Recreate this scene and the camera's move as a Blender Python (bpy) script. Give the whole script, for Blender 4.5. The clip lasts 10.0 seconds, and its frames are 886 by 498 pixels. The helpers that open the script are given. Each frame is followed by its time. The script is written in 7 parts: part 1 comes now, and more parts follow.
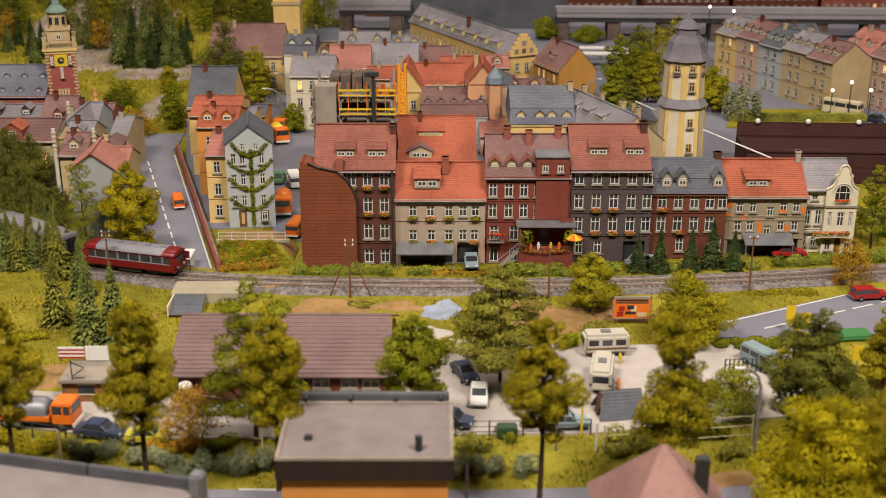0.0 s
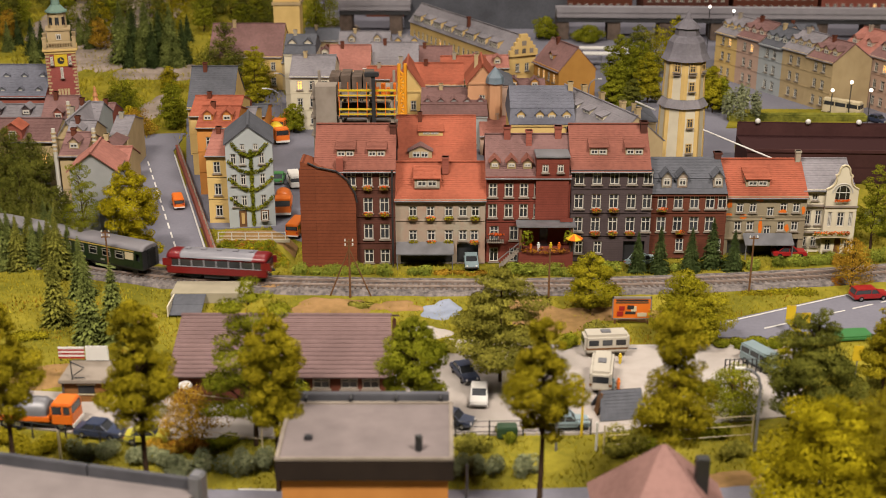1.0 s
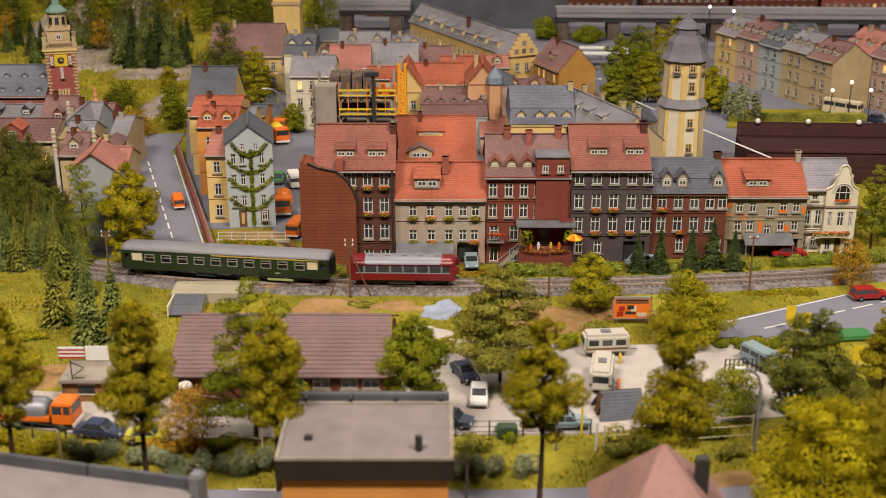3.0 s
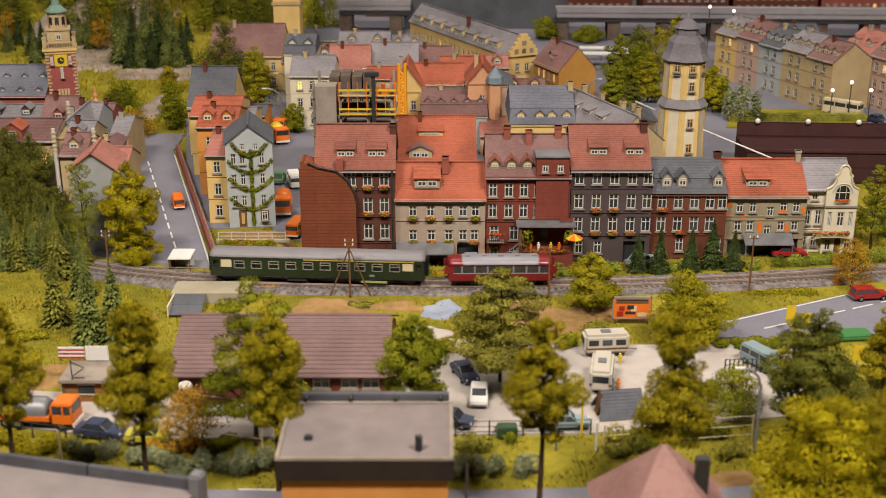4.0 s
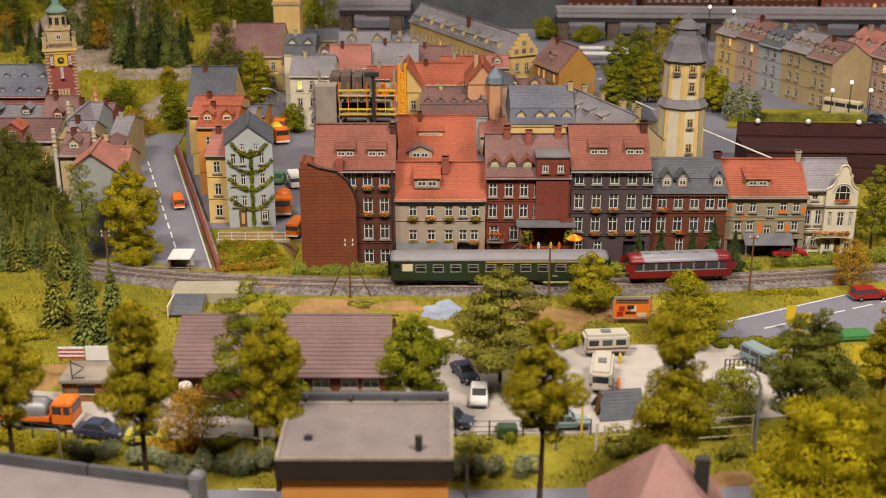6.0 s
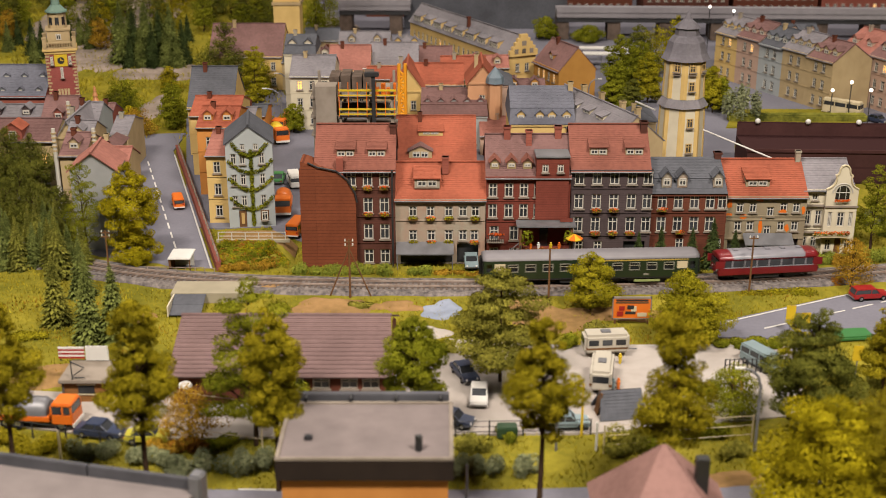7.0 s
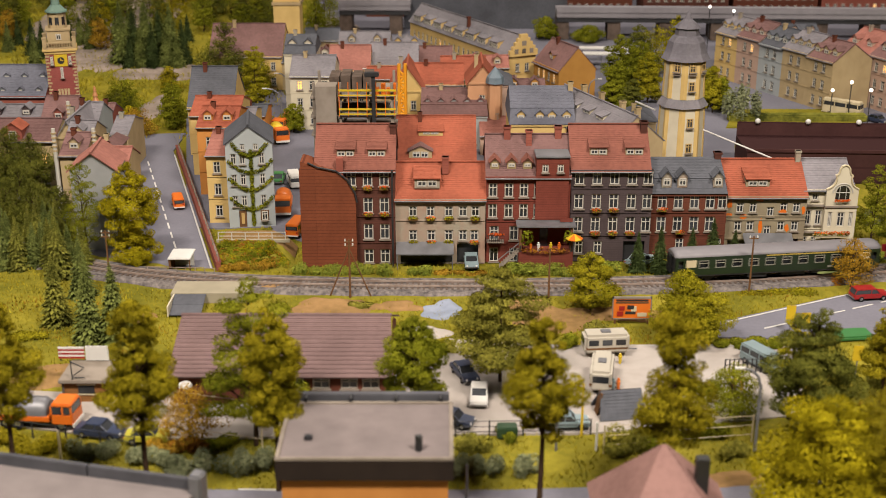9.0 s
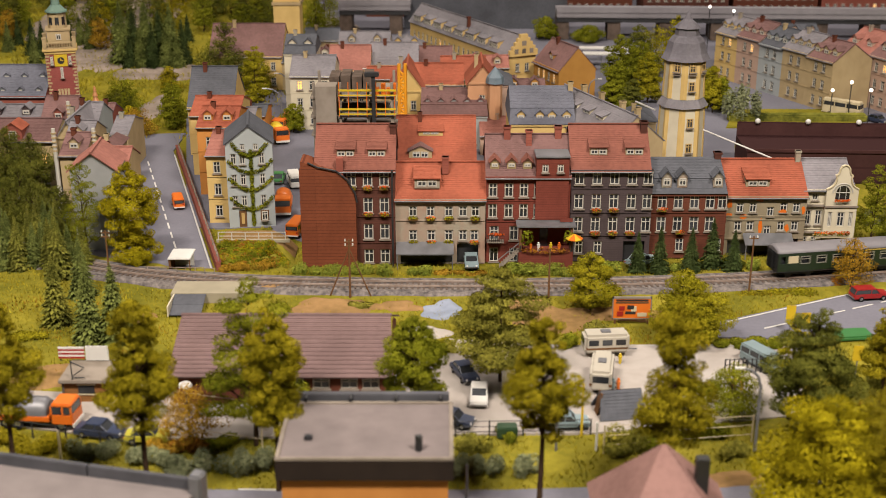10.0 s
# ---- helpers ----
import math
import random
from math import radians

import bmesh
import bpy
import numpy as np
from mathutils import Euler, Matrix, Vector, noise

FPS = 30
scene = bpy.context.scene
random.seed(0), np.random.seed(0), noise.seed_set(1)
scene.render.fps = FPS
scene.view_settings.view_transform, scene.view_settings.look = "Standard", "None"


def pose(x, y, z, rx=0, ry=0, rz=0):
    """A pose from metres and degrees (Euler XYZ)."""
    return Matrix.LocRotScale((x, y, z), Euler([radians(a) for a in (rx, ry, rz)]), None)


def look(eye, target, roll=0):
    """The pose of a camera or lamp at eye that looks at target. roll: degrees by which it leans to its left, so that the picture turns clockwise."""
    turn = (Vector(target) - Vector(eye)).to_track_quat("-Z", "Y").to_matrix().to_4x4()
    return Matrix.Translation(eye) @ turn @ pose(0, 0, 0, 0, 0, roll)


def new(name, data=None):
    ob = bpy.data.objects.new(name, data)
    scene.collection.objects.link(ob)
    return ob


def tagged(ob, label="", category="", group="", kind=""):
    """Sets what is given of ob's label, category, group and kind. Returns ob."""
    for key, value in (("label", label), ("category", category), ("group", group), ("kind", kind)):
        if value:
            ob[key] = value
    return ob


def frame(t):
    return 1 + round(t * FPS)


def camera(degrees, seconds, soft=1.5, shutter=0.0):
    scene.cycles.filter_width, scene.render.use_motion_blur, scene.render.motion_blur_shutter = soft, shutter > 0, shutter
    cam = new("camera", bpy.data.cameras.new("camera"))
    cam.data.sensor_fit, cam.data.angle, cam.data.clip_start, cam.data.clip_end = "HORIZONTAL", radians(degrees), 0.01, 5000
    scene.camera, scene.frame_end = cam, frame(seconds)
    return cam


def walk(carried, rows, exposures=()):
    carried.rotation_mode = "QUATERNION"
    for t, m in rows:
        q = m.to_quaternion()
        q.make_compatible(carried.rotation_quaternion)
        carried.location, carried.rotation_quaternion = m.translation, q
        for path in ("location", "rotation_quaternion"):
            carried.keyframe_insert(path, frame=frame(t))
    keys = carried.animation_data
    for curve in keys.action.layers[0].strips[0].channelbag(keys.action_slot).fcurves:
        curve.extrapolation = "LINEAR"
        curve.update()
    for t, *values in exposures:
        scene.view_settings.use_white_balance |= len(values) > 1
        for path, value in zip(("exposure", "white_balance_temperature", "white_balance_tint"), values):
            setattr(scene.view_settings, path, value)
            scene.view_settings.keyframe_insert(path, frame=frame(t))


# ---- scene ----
# A model railway layout at 1:87. All sizes below are in metres of the full-size original; K brings them to the model.
K = 1 / 87
cam = camera(40.0, 10.0, soft=0.5, shutter=0.5)
EYE = pose(0, 0, 53 * K, 90 - 20.26, 0, 0)
walk(cam, [(0.0, EYE), (10.0, EYE)])
cam.data.dof.use_dof = True
cam.data.dof.focus_distance = 1.85
cam.data.dof.aperture_fstop = 7.6
scene.view_settings.exposure = 0.0

world = bpy.data.worlds.new("hall_air")
scene.world = world
world.use_nodes = True
world.node_tree.nodes["Background"].inputs[0].default_value = (1.0, 0.9, 0.78, 1)
world.node_tree.nodes["Background"].inputs[1].default_value = 0.0


def hall_lamp(x, y, z, sx, sy, watts, color, ty):
    data = bpy.data.lights.new("ceiling_lamp", "AREA")
    data.shape, data.size, data.size_y, data.energy, data.color = "RECTANGLE", sx, sy, watts, color
    ob = new("ceiling_lamp", data)
    ob.matrix_basis = look((x, y, z), (x * 0.6, ty, 0))
    return ob


# hall lamps: a pair over the visitors' aisle, one row over the far side of the layout
WARM = (1.0, 0.89, 0.78)
for lx in (-0.9, 1.0):
    hall_lamp(lx, -0.15, 2.4, 0.7, 0.3, 114, WARM, 1.8)
for lx, watts in ((-1.8, 29), (0.2, 48), (2.2, 18)):
    hall_lamp(lx, 3.3, 3.0, 0.9, 0.3, watts, WARM, 2.9)


# ---------- materials ----------
ALBEDO_SCALE = 0.65  # scales every base colour down, so bounced light is weaker and shade deeper


def material(name, a, b=None, scale=8.0, rough=0.75, bump=0.15, metal=0.0, fine=60.0, vary=0.0, island=0.0):
    """Two noise scales between the colours a and b, with fine relief; vary: brightness from object to object or leaf to leaf."""
    m = bpy.data.materials.new(name)
    m.use_nodes = True
    n, l = m.node_tree.nodes, m.node_tree.links
    bsdf = n["Principled BSDF"]
    b = tuple(c * ALBEDO_SCALE for c in b) if b else tuple(c * 0.72 * ALBEDO_SCALE for c in a)
    a = tuple(c * ALBEDO_SCALE for c in a)
    co = n.new("ShaderNodeTexCoord")
    big, small = n.new("ShaderNodeTexNoise"), n.new("ShaderNodeTexNoise")
    big.inputs["Scale"].default_value, small.inputs["Scale"].default_value = scale, fine
    big.inputs["Detail"].default_value, small.inputs["Detail"].default_value = 4, 3
    l.new(co.outputs["Object"], big.inputs["Vector"])
    l.new(co.outputs["Object"], small.inputs["Vector"])
    add = n.new("ShaderNodeMath")
    add.operation = "MULTIPLY_ADD"
    add.inputs[1].default_value = 0.45
    l.new(small.outputs["Fac"], add.inputs[0])
    l.new(big.outputs["Fac"], add.inputs[2])
    ramp = n.new("ShaderNodeValToRGB")
    ramp.color_ramp.elements[0].position, ramp.color_ramp.elements[1].position = 0.52, 0.92
    ramp.color_ramp.elements[0].color, ramp.color_ramp.elements[1].color = (*a, 1), (*b, 1)
    l.new(add.outputs[0], ramp.inputs[0])
    out = ramp.outputs[0]
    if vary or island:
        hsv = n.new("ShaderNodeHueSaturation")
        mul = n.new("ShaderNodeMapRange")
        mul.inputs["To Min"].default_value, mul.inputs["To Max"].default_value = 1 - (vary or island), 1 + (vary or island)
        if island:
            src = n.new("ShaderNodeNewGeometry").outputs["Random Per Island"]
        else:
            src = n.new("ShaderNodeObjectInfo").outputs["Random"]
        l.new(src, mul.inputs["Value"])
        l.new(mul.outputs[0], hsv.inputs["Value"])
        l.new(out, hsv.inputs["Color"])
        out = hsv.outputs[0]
    l.new(out, bsdf.inputs["Base Color"])
    bsdf.inputs["Specular IOR Level"].default_value = 0.0 if rough >= 0.9 else 0.1 if rough > 0.55 else 0.5
    bsdf.inputs["Roughness"].default_value, bsdf.inputs["Metallic"].default_value = rough, metal
    if bump:
        bp = n.new("ShaderNodeBump")
        bp.inputs["Strength"].default_value, bp.inputs["Distance"].default_value = bump, 0.002
        l.new(small.outputs["Fac"], bp.inputs["Height"])
        l.new(bp.outputs[0], bsdf.inputs["Normal"])
    return m


def glow(name, color, power):
    m = material(name, color)
    bsdf = m.node_tree.nodes["Principled BSDF"]
    bsdf.inputs["Emission Color"].default_value = (*color, 1)
    bsdf.inputs["Emission Strength"].default_value = power
    return m


def banded(name, a, dark, course, axis=2, rough=0.8, vary=0.1):
    """A wall of boards or courses: dark joints each `course` metres along the axis."""
    m = material(name, a, rough=rough, vary=vary, scale=20, fine=140)
    n, l = m.node_tree.nodes, m.node_tree.links
    bsdf = n["Principled BSDF"]
    co = n.new("ShaderNodeTexCoord")
    sep = n.new("ShaderNodeSeparateXYZ")
    l.new(co.outputs["Object"], sep.inputs[0])
    mul = n.new("ShaderNodeMath")
    mul.operation = "MULTIPLY"
    mul.inputs[1].default_value = 1 / (course * K)
    l.new(sep.outputs[axis], mul.inputs[0])
    fr = n.new("ShaderNodeMath")
    fr.operation = "FRACT"
    l.new(mul.outputs[0], fr.inputs[0])
    lt = n.new("ShaderNodeMath")
    lt.operation = "LESS_THAN"
    lt.inputs[1].default_value = 0.16
    l.new(fr.outputs[0], lt.inputs[0])
    mix = n.new("ShaderNodeMix")
    mix.data_type = "RGBA"
    l.new(lt.outputs[0], mix.inputs[0])
    old = bsdf.inputs["Base Color"].links[0].from_socket
    l.new(old, mix.inputs[6])
    mix.inputs[7].default_value = (*(c * ALBEDO_SCALE for c in dark), 1)
    l.new(mix.outputs[2], bsdf.inputs["Base Color"])
    return m


M = {}
M["grass"] = material("static_grass", (0.34, 0.285, 0.035), (0.16, 0.15, 0.02), 9, 0.95, 0.5, fine=130)
M["meadow"] = material("hill_grass", (0.33, 0.27, 0.07), (0.17, 0.17, 0.04), 5, 0.95, 0.5, fine=90)
M["soil"] = material("bare_soil", (0.42, 0.25, 0.11), (0.24, 0.15, 0.06), 14, 0.95, 0.4, fine=120)
M["ballast"] = material("track_ballast", (0.30, 0.26, 0.24), (0.10, 0.09, 0.09), 120, 0.95, 0.8, fine=320)
M["asphalt"] = material("road_asphalt", (0.235, 0.23, 0.275), (0.185, 0.18, 0.215), 6, 0.85, 0.1, fine=200)
M["concrete"] = material("pale_concrete", (0.52, 0.47, 0.43), (0.40, 0.35, 0.31), 6, 0.85, 0.1)
M["white"] = material("white_paint", (0.82, 0.80, 0.76), (0.70, 0.68, 0.64), 10, 0.5, 0.05)
M["cream"] = material("cream_paint", (0.72, 0.62, 0.42), (0.6, 0.5, 0.32), 10, 0.6, 0.05)
M["frame"] = material("aged_white_paint", (0.64, 0.61, 0.54), (0.52, 0.49, 0.43), 10, 0.55, 0.05)
M["stone"] = material("sill_stone", (0.34, 0.29, 0.24), (0.25, 0.21, 0.17), 30, 0.8, 0.1)
M["glass"] = material("window_glass", (0.05, 0.055, 0.06), (0.03, 0.03, 0.035), 30, 0.12, 0.0, vary=0.5)
GLOBE = glow("lamp_globe_light", (1.0, 0.93, 0.8), 3.0)
M["lit"] = glow("lit_window", (1.0, 0.55, 0.16), 1.1)
M["roofcopper"] = material("orange_copper", (0.62, 0.27, 0.10), (0.48, 0.2, 0.07), 20, 0.5, 0.05)
M["deck"] = material("grey_deck_concrete", (0.36, 0.34, 0.36), (0.28, 0.26, 0.28), 8, 0.85, 0.1)
M["steel"] = material("grey_steel", (0.26, 0.26, 0.28), (0.18, 0.18, 0.19), 30, 0.45, 0.05, 0.3)
# dark metal parts; also the blocks that stand for unlit rooms
M["dark"] = material("dark_metal_and_unlit_core", (0.03, 0.03, 0.035), (0.02, 0.02, 0.02), 30, 0.5, 0.05)
M["rail"] = material("worn_rail", (0.62, 0.50, 0.43), (0.42, 0.31, 0.25), 60, 0.4, 0.05, 0.4)
M["sleeper"] = material("stained_sleeper", (0.17, 0.125, 0.10), (0.10, 0.075, 0.06), 60, 0.85, 0.2)
M["wood"] = material("brown_timber", (0.22, 0.11, 0.05), (0.14, 0.07, 0.03), 40, 0.8, 0.2)
M["trunk"] = material("bark", (0.085, 0.055, 0.035), (0.05, 0.03, 0.02), 60, 0.9, 0.4)
M["orange"] = material("orange_paint", (0.85, 0.20, 0.02), (0.75, 0.16, 0.015), 12, 0.4, 0.03)
M["crane"] = material("crane_orange", (0.92, 0.40, 0.02), (0.85, 0.34, 0.02), 12, 0.45, 0.03)
M["ochrewood"] = material("ochre_window_paint", (0.62, 0.42, 0.16), (0.5, 0.33, 0.12), 12, 0.5, 0.03)
M["lemon"] = material("lemon_paint", (0.50, 0.46, 0.04), (0.42, 0.38, 0.03), 12, 0.4, 0.03)
M["yellow"] = material("yellow_paint", (0.78, 0.55, 0.03), (0.66, 0.46, 0.02), 12, 0.45, 0.03)
M["red"] = material("red_paint", (0.40, 0.02, 0.02), (0.32, 0.015, 0.015), 12, 0.35, 0.02)
M["green"] = material("green_paint", (0.05, 0.22, 0.06), (0.04, 0.16, 0.04), 12, 0.5, 0.03)
M["blue"] = material("dark_blue_paint", (0.045, 0.06, 0.11), (0.03, 0.04, 0.08), 12, 0.35, 0.02)
M["teal"] = material("pale_blue_paint", (0.28, 0.36, 0.38), (0.22, 0.3, 0.32), 12, 0.35, 0.02)
M["copper"] = material("green_copper", (0.22, 0.33, 0.27), (0.15, 0.23, 0.19), 25, 0.6, 0.1)
M["turretblue"] = material("grey_blue_zinc", (0.20, 0.26, 0.31), (0.15, 0.2, 0.24), 25, 0.55, 0.1)
M["black"] = material("black_rubber", (0.02, 0.02, 0.02), (0.012, 0.012, 0.012), 30, 0.8, 0.05)
M["chrome"] = material("chrome", (0.7, 0.7, 0.7), (0.6, 0.6, 0.6), 20, 0.2, 0.0, 0.9)
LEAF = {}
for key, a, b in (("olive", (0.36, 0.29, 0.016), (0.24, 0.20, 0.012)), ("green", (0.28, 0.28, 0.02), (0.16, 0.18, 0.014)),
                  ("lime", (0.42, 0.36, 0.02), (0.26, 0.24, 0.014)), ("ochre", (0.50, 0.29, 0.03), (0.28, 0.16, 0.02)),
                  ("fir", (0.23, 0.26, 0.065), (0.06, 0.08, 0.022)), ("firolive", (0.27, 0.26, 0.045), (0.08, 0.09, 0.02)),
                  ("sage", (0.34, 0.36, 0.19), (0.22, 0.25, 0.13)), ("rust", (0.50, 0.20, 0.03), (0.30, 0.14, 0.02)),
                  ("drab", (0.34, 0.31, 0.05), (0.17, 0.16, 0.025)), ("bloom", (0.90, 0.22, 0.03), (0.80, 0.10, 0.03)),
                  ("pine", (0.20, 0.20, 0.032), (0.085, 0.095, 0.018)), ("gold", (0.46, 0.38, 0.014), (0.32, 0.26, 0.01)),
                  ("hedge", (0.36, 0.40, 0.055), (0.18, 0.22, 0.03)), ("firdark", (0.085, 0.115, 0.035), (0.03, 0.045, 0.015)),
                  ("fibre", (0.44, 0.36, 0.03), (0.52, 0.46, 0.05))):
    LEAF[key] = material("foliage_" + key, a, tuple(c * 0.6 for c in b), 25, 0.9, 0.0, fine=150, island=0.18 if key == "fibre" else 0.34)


# ---------- building blocks ----------
def part(name, bm, mat, parent=None, label=""):
    for v in bm.verts:
        v.co *= K
    me = bpy.data.meshes.new(name)
    bm.to_mesh(me)
    bm.free()
    return mesh_part(name, me, mat, parent, label)


def mesh_part(name, me, mat, parent=None, label="", m=None):
    if mat and not me.materials:
        me.materials.append(mat)
    ob = new(name, me)
    if parent:
        ob.parent = parent
    if m is not None:
        ob.matrix_basis = m
    if label:
        ob["label"] = label
    return ob


def at(x, y, z=0.0, rz=0.0, rx=0.0, ry=0.0):
    return pose(x * K, y * K, z * K, rx, ry, rz)


def thing(name, x, y, z=0.0, rz=0.0, label="", category="", group="", kind=""):
    ob = new(name)
    ob.empty_display_size = 0.01
    ob.matrix_basis = at(x, y, z, rz)
    return tagged(ob, label, category, group, kind)


def box(bm, x0, y0, z0, x1, y1, z1, bevel=0.0):
    r = bmesh.ops.create_cube(bm, size=1.0)
    for v in r["verts"]:
        v.co = Vector(((x0 + x1) / 2 + v.co.x * (x1 - x0), (y0 + y1) / 2 + v.co.y * (y1 - y0), (z0 + z1) / 2 + v.co.z * (z1 - z0)))
    if bevel:
        es = {e for v in r["verts"] for e in v.link_edges}
        bmesh.ops.bevel(bm, geom=list(es), offset=bevel, segments=2, affect="EDGES")
    return bm


def boxes(*rows, bevel=0.0):
    bm = bmesh.new()
    for r in rows:
        box(bm, *r, bevel=bevel)
    return bm


def rod(bm, a, b, r0, r1=None, seg=8):
    a, b = Vector(a), Vector(b)
    m = Matrix.Translation((a + b) / 2) @ (b - a).to_track_quat("Z", "Y").to_matrix().to_4x4()
    bmesh.ops.create_cone(bm, cap_ends=True, segments=seg, radius1=r0, radius2=r0 if r1 is None else r1, depth=(b - a).length, matrix=m)
    return bm


def prism(bm, outline, y0, y1):
    """An outline in x and z, pushed along y."""
    f = [bm.verts.new((x, y0, z)) for x, z in outline]
    b = [bm.verts.new((x, y1, z)) for x, z in outline]
    bm.faces.new(f)
    bm.faces.new(b[::-1])
    n = len(f)
    for i in range(n):
        bm.faces.new((f[i], b[i], b[(i + 1) % n], f[(i + 1) % n]))
    bmesh.ops.recalc_face_normals(bm, faces=bm.faces[:])
    return bm


def quad(bm, *pts):
    return bm.faces.new([bm.verts.new(p) for p in pts])


def panel(bm, origin, along, w, h, holes=(), th=0.35, caps=False):
    """A wall of thickness th with real openings; it faces to the right of `along`."""
    o, u = Vector(origin), Vector(along).normalized()
    inw = Vector((-u.y, u.x, 0))
    us = sorted({0, w, *(a for r in holes for a in (r[0], r[2]))})
    vs = sorted({0, h, *(a for r in holes for a in (r[1], r[3]))})
    pt = lambda a, b, d: o + u * a + Vector((0, 0, b)) + inw * d
    for i in range(len(us) - 1):
        for j in range(len(vs) - 1):
            a0, a1, b0, b1 = us[i], us[i + 1], vs[j], vs[j + 1]
            if any(r[0] <= (a0 + a1) / 2 <= r[2] and r[1] <= (b0 + b1) / 2 <= r[3] for r in holes):
                continue
            quad(bm, pt(a0, b0, 0), pt(a1, b0, 0), pt(a1, b1, 0), pt(a0, b1, 0))
            if holes:
                quad(bm, pt(a0, b0, th), pt(a0, b1, th), pt(a1, b1, th), pt(a1, b0, th))
    for a0, b0, a1, b1 in holes:
        quad(bm, pt(a0, b0, 0), pt(a0, b0, th), pt(a1, b0, th), pt(a1, b0, 0))
        quad(bm, pt(a0, b1, 0), pt(a1, b1, 0), pt(a1, b1, th), pt(a0, b1, th))
        quad(bm, pt(a0, b0, 0), pt(a0, b1, 0), pt(a0, b1, th), pt(a0, b0, th))
        quad(bm, pt(a1, b0, 0), pt(a1, b0, th), pt(a1, b1, th), pt(a1, b1, 0))
    if caps:
        quad(bm, pt(0, h, 0), pt(w, h, 0), pt(w, h, th), pt(0, h, th))
        quad(bm, pt(0, 0, 0), pt(w, 0, 0), pt(w, 0, th), pt(0, 0, th))
        quad(bm, pt(0, 0, 0), pt(0, h, 0), pt(0, h, th), pt(0, 0, th))
        quad(bm, pt(w, 0, 0), pt(w, 0, th), pt(w, h, th), pt(w, h, 0))
    bmesh.ops.remove_doubles(bm, verts=bm.verts[:], dist=0.001)
    return bm


def slope(bm, ll, lr, ur, ul, course=0.3, rise=0.024):
    """A roof slope laid in overlapping courses, from its lower edge up."""
    ll, lr, ur, ul = map(Vector, (ll, lr, ur, ul))
    nrm = (lr - ll).cross(ul - ll).normalized()
    n = max(2, int(((ul + ur) / 2 - (ll + lr) / 2).length / course))
    for i in range(n):
        a, b = i / n, (i + 1) / n
        l0, r0, l1, r1 = ll.lerp(ul, a), lr.lerp(ur, a), ll.lerp(ul, b), lr.lerp(ur, b)
        quad(bm, l0 + nrm * rise * 1.6, r0 + nrm * rise * 1.6, r1 + nrm * rise * 0.6, l1 + nrm * rise * 0.6)
        low = rise * 0.6 if i else -0.1
        quad(bm, l0 + nrm * low, r0 + nrm * low, r0 + nrm * rise * 1.6, l0 + nrm * rise * 1.6)
    top = nrm * rise * 0.6
    quad(bm, ll - nrm * 0.1, ul - nrm * 0.1, ur - nrm * 0.1, lr - nrm * 0.1)
    quad(bm, ll - nrm * 0.1, ll + top, ul + top, ul - nrm * 0.1)
    quad(bm, lr - nrm * 0.1, ur - nrm * 0.1, ur + top, lr + top)
    bmesh.ops.remove_doubles(bm, verts=bm.verts[:], dist=0.001)
    return bm


FRAMES, PANES, SILLS = {}, {}, {}


def window(parent, x, y, z, w, h, mat="frame", rz=0.0, lit=False, sill=True, name="window"):
    """A two-light window with a transom, set in its opening; x, z: the middle of its foot."""
    key = (round(w, 2), round(h, 2), mat, sill)
    if key not in FRAMES:
        t, tr = 0.13, h * 0.64
        lights = [(t, t, w / 2 - t * .4, tr), (w / 2 + t * .4, t, w - t, tr), (t, tr + t * .7, w / 2 - t * .4, h - t), (w / 2 + t * .4, tr + t * .7, w - t, h - t)]
        bm = panel(bmesh.new(), (-w / 2, 0, 0), (1, 0, 0), w, h, lights, 0.14, True)
        for v in bm.verts:
            v.co *= K
        FRAMES[key] = bpy.data.meshes.new("window_frame")
        bm.to_mesh(FRAMES[key])
        bm.free()
        FRAMES[key].materials.append(M[mat])
    pk = (key[0], key[1], lit)
    if pk not in PANES:
        bm = boxes((-w / 2 + 0.05, 0.07, 0.05, w / 2 - 0.05, 0.1, h - 0.05))
        for v in bm.verts:
            v.co *= K
        PANES[pk] = bpy.data.meshes.new("pane")
        bm.to_mesh(PANES[pk])
        bm.free()
        PANES[pk].materials.append(M["lit" if lit else "glass"])
    ob = mesh_part(name, FRAMES[key], None, parent, m=at(x, y, z, rz))
    mesh_part("pane", PANES[pk], None, ob)
    if sill:
        if key[0] not in SILLS:
            bm = boxes((-w / 2 - 0.12, -0.34, -0.12, w / 2 + 0.12, -0.01, 0.0))
            for v in bm.verts:
                v.co *= K
            SILLS[key[0]] = bpy.data.meshes.new("window_sill")
            bm.to_mesh(SILLS[key[0]])
            bm.free()
            SILLS[key[0]].materials.append(M["stone"])
        mesh_part("window_sill", SILLS[key[0]], None, ob)
    return ob


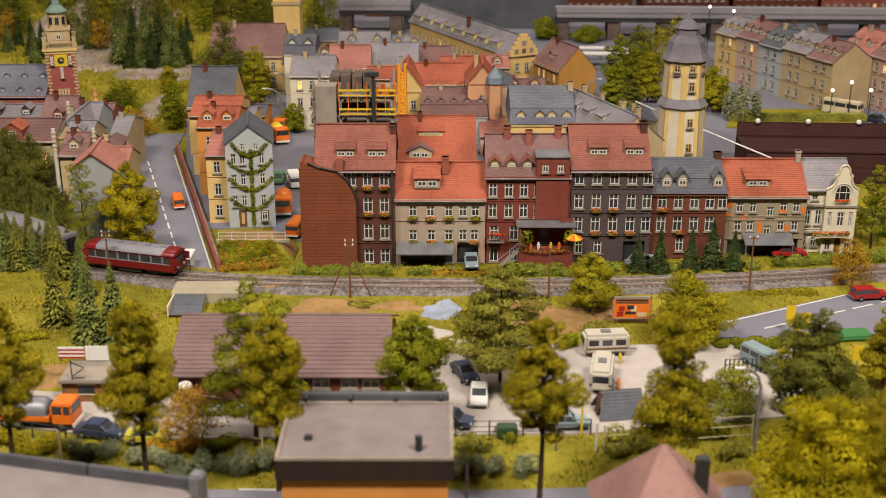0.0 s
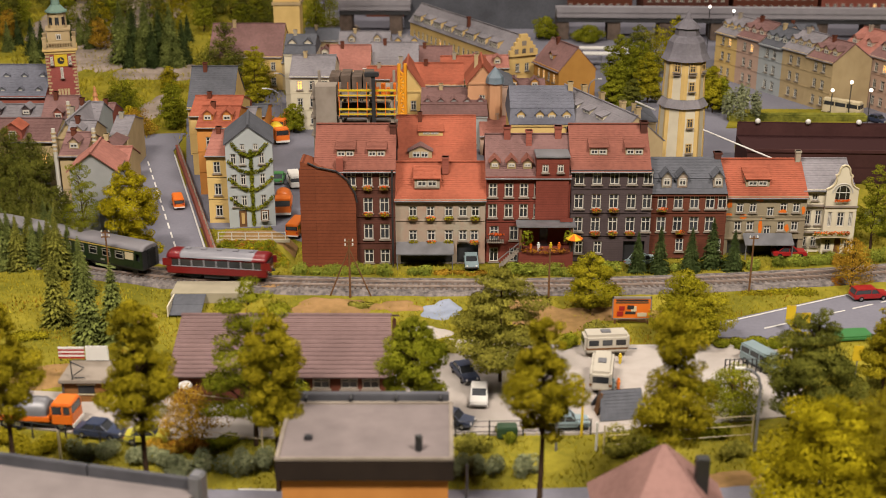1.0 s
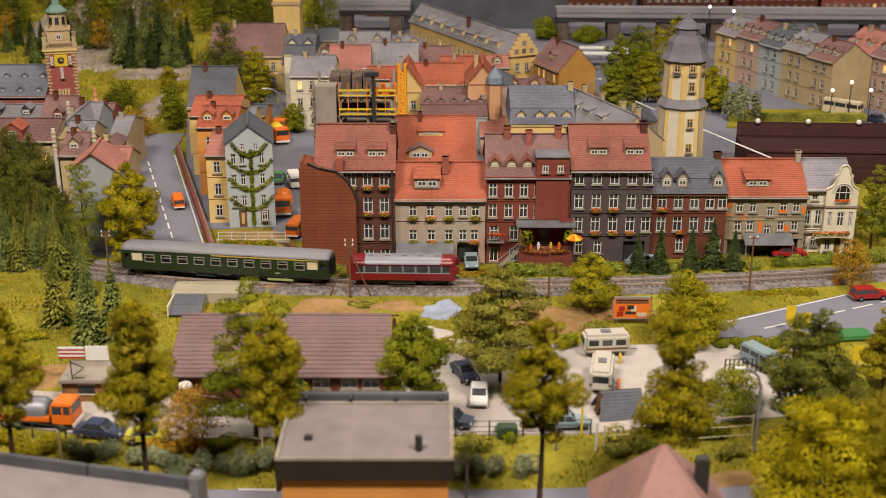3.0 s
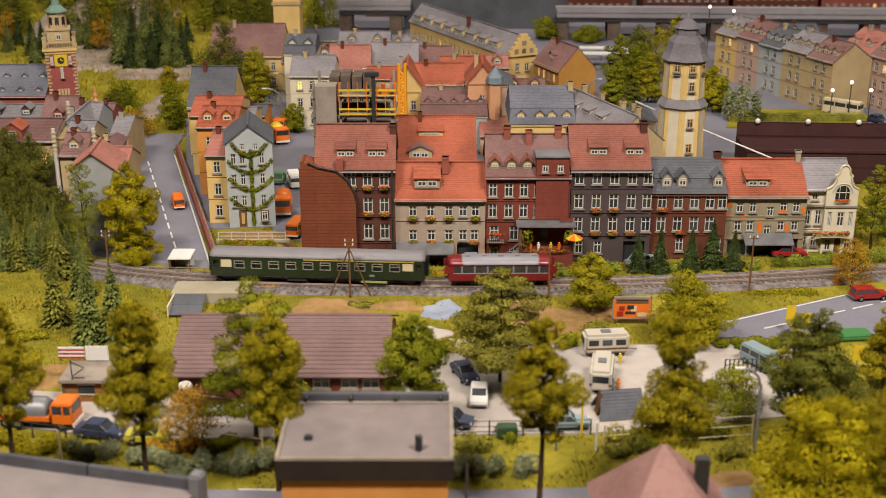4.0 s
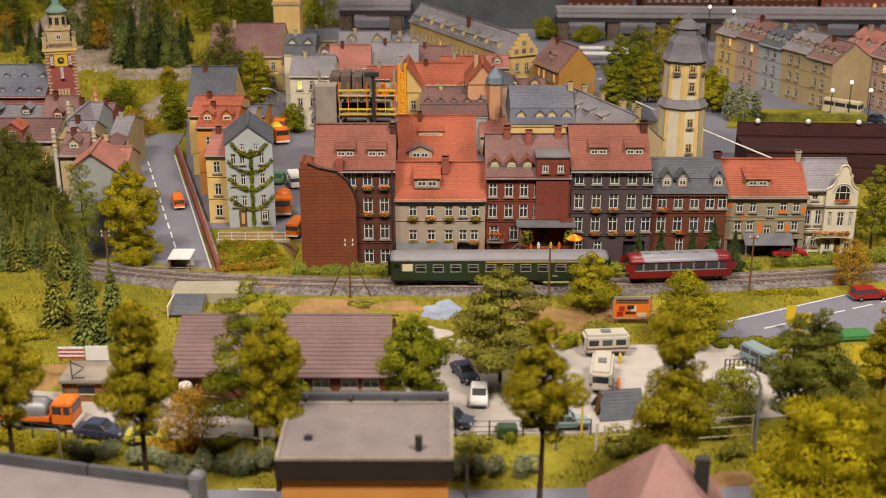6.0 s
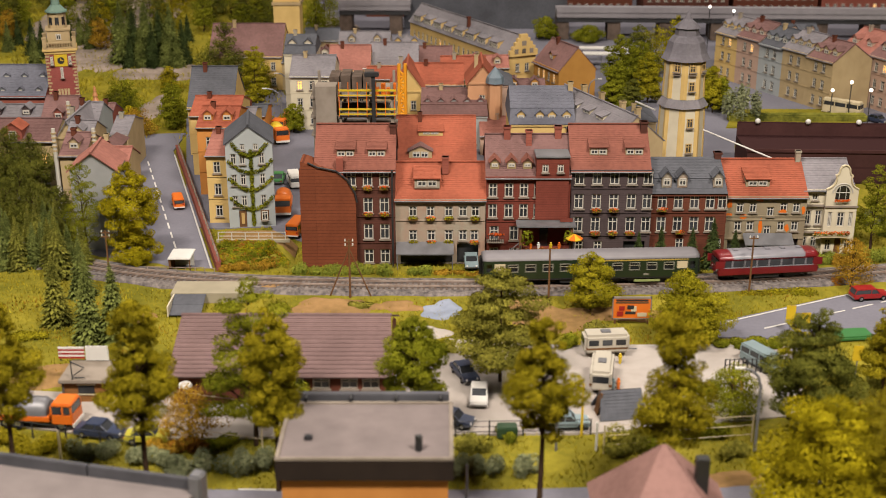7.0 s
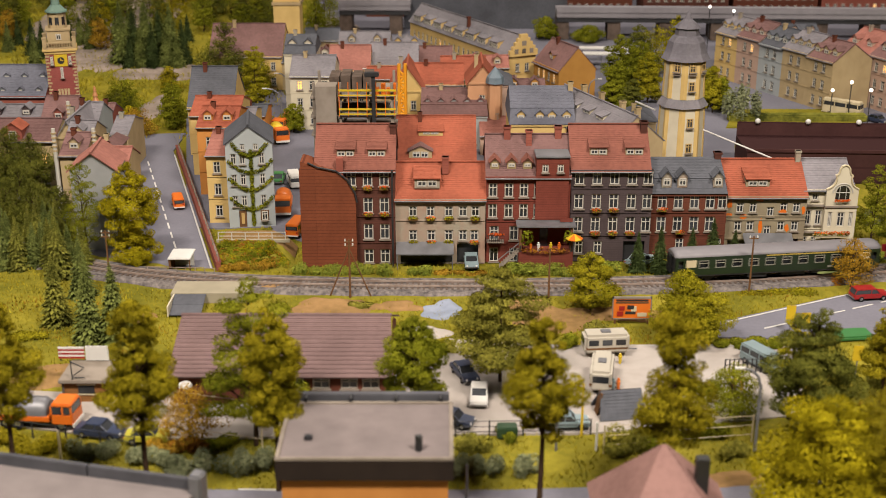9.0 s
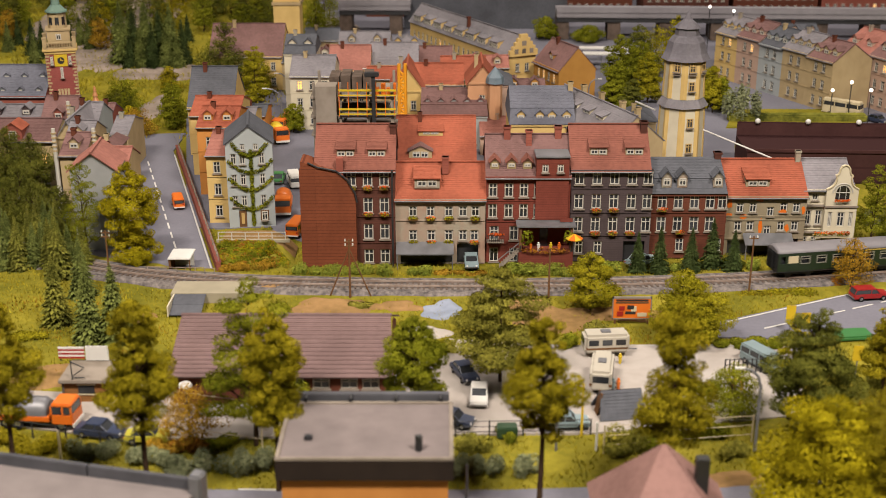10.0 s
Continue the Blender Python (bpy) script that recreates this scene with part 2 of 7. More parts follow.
def leaves(name, seed, blobs, leaf, count, mat, parent=None, flat=0.3, label="", m=None):
    """Many small leaf clumps round the blobs (x, y, z, rx, ry, rz)."""
    rng = np.random.default_rng(seed)
    blobs = np.array(blobs, float)
    vol = (blobs[:, 3] * blobs[:, 4] * blobs[:, 5]) ** 0.67
    pick = rng.choice(len(blobs), count, p=vol / vol.sum())
    d = rng.normal(size=(count, 3))
    d /= np.linalg.norm(d, axis=1, keepdims=True)
    r = rng.uniform(0.72, 1.0, (count, 1)) * rng.uniform(0.92, 1.1, (count, 1))
    c = blobs[pick, :3] + d * r * blobs[pick, 3:]
    nrm = d + rng.normal(size=(count, 3)) * flat
    nrm[:, 2] += 0.35
    nrm /= np.linalg.norm(nrm, axis=1, keepdims=True)
    a = np.cross(nrm, rng.normal(size=(count, 3)))
    a /= np.linalg.norm(a, axis=1, keepdims=True)
    b = np.cross(nrm, a)
    s = leaf * rng.uniform(0.6, 1.4, (count, 1))
    v = np.stack([c - a * s, c - b * s * 0.6 + nrm * s * 0.2, c + a * s, c + b * s * 0.6 + nrm * s * 0.2], axis=1).reshape(-1, 3) * K
    me = bpy.data.meshes.new(name)
    me.from_pydata(v.tolist(), [], np.arange(count * 4).reshape(-1, 4).tolist())
    return mesh_part(name, me, mat, parent, label, m)


def broad_tree(x, y, h, r, leaf="olive", seed=1, base=0.35, z=0.0, n=2600, tall=1.0, plate=1.0, size=0.32, label="", name="tree", round_top=False):
    """A tapered trunk with limbs and a crown of uneven clumps."""
    rng = random.Random(seed)
    t = thing(name, x, y, z, 0, label or "leafy model tree with a brown trunk on the grass", "tree", "model trees")
    bm = bmesh.new()
    top = Vector((rng.uniform(-.3, .3), rng.uniform(-.3, .3), h * 0.85))
    knee = Vector((rng.uniform(-.15, .15), rng.uniform(-.15, .15), h * base))
    rod(bm, (0, 0, -0.3), knee, 0.012 * h + 0.06, 0.007 * h + 0.05)
    rod(bm, knee, top, 0.007 * h + 0.05, 0.03)
    blobs = []
    k = 74 if round_top else int(24 * tall) + 10
    for i in range(k):
        f = i / (k - 1)
        zz = h * (base + 0.03 + (0.95 - base) * f)
        if round_top:
            rad = 1.12 * r * (0.42 + 0.62 * math.sin(math.pi * min(1, 0.16 + 0.84 * f) ** 0.85) * (1.12 - 0.3 * f)) * (0.8 + 0.2 * math.sin(seed + 9 * f))
            off = rad * math.sqrt(rng.uniform(0.05, 0.85)) * (0.2 if f > 0.96 else 1)
            s = rad * rng.uniform(0.2, 0.38) + 0.12
            flat = rng.uniform(0.6, 1.0)
        else:
            rad = r * (1.0 - 0.62 * f ** 1.6) * (0.72 + 0.28 * min(1, f * 6)) * rng.uniform(0.8, 1.15)
            off = rad * rng.uniform(0.3, 0.85) * (0.15 if i == k - 1 else 1)
            s = rad * rng.uniform(0.26, 0.44) + 0.14
            flat = rng.uniform(0.4, 0.7) * plate
        ang = i * 2.4 + rng.uniform(-.5, .5)
        c = Vector((math.cos(ang) * off, math.sin(ang) * off, zz + rng.uniform(-.03, .03) * h))
        blobs.append((*c, s, s, s * flat))
        if i % 3 == 0:
            rod(bm, (0, 0, max(h * base * 0.9, zz - rad * 0.7)), c, 0.05 + 0.003 * h, 0.025, 5)
    part("trunk", bm, M["trunk"], t)
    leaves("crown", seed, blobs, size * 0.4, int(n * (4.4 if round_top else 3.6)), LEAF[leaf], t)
    return t


def fir_mesh(seed, h, r, n=900):
    rng = np.random.default_rng(seed)
    verts, faces = [], []
    tiers = int(h * 3.6) + 4
    for i in range(tiers):
        f = i / tiers
        zz, rad = h * (0.07 + 0.93 * f), r * (1 - f) ** 0.85 * rng.uniform(0.85, 1.1)
        k = int(9 + 15 * (1 - f))
        for j in range(k):
            a = 2 * math.pi * (j + rng.uniform(-.3, .3)) / k
            ln = rad * rng.uniform(0.7, 1.1) + 0.06
            drop = ln * rng.uniform(0.30, 0.6)
            u, w = np.array((math.cos(a), math.sin(a), 0)), np.array((-math.sin(a), math.cos(a), 0))
            for s in range(3):
                p0 = u * ln * (0.1 + 0.28 * s) + np.array((0, 0, zz - drop * (0.05 + 0.28 * s)))
                p1 = u * ln * (0.48 + 0.28 * s) + np.array((0, 0, zz - drop * (0.38 + 0.30 * s)))
                wd = (0.27 - 0.04 * s) * (0.45 + ln * 0.5)
                mid = (p0 + p1) / 2 + np.array((0, 0, 0.06))
                b = len(verts)
                verts += [p0, mid + w * wd, p1, mid - w * wd]
                faces.append((b, b + 1, b + 2, b + 3))
    me = bpy.data.meshes.new("needles")
    me.from_pydata((np.array(verts) * K).tolist(), [], faces)
    return me


FIRS = {}


def fir(x, y, h, leaf="fir", seed=1, z=0.0, slim=0.27, label=""):
    key = (leaf, seed % 5, round(slim, 2))
    if key not in FIRS:
        FIRS[key] = fir_mesh(seed % 5, 10.0, 10.0 * slim)
    t = thing("fir_tree", x, y, z, seed * 47 % 360, label or "dark green model fir tree with drooping branches", "fir tree", "fir trees")
    part("trunk", rod(bmesh.new(), (0, 0, -0.3), (0, 0, h * 0.95), 0.16, 0.03), M["trunk"], t)
    ob = mesh_part("crown", FIRS[key], LEAF[leaf], t)
    ob.scale = (h / 10,) * 3
    return t


def bush(x, y, w, d, h, leaf="green", seed=1, z=0.0, n=420, size=0.2, label="", name="bush"):
    rng = random.Random(seed)
    blobs = [(rng.uniform(-.5, .5) * w * 0.8, rng.uniform(-.5, .5) * d * 0.7, h * rng.uniform(0.3, 0.5), w * 0.2 + 0.2, d * 0.28 + 0.1, h * rng.uniform(0.35, 0.55)) for _ in range(max(4, int(w * 1.3)))]
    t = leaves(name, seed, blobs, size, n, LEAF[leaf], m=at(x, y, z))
    return tagged(t, label or "low model bush of foam foliage on grass", "bush", "bushes")


# ---------- the unseen hall round the layout, near-black to weaken bounced light ---
M["hall"] = material("hall_bounce_damper", (0.05, 0.048, 0.045), (0.035, 0.033, 0.03), 1.5, 0.9, 0.05)
for nm, b in (("hall_floor", (-5, -3.2, -1.0, 5, 7, -0.95)), ("hall_ceiling", (-5, -3.2, 3.4, 5, 7, 3.5)), ("wall_north", (-5, 6.9, -0.95, 5, 7, 3.4)), ("wall_south", (-5, -3.2, -0.95, 5, -3.1, 3.4)),
              ("wall_west", (-5, -3.1, -0.95, -4.9, 6.9, 3.4)), ("wall_east", (4.9, -3.1, -0.95, 5, 6.9, 3.4)), ("layout_base", (-1.55, 0.47, -0.95, 1.575, 4.58, -0.03))):
    tagged(part(nm, boxes(tuple(c / K for c in b)), M["hall"]), "unseen near-black surface round the layout, dark to weaken bounced light", nm.split("_")[1], kind="structure")


# ---------- the ground ----------
def track_y(x):
    y = 129.6 + 0.0019 * (x - 3) ** 2
    if x < -15:
        y += 0.000115 * (-15 - x) ** 3
    return y


def ground_z(x, y):
    """Meadow hill behind the town on one side, gentle waves elsewhere."""
    h = 0.0
    if y > 240 and x < -35:
        h += min(1, (y - 240) / 80) * min(1, (-35 - x) / 20) * 7
    near = abs(y - track_y(x)) if -75 < x < 75 else 9
    h += 0.55 * max(0, 1 - max(0, near - 2.6) / 3.5)
    return h


def ground():
    bm = bmesh.new()
    nx, ny = 120, 170
    x0, x1, y0, y1 = -136, 138, 40, 400
    grid = []
    for j in range(ny + 1):
        row = []
        for i in range(nx + 1):
            x, y = x0 + (x1 - x0) * i / nx, y0 + (y1 - y0) * j / ny
            z = ground_z(x, y) + 0.12 * noise.noise((x * 0.25, y * 0.25, 0)) - 0.12
            row.append(bm.verts.new((x, y, z)))
        grid.append(row)
    for j in range(ny):
        for i in range(nx):
            bm.faces.new((grid[j][i], grid[j][i + 1], grid[j + 1][i + 1], grid[j + 1][i])).smooth = True
    return tagged(part("ground", bm, M["grass"]), "olive static grass ground of the model layout", "ground", kind="structure")


ground()

ROADS = []


def sheet(name, mat, outline, z=0.06, label="", category="road", th=0.3):
    """A flat slab with a straight-sided outline."""
    ROADS.append(outline)
    bm = bmesh.new()
    top = [bm.verts.new((x, y, z)) for x, y in outline]
    low = [bm.verts.new((x, y, z - th)) for x, y in outline]
    bm.faces.new(top)
    for i in range(len(top)):
        j = (i + 1) % len(top)
        bm.faces.new((top[i], low[i], low[j], top[j]))
    bmesh.ops.recalc_face_normals(bm, faces=bm.faces[:])
    return tagged(part(name, bm, M[mat]), label, category, kind="structure")


sheet("town_road", "asphalt", [(-38.94, 134.85), (-27.23, 135.21), (-43.32, 188.96), (-43.47, 200.26), (-55.06, 198.78), (-49.23, 178.76)], 0.07, "grey asphalt town road with a dashed centre line")
sheet("side_street", "asphalt", [(-22.27, 149.76), (-17.22, 145.87), (-23.73, 208.38), (-30.38, 208.38)], 0.06, "grey asphalt side street between the houses")
sheet("car_park", "concrete", [(-40.04, 97.71), (-42.42, 104.68), (-29.69, 103.50), (-4.66, 107.72), (0.36, 116.40), (12.63, 114.71), (29.65, 114.99), (37.08, 114.29), (32.99, 99.54), (12.89, 96.04), (-9.23, 95.63), (-27.15, 95.02)], 0.06, "pale concrete car park with tyre dust", "car park")
sheet("ramp_road", "asphalt", [(28.84, 116.68), (37.66, 116.40), (50.13, 118.13), (57.29, 134.11), (46.22, 128.67), (30.02, 120.81)], 0.08, "grey asphalt road with white edge line")
sheet("front_road", "asphalt", [(-39.21, 87.10), (-16.83, 86.58), (5.36, 86.58), (40.33, 88.62), (45, 70), (-45, 70)], 0.06, "grey asphalt road before the flat-roofed house")
sheet("town_yard", "asphalt", [(-56.49, 137.84), (-39.69, 137.84), (-54.60, 196.96), (-66.91, 208.38), (-85.77, 208.38)], .05, "grey paved yards between the old houses", "yard")
sheet("back_street", "asphalt", [(-34.01, 152.46), (-29.70, 151.32), (-6.34, 153.60), (38.92, 153.60), (47.86, 193.41), (74.80, 201.76), (85.24, 214.55), (125.09, 346.78), (-35.74, 346.78), (-31.83, 237.77), (-46.29, 214.55)], 0.05, "grey streets and yards among the old town houses")
sheet("soil_strip", "soil", [(x, track_y(x) - 3.0 - 1.6 * (.6 + noise.noise((x * .3, 0, 7)))) for x in range(-50, 60, 2)] + [(x, track_y(x) - 2.6) for x in range(58, -52, -2)], .09, "bare reddish soil strip along the track", "soil")
ROADS.pop()


def patch(name, mat, cx, cy, rx, ry, seed, label, lift=.1, category="ground"):
    """An uneven patch of another surface, draped over the ground."""
    bm = bmesh.new()
    n, k = 30, 5
    rings = [[bm.verts.new((cx, cy, ground_z(cx, cy) + lift))]]
    for j in range(1, k + 1):
        row = []
        for i in range(n):
            a = 2 * math.pi * i / n
            f = j / k * (1 + .55 * noise.noise((math.cos(a) * 1.6, math.sin(a) * 1.6, seed)))
            x, y = cx + rx * f * math.cos(a), cy + ry * f * math.sin(a)
            row.append(bm.verts.new((x, y, ground_z(x, y) + (lift + .25 * noise.noise((x * .7, y * .7, seed)) + .06 if j < k else -.3))))
        rings.append(row)
    for i in range(n):
        bm.faces.new((rings[0][0], rings[1][i], rings[1][(i + 1) % n])).smooth = True
        for j in range(1, k):
            bm.faces.new((rings[j][i], rings[j + 1][i], rings[j + 1][(i + 1) % n], rings[j][(i + 1) % n])).smooth = True
    return tagged(part(name, bm, M[mat]), label, category, kind="structure")


M["pond"] = material("pale_blue_ice", (0.36, 0.40, 0.50), (0.27, 0.31, 0.40), 30, 0.6, 0.3)
M["rock"] = material("pale_rock", (0.42, 0.34, 0.29), (0.22, 0.18, 0.14), 18, 0.95, 0.6, fine=70)
for i, (x_, y_, a_, b_) in enumerate(((-73.47, 269.28, 9, 22), (-69.65, 282.75, 8, 26), (-85.47, 289.96, 9, 20), (-56.49, 248.40, 8, 6), (-61.68, 245.66, 7, 5), (-70.78, 254.05, 6, 7), (-52.85, 218.85, 3, 12), (-75.60, 318.17, 12, 25), (-89.79, 286.31, 8, 16), (-27.83, 293.70, 6, 22))):
    patch("rock_patch", "rock", x_, y_, a_, b_, i, "pale bare rock and earth patch on the hill", .12 if i < 9 else .6)
for i, (x_, y_, a_, b_, m_) in enumerate(((-12.19, 124.71, 5, 2.2, "soil"), (12.40, 122.04, 5, 3.2, "soil"), (9.17, 124.71, 3, 1.5, "soil"), (-0.25, 123.76, 2.6, 1.9, "pond"), (-1.74, 117.84, 2.4, 1.8, "concrete"), (20.26, 123.13, 5, 2.2, "soil"), (-20.41, 129.69, 3, 1, "soil"),
                                        (23.74, 88.17, 4.5, 1.2, "soil"), (-38.47, 107.72, 4, 3, "soil"), (-5.28, 124.71, 3, 1.2, "soil"), (-34.24, 122.35, 3, 2, "soil"))):
    patch("bare_patch", m_, x_, y_, a_, b_, 20 + i, "pale blue dried-up pond in the grass" if m_ == "pond" else "bare trodden earth patch in the grass")
sheet("lawn", "grass", [(48.63, 203.29), (72.17, 204.05), (73.53, 216.25), (52.99, 216.25)], .3, "green lawn behind the brown wall", "lawn")


# ---------- houses ----------
def tiled(name, a):
    return material(name, a, tuple(c * 0.62 for c in a), 14, 0.8, 0.25, fine=170, vary=0.08)


R = {"brown": tiled("roof_brown_tile", (0.29, 0.11, 0.08)), "red": tiled("roof_red_tile", (0.45, 0.13, 0.075)), "mauve": tiled("roof_mauve_tile", (0.25, 0.14, 0.13)),
     "slate": tiled("roof_slate", (0.13, 0.135, 0.155)), "pale": tiled("roof_pale_slate", (0.29, 0.27, 0.29)), "rose": tiled("roof_rose_tile", (0.45, 0.19, 0.15)),
     "steelblue": tiled("roof_blue_slate", (0.20, 0.205, 0.25)),
     "cap": tiled("roof_cap_slate", (0.22, 0.205, 0.23)),
     "barn": banded("barn_roof_tile", (0.23, 0.15, 0.145), (0.14, 0.09, 0.085), 0.5, 1)}
WALL = {"brown": banded("brown_brick", (0.14, 0.055, 0.04), (0.09, 0.036, 0.028), 0.3), "stone": material("grey_stone_render", (0.39, 0.37, 0.29), (0.42, 0.27, 0.20), 13, 0.85, 0.35, fine=90),
        "red": banded("dark_red_brick", (0.25, 0.065, 0.045), (0.16, 0.042, 0.03), 0.3), "dark": banded("dark_grey_brick", (0.105, 0.078, 0.08), (0.07, 0.052, 0.053), 0.3),
        "rust": banded("red_brown_brick", (0.18, 0.06, 0.036), (0.115, 0.04, 0.026), 0.3), "board": banded("brown_boards", (0.235, 0.07, 0.033), (0.13, 0.038, 0.02), 0.42),
        "white": material("white_render", (0.76, 0.69, 0.52), (0.64, 0.57, 0.43), 14, 0.85, 0.15), "grey": material("grey_render", (0.46, 0.49, 0.49), (0.40, 0.43, 0.43), 14, 0.85, 0.15),
        "yellow": material("yellow_render", (0.78, 0.55, 0.22), (0.66, 0.46, 0.17), 14, 0.85, 0.15), "ochre": material("ochre_render", (0.55, 0.28, 0.07), (0.44, 0.22, 0.05), 14, 0.85, 0.15),
        "plaster": material("weathered_plaster", (0.37, 0.375, 0.37), (0.30, 0.305, 0.30), 14, 0.85, 0.15),
        "buff": material("buff_render", (0.44, 0.39, 0.28), (0.36, 0.32, 0.23), 14, 0.85, 0.15), "timber": banded("orange_brown_timber", (0.36, 0.16, 0.055), (0.22, 0.1, 0.035), 0.35),
        "tan": material("tan_stone_render", (0.38, 0.32, 0.21), (0.27, 0.22, 0.15), 16, 0.85, 0.3),
        "pink": material("salmon_render", (0.60, 0.42, 0.32), (0.50, 0.34, 0.26), 14, 0.85, 0.15), "brick": banded("clinker_brick", (0.38, 0.12, 0.085), (0.27, 0.085, 0.065), 0.35),
        "towerbrick": banded("rose_brick", (0.36, 0.10, 0.085), (0.28, 0.08, 0.07), 0.3),
        "peach": material("peach_render", (0.66, 0.36, 0.20), (0.56, 0.30, 0.16), 14, 0.85, 0.15),
        "sand": material("sandstone", (0.56, 0.43, 0.24), (0.44, 0.33, 0.18), 14, 0.85, 0.2), "orange": material("orange_render", (0.68, 0.30, 0.08), (0.58, 0.24, 0.06), 14, 0.85, 0.15)}


def chimney(parent, x, y, z0, z1, s=0.7, mat="brick"):
    ob = part("chimney", boxes((x - s / 2, y - s / 2, z0, x + s / 2, y + s / 2, z1), (x - s * .62, y - s * .62, z1 - 0.25, x + s * .62, y + s * .62, z1)), WALL[mat], parent)
    return ob


def dormer(parent, x, y, z, w, h, wall="sand", roof="brown", depth=2.6, shed=True, lights=2):
    """A roof dormer: x, y, z the middle of its front foot."""
    bm = bmesh.new()
    if shed:
        prism_side = [(0, 0), (0, h), (depth, h + depth * 0.28), (depth, 0)]
        f = [bm.verts.new((x - w / 2, y + a, z + b)) for a, b in prism_side]
        g2 = [bm.verts.new((x + w / 2, y + a, z + b)) for a, b in prism_side]
        bm.faces.new(f[::-1])
        bm.faces.new(g2)
        for i in range(4):
            bm.faces.new((f[i], f[(i + 1) % 4], g2[(i + 1) % 4], g2[i]))
        bmesh.ops.recalc_face_normals(bm, faces=bm.faces[:])
        d = part("dormer", bm, WALL[wall], parent)
        rb = slope(bmesh.new(), (x - w / 2 - .15, y - .3, z + h), (x + w / 2 + .15, y - .3, z + h), (x + w / 2 + .15, y + depth, z + h + depth * .28 + .08), (x - w / 2 - .15, y + depth, z + h + depth * .28 + .08))
        part("dormer_roof", rb, R[roof], d)
    else:
        prism(bm, [(x - w / 2, z), (x + w / 2, z), (x + w / 2, z + h), (x, z + h * 1.55), (x - w / 2, z + h)], y, y + depth)
        d = part("dormer", bm, WALL[wall], parent)
        rb = bmesh.new()
        for s in (-1, 1):
            e, top = (x + s * (w / 2 + .2), z + h - .08), (x, z + h * 1.55 + .1)
            p = [(e[0], y - .25, e[1]), (e[0], y + depth, e[1]), (top[0], y + depth, top[1]), (top[0], y - .25, top[1])]
            slope(rb, *(p if s > 0 else [p[1], p[0], p[3], p[2]]))
        part("dormer_roof", rb, R[roof], d)
    ww = min(1.1, (w - 0.3) / lights)
    for i in range(lights):
        window(d, x + (i - (lights - 1) / 2) * (ww + 0.12), y - 0.1, z + 0.25, ww, h - 0.45, sill=False)
    return d


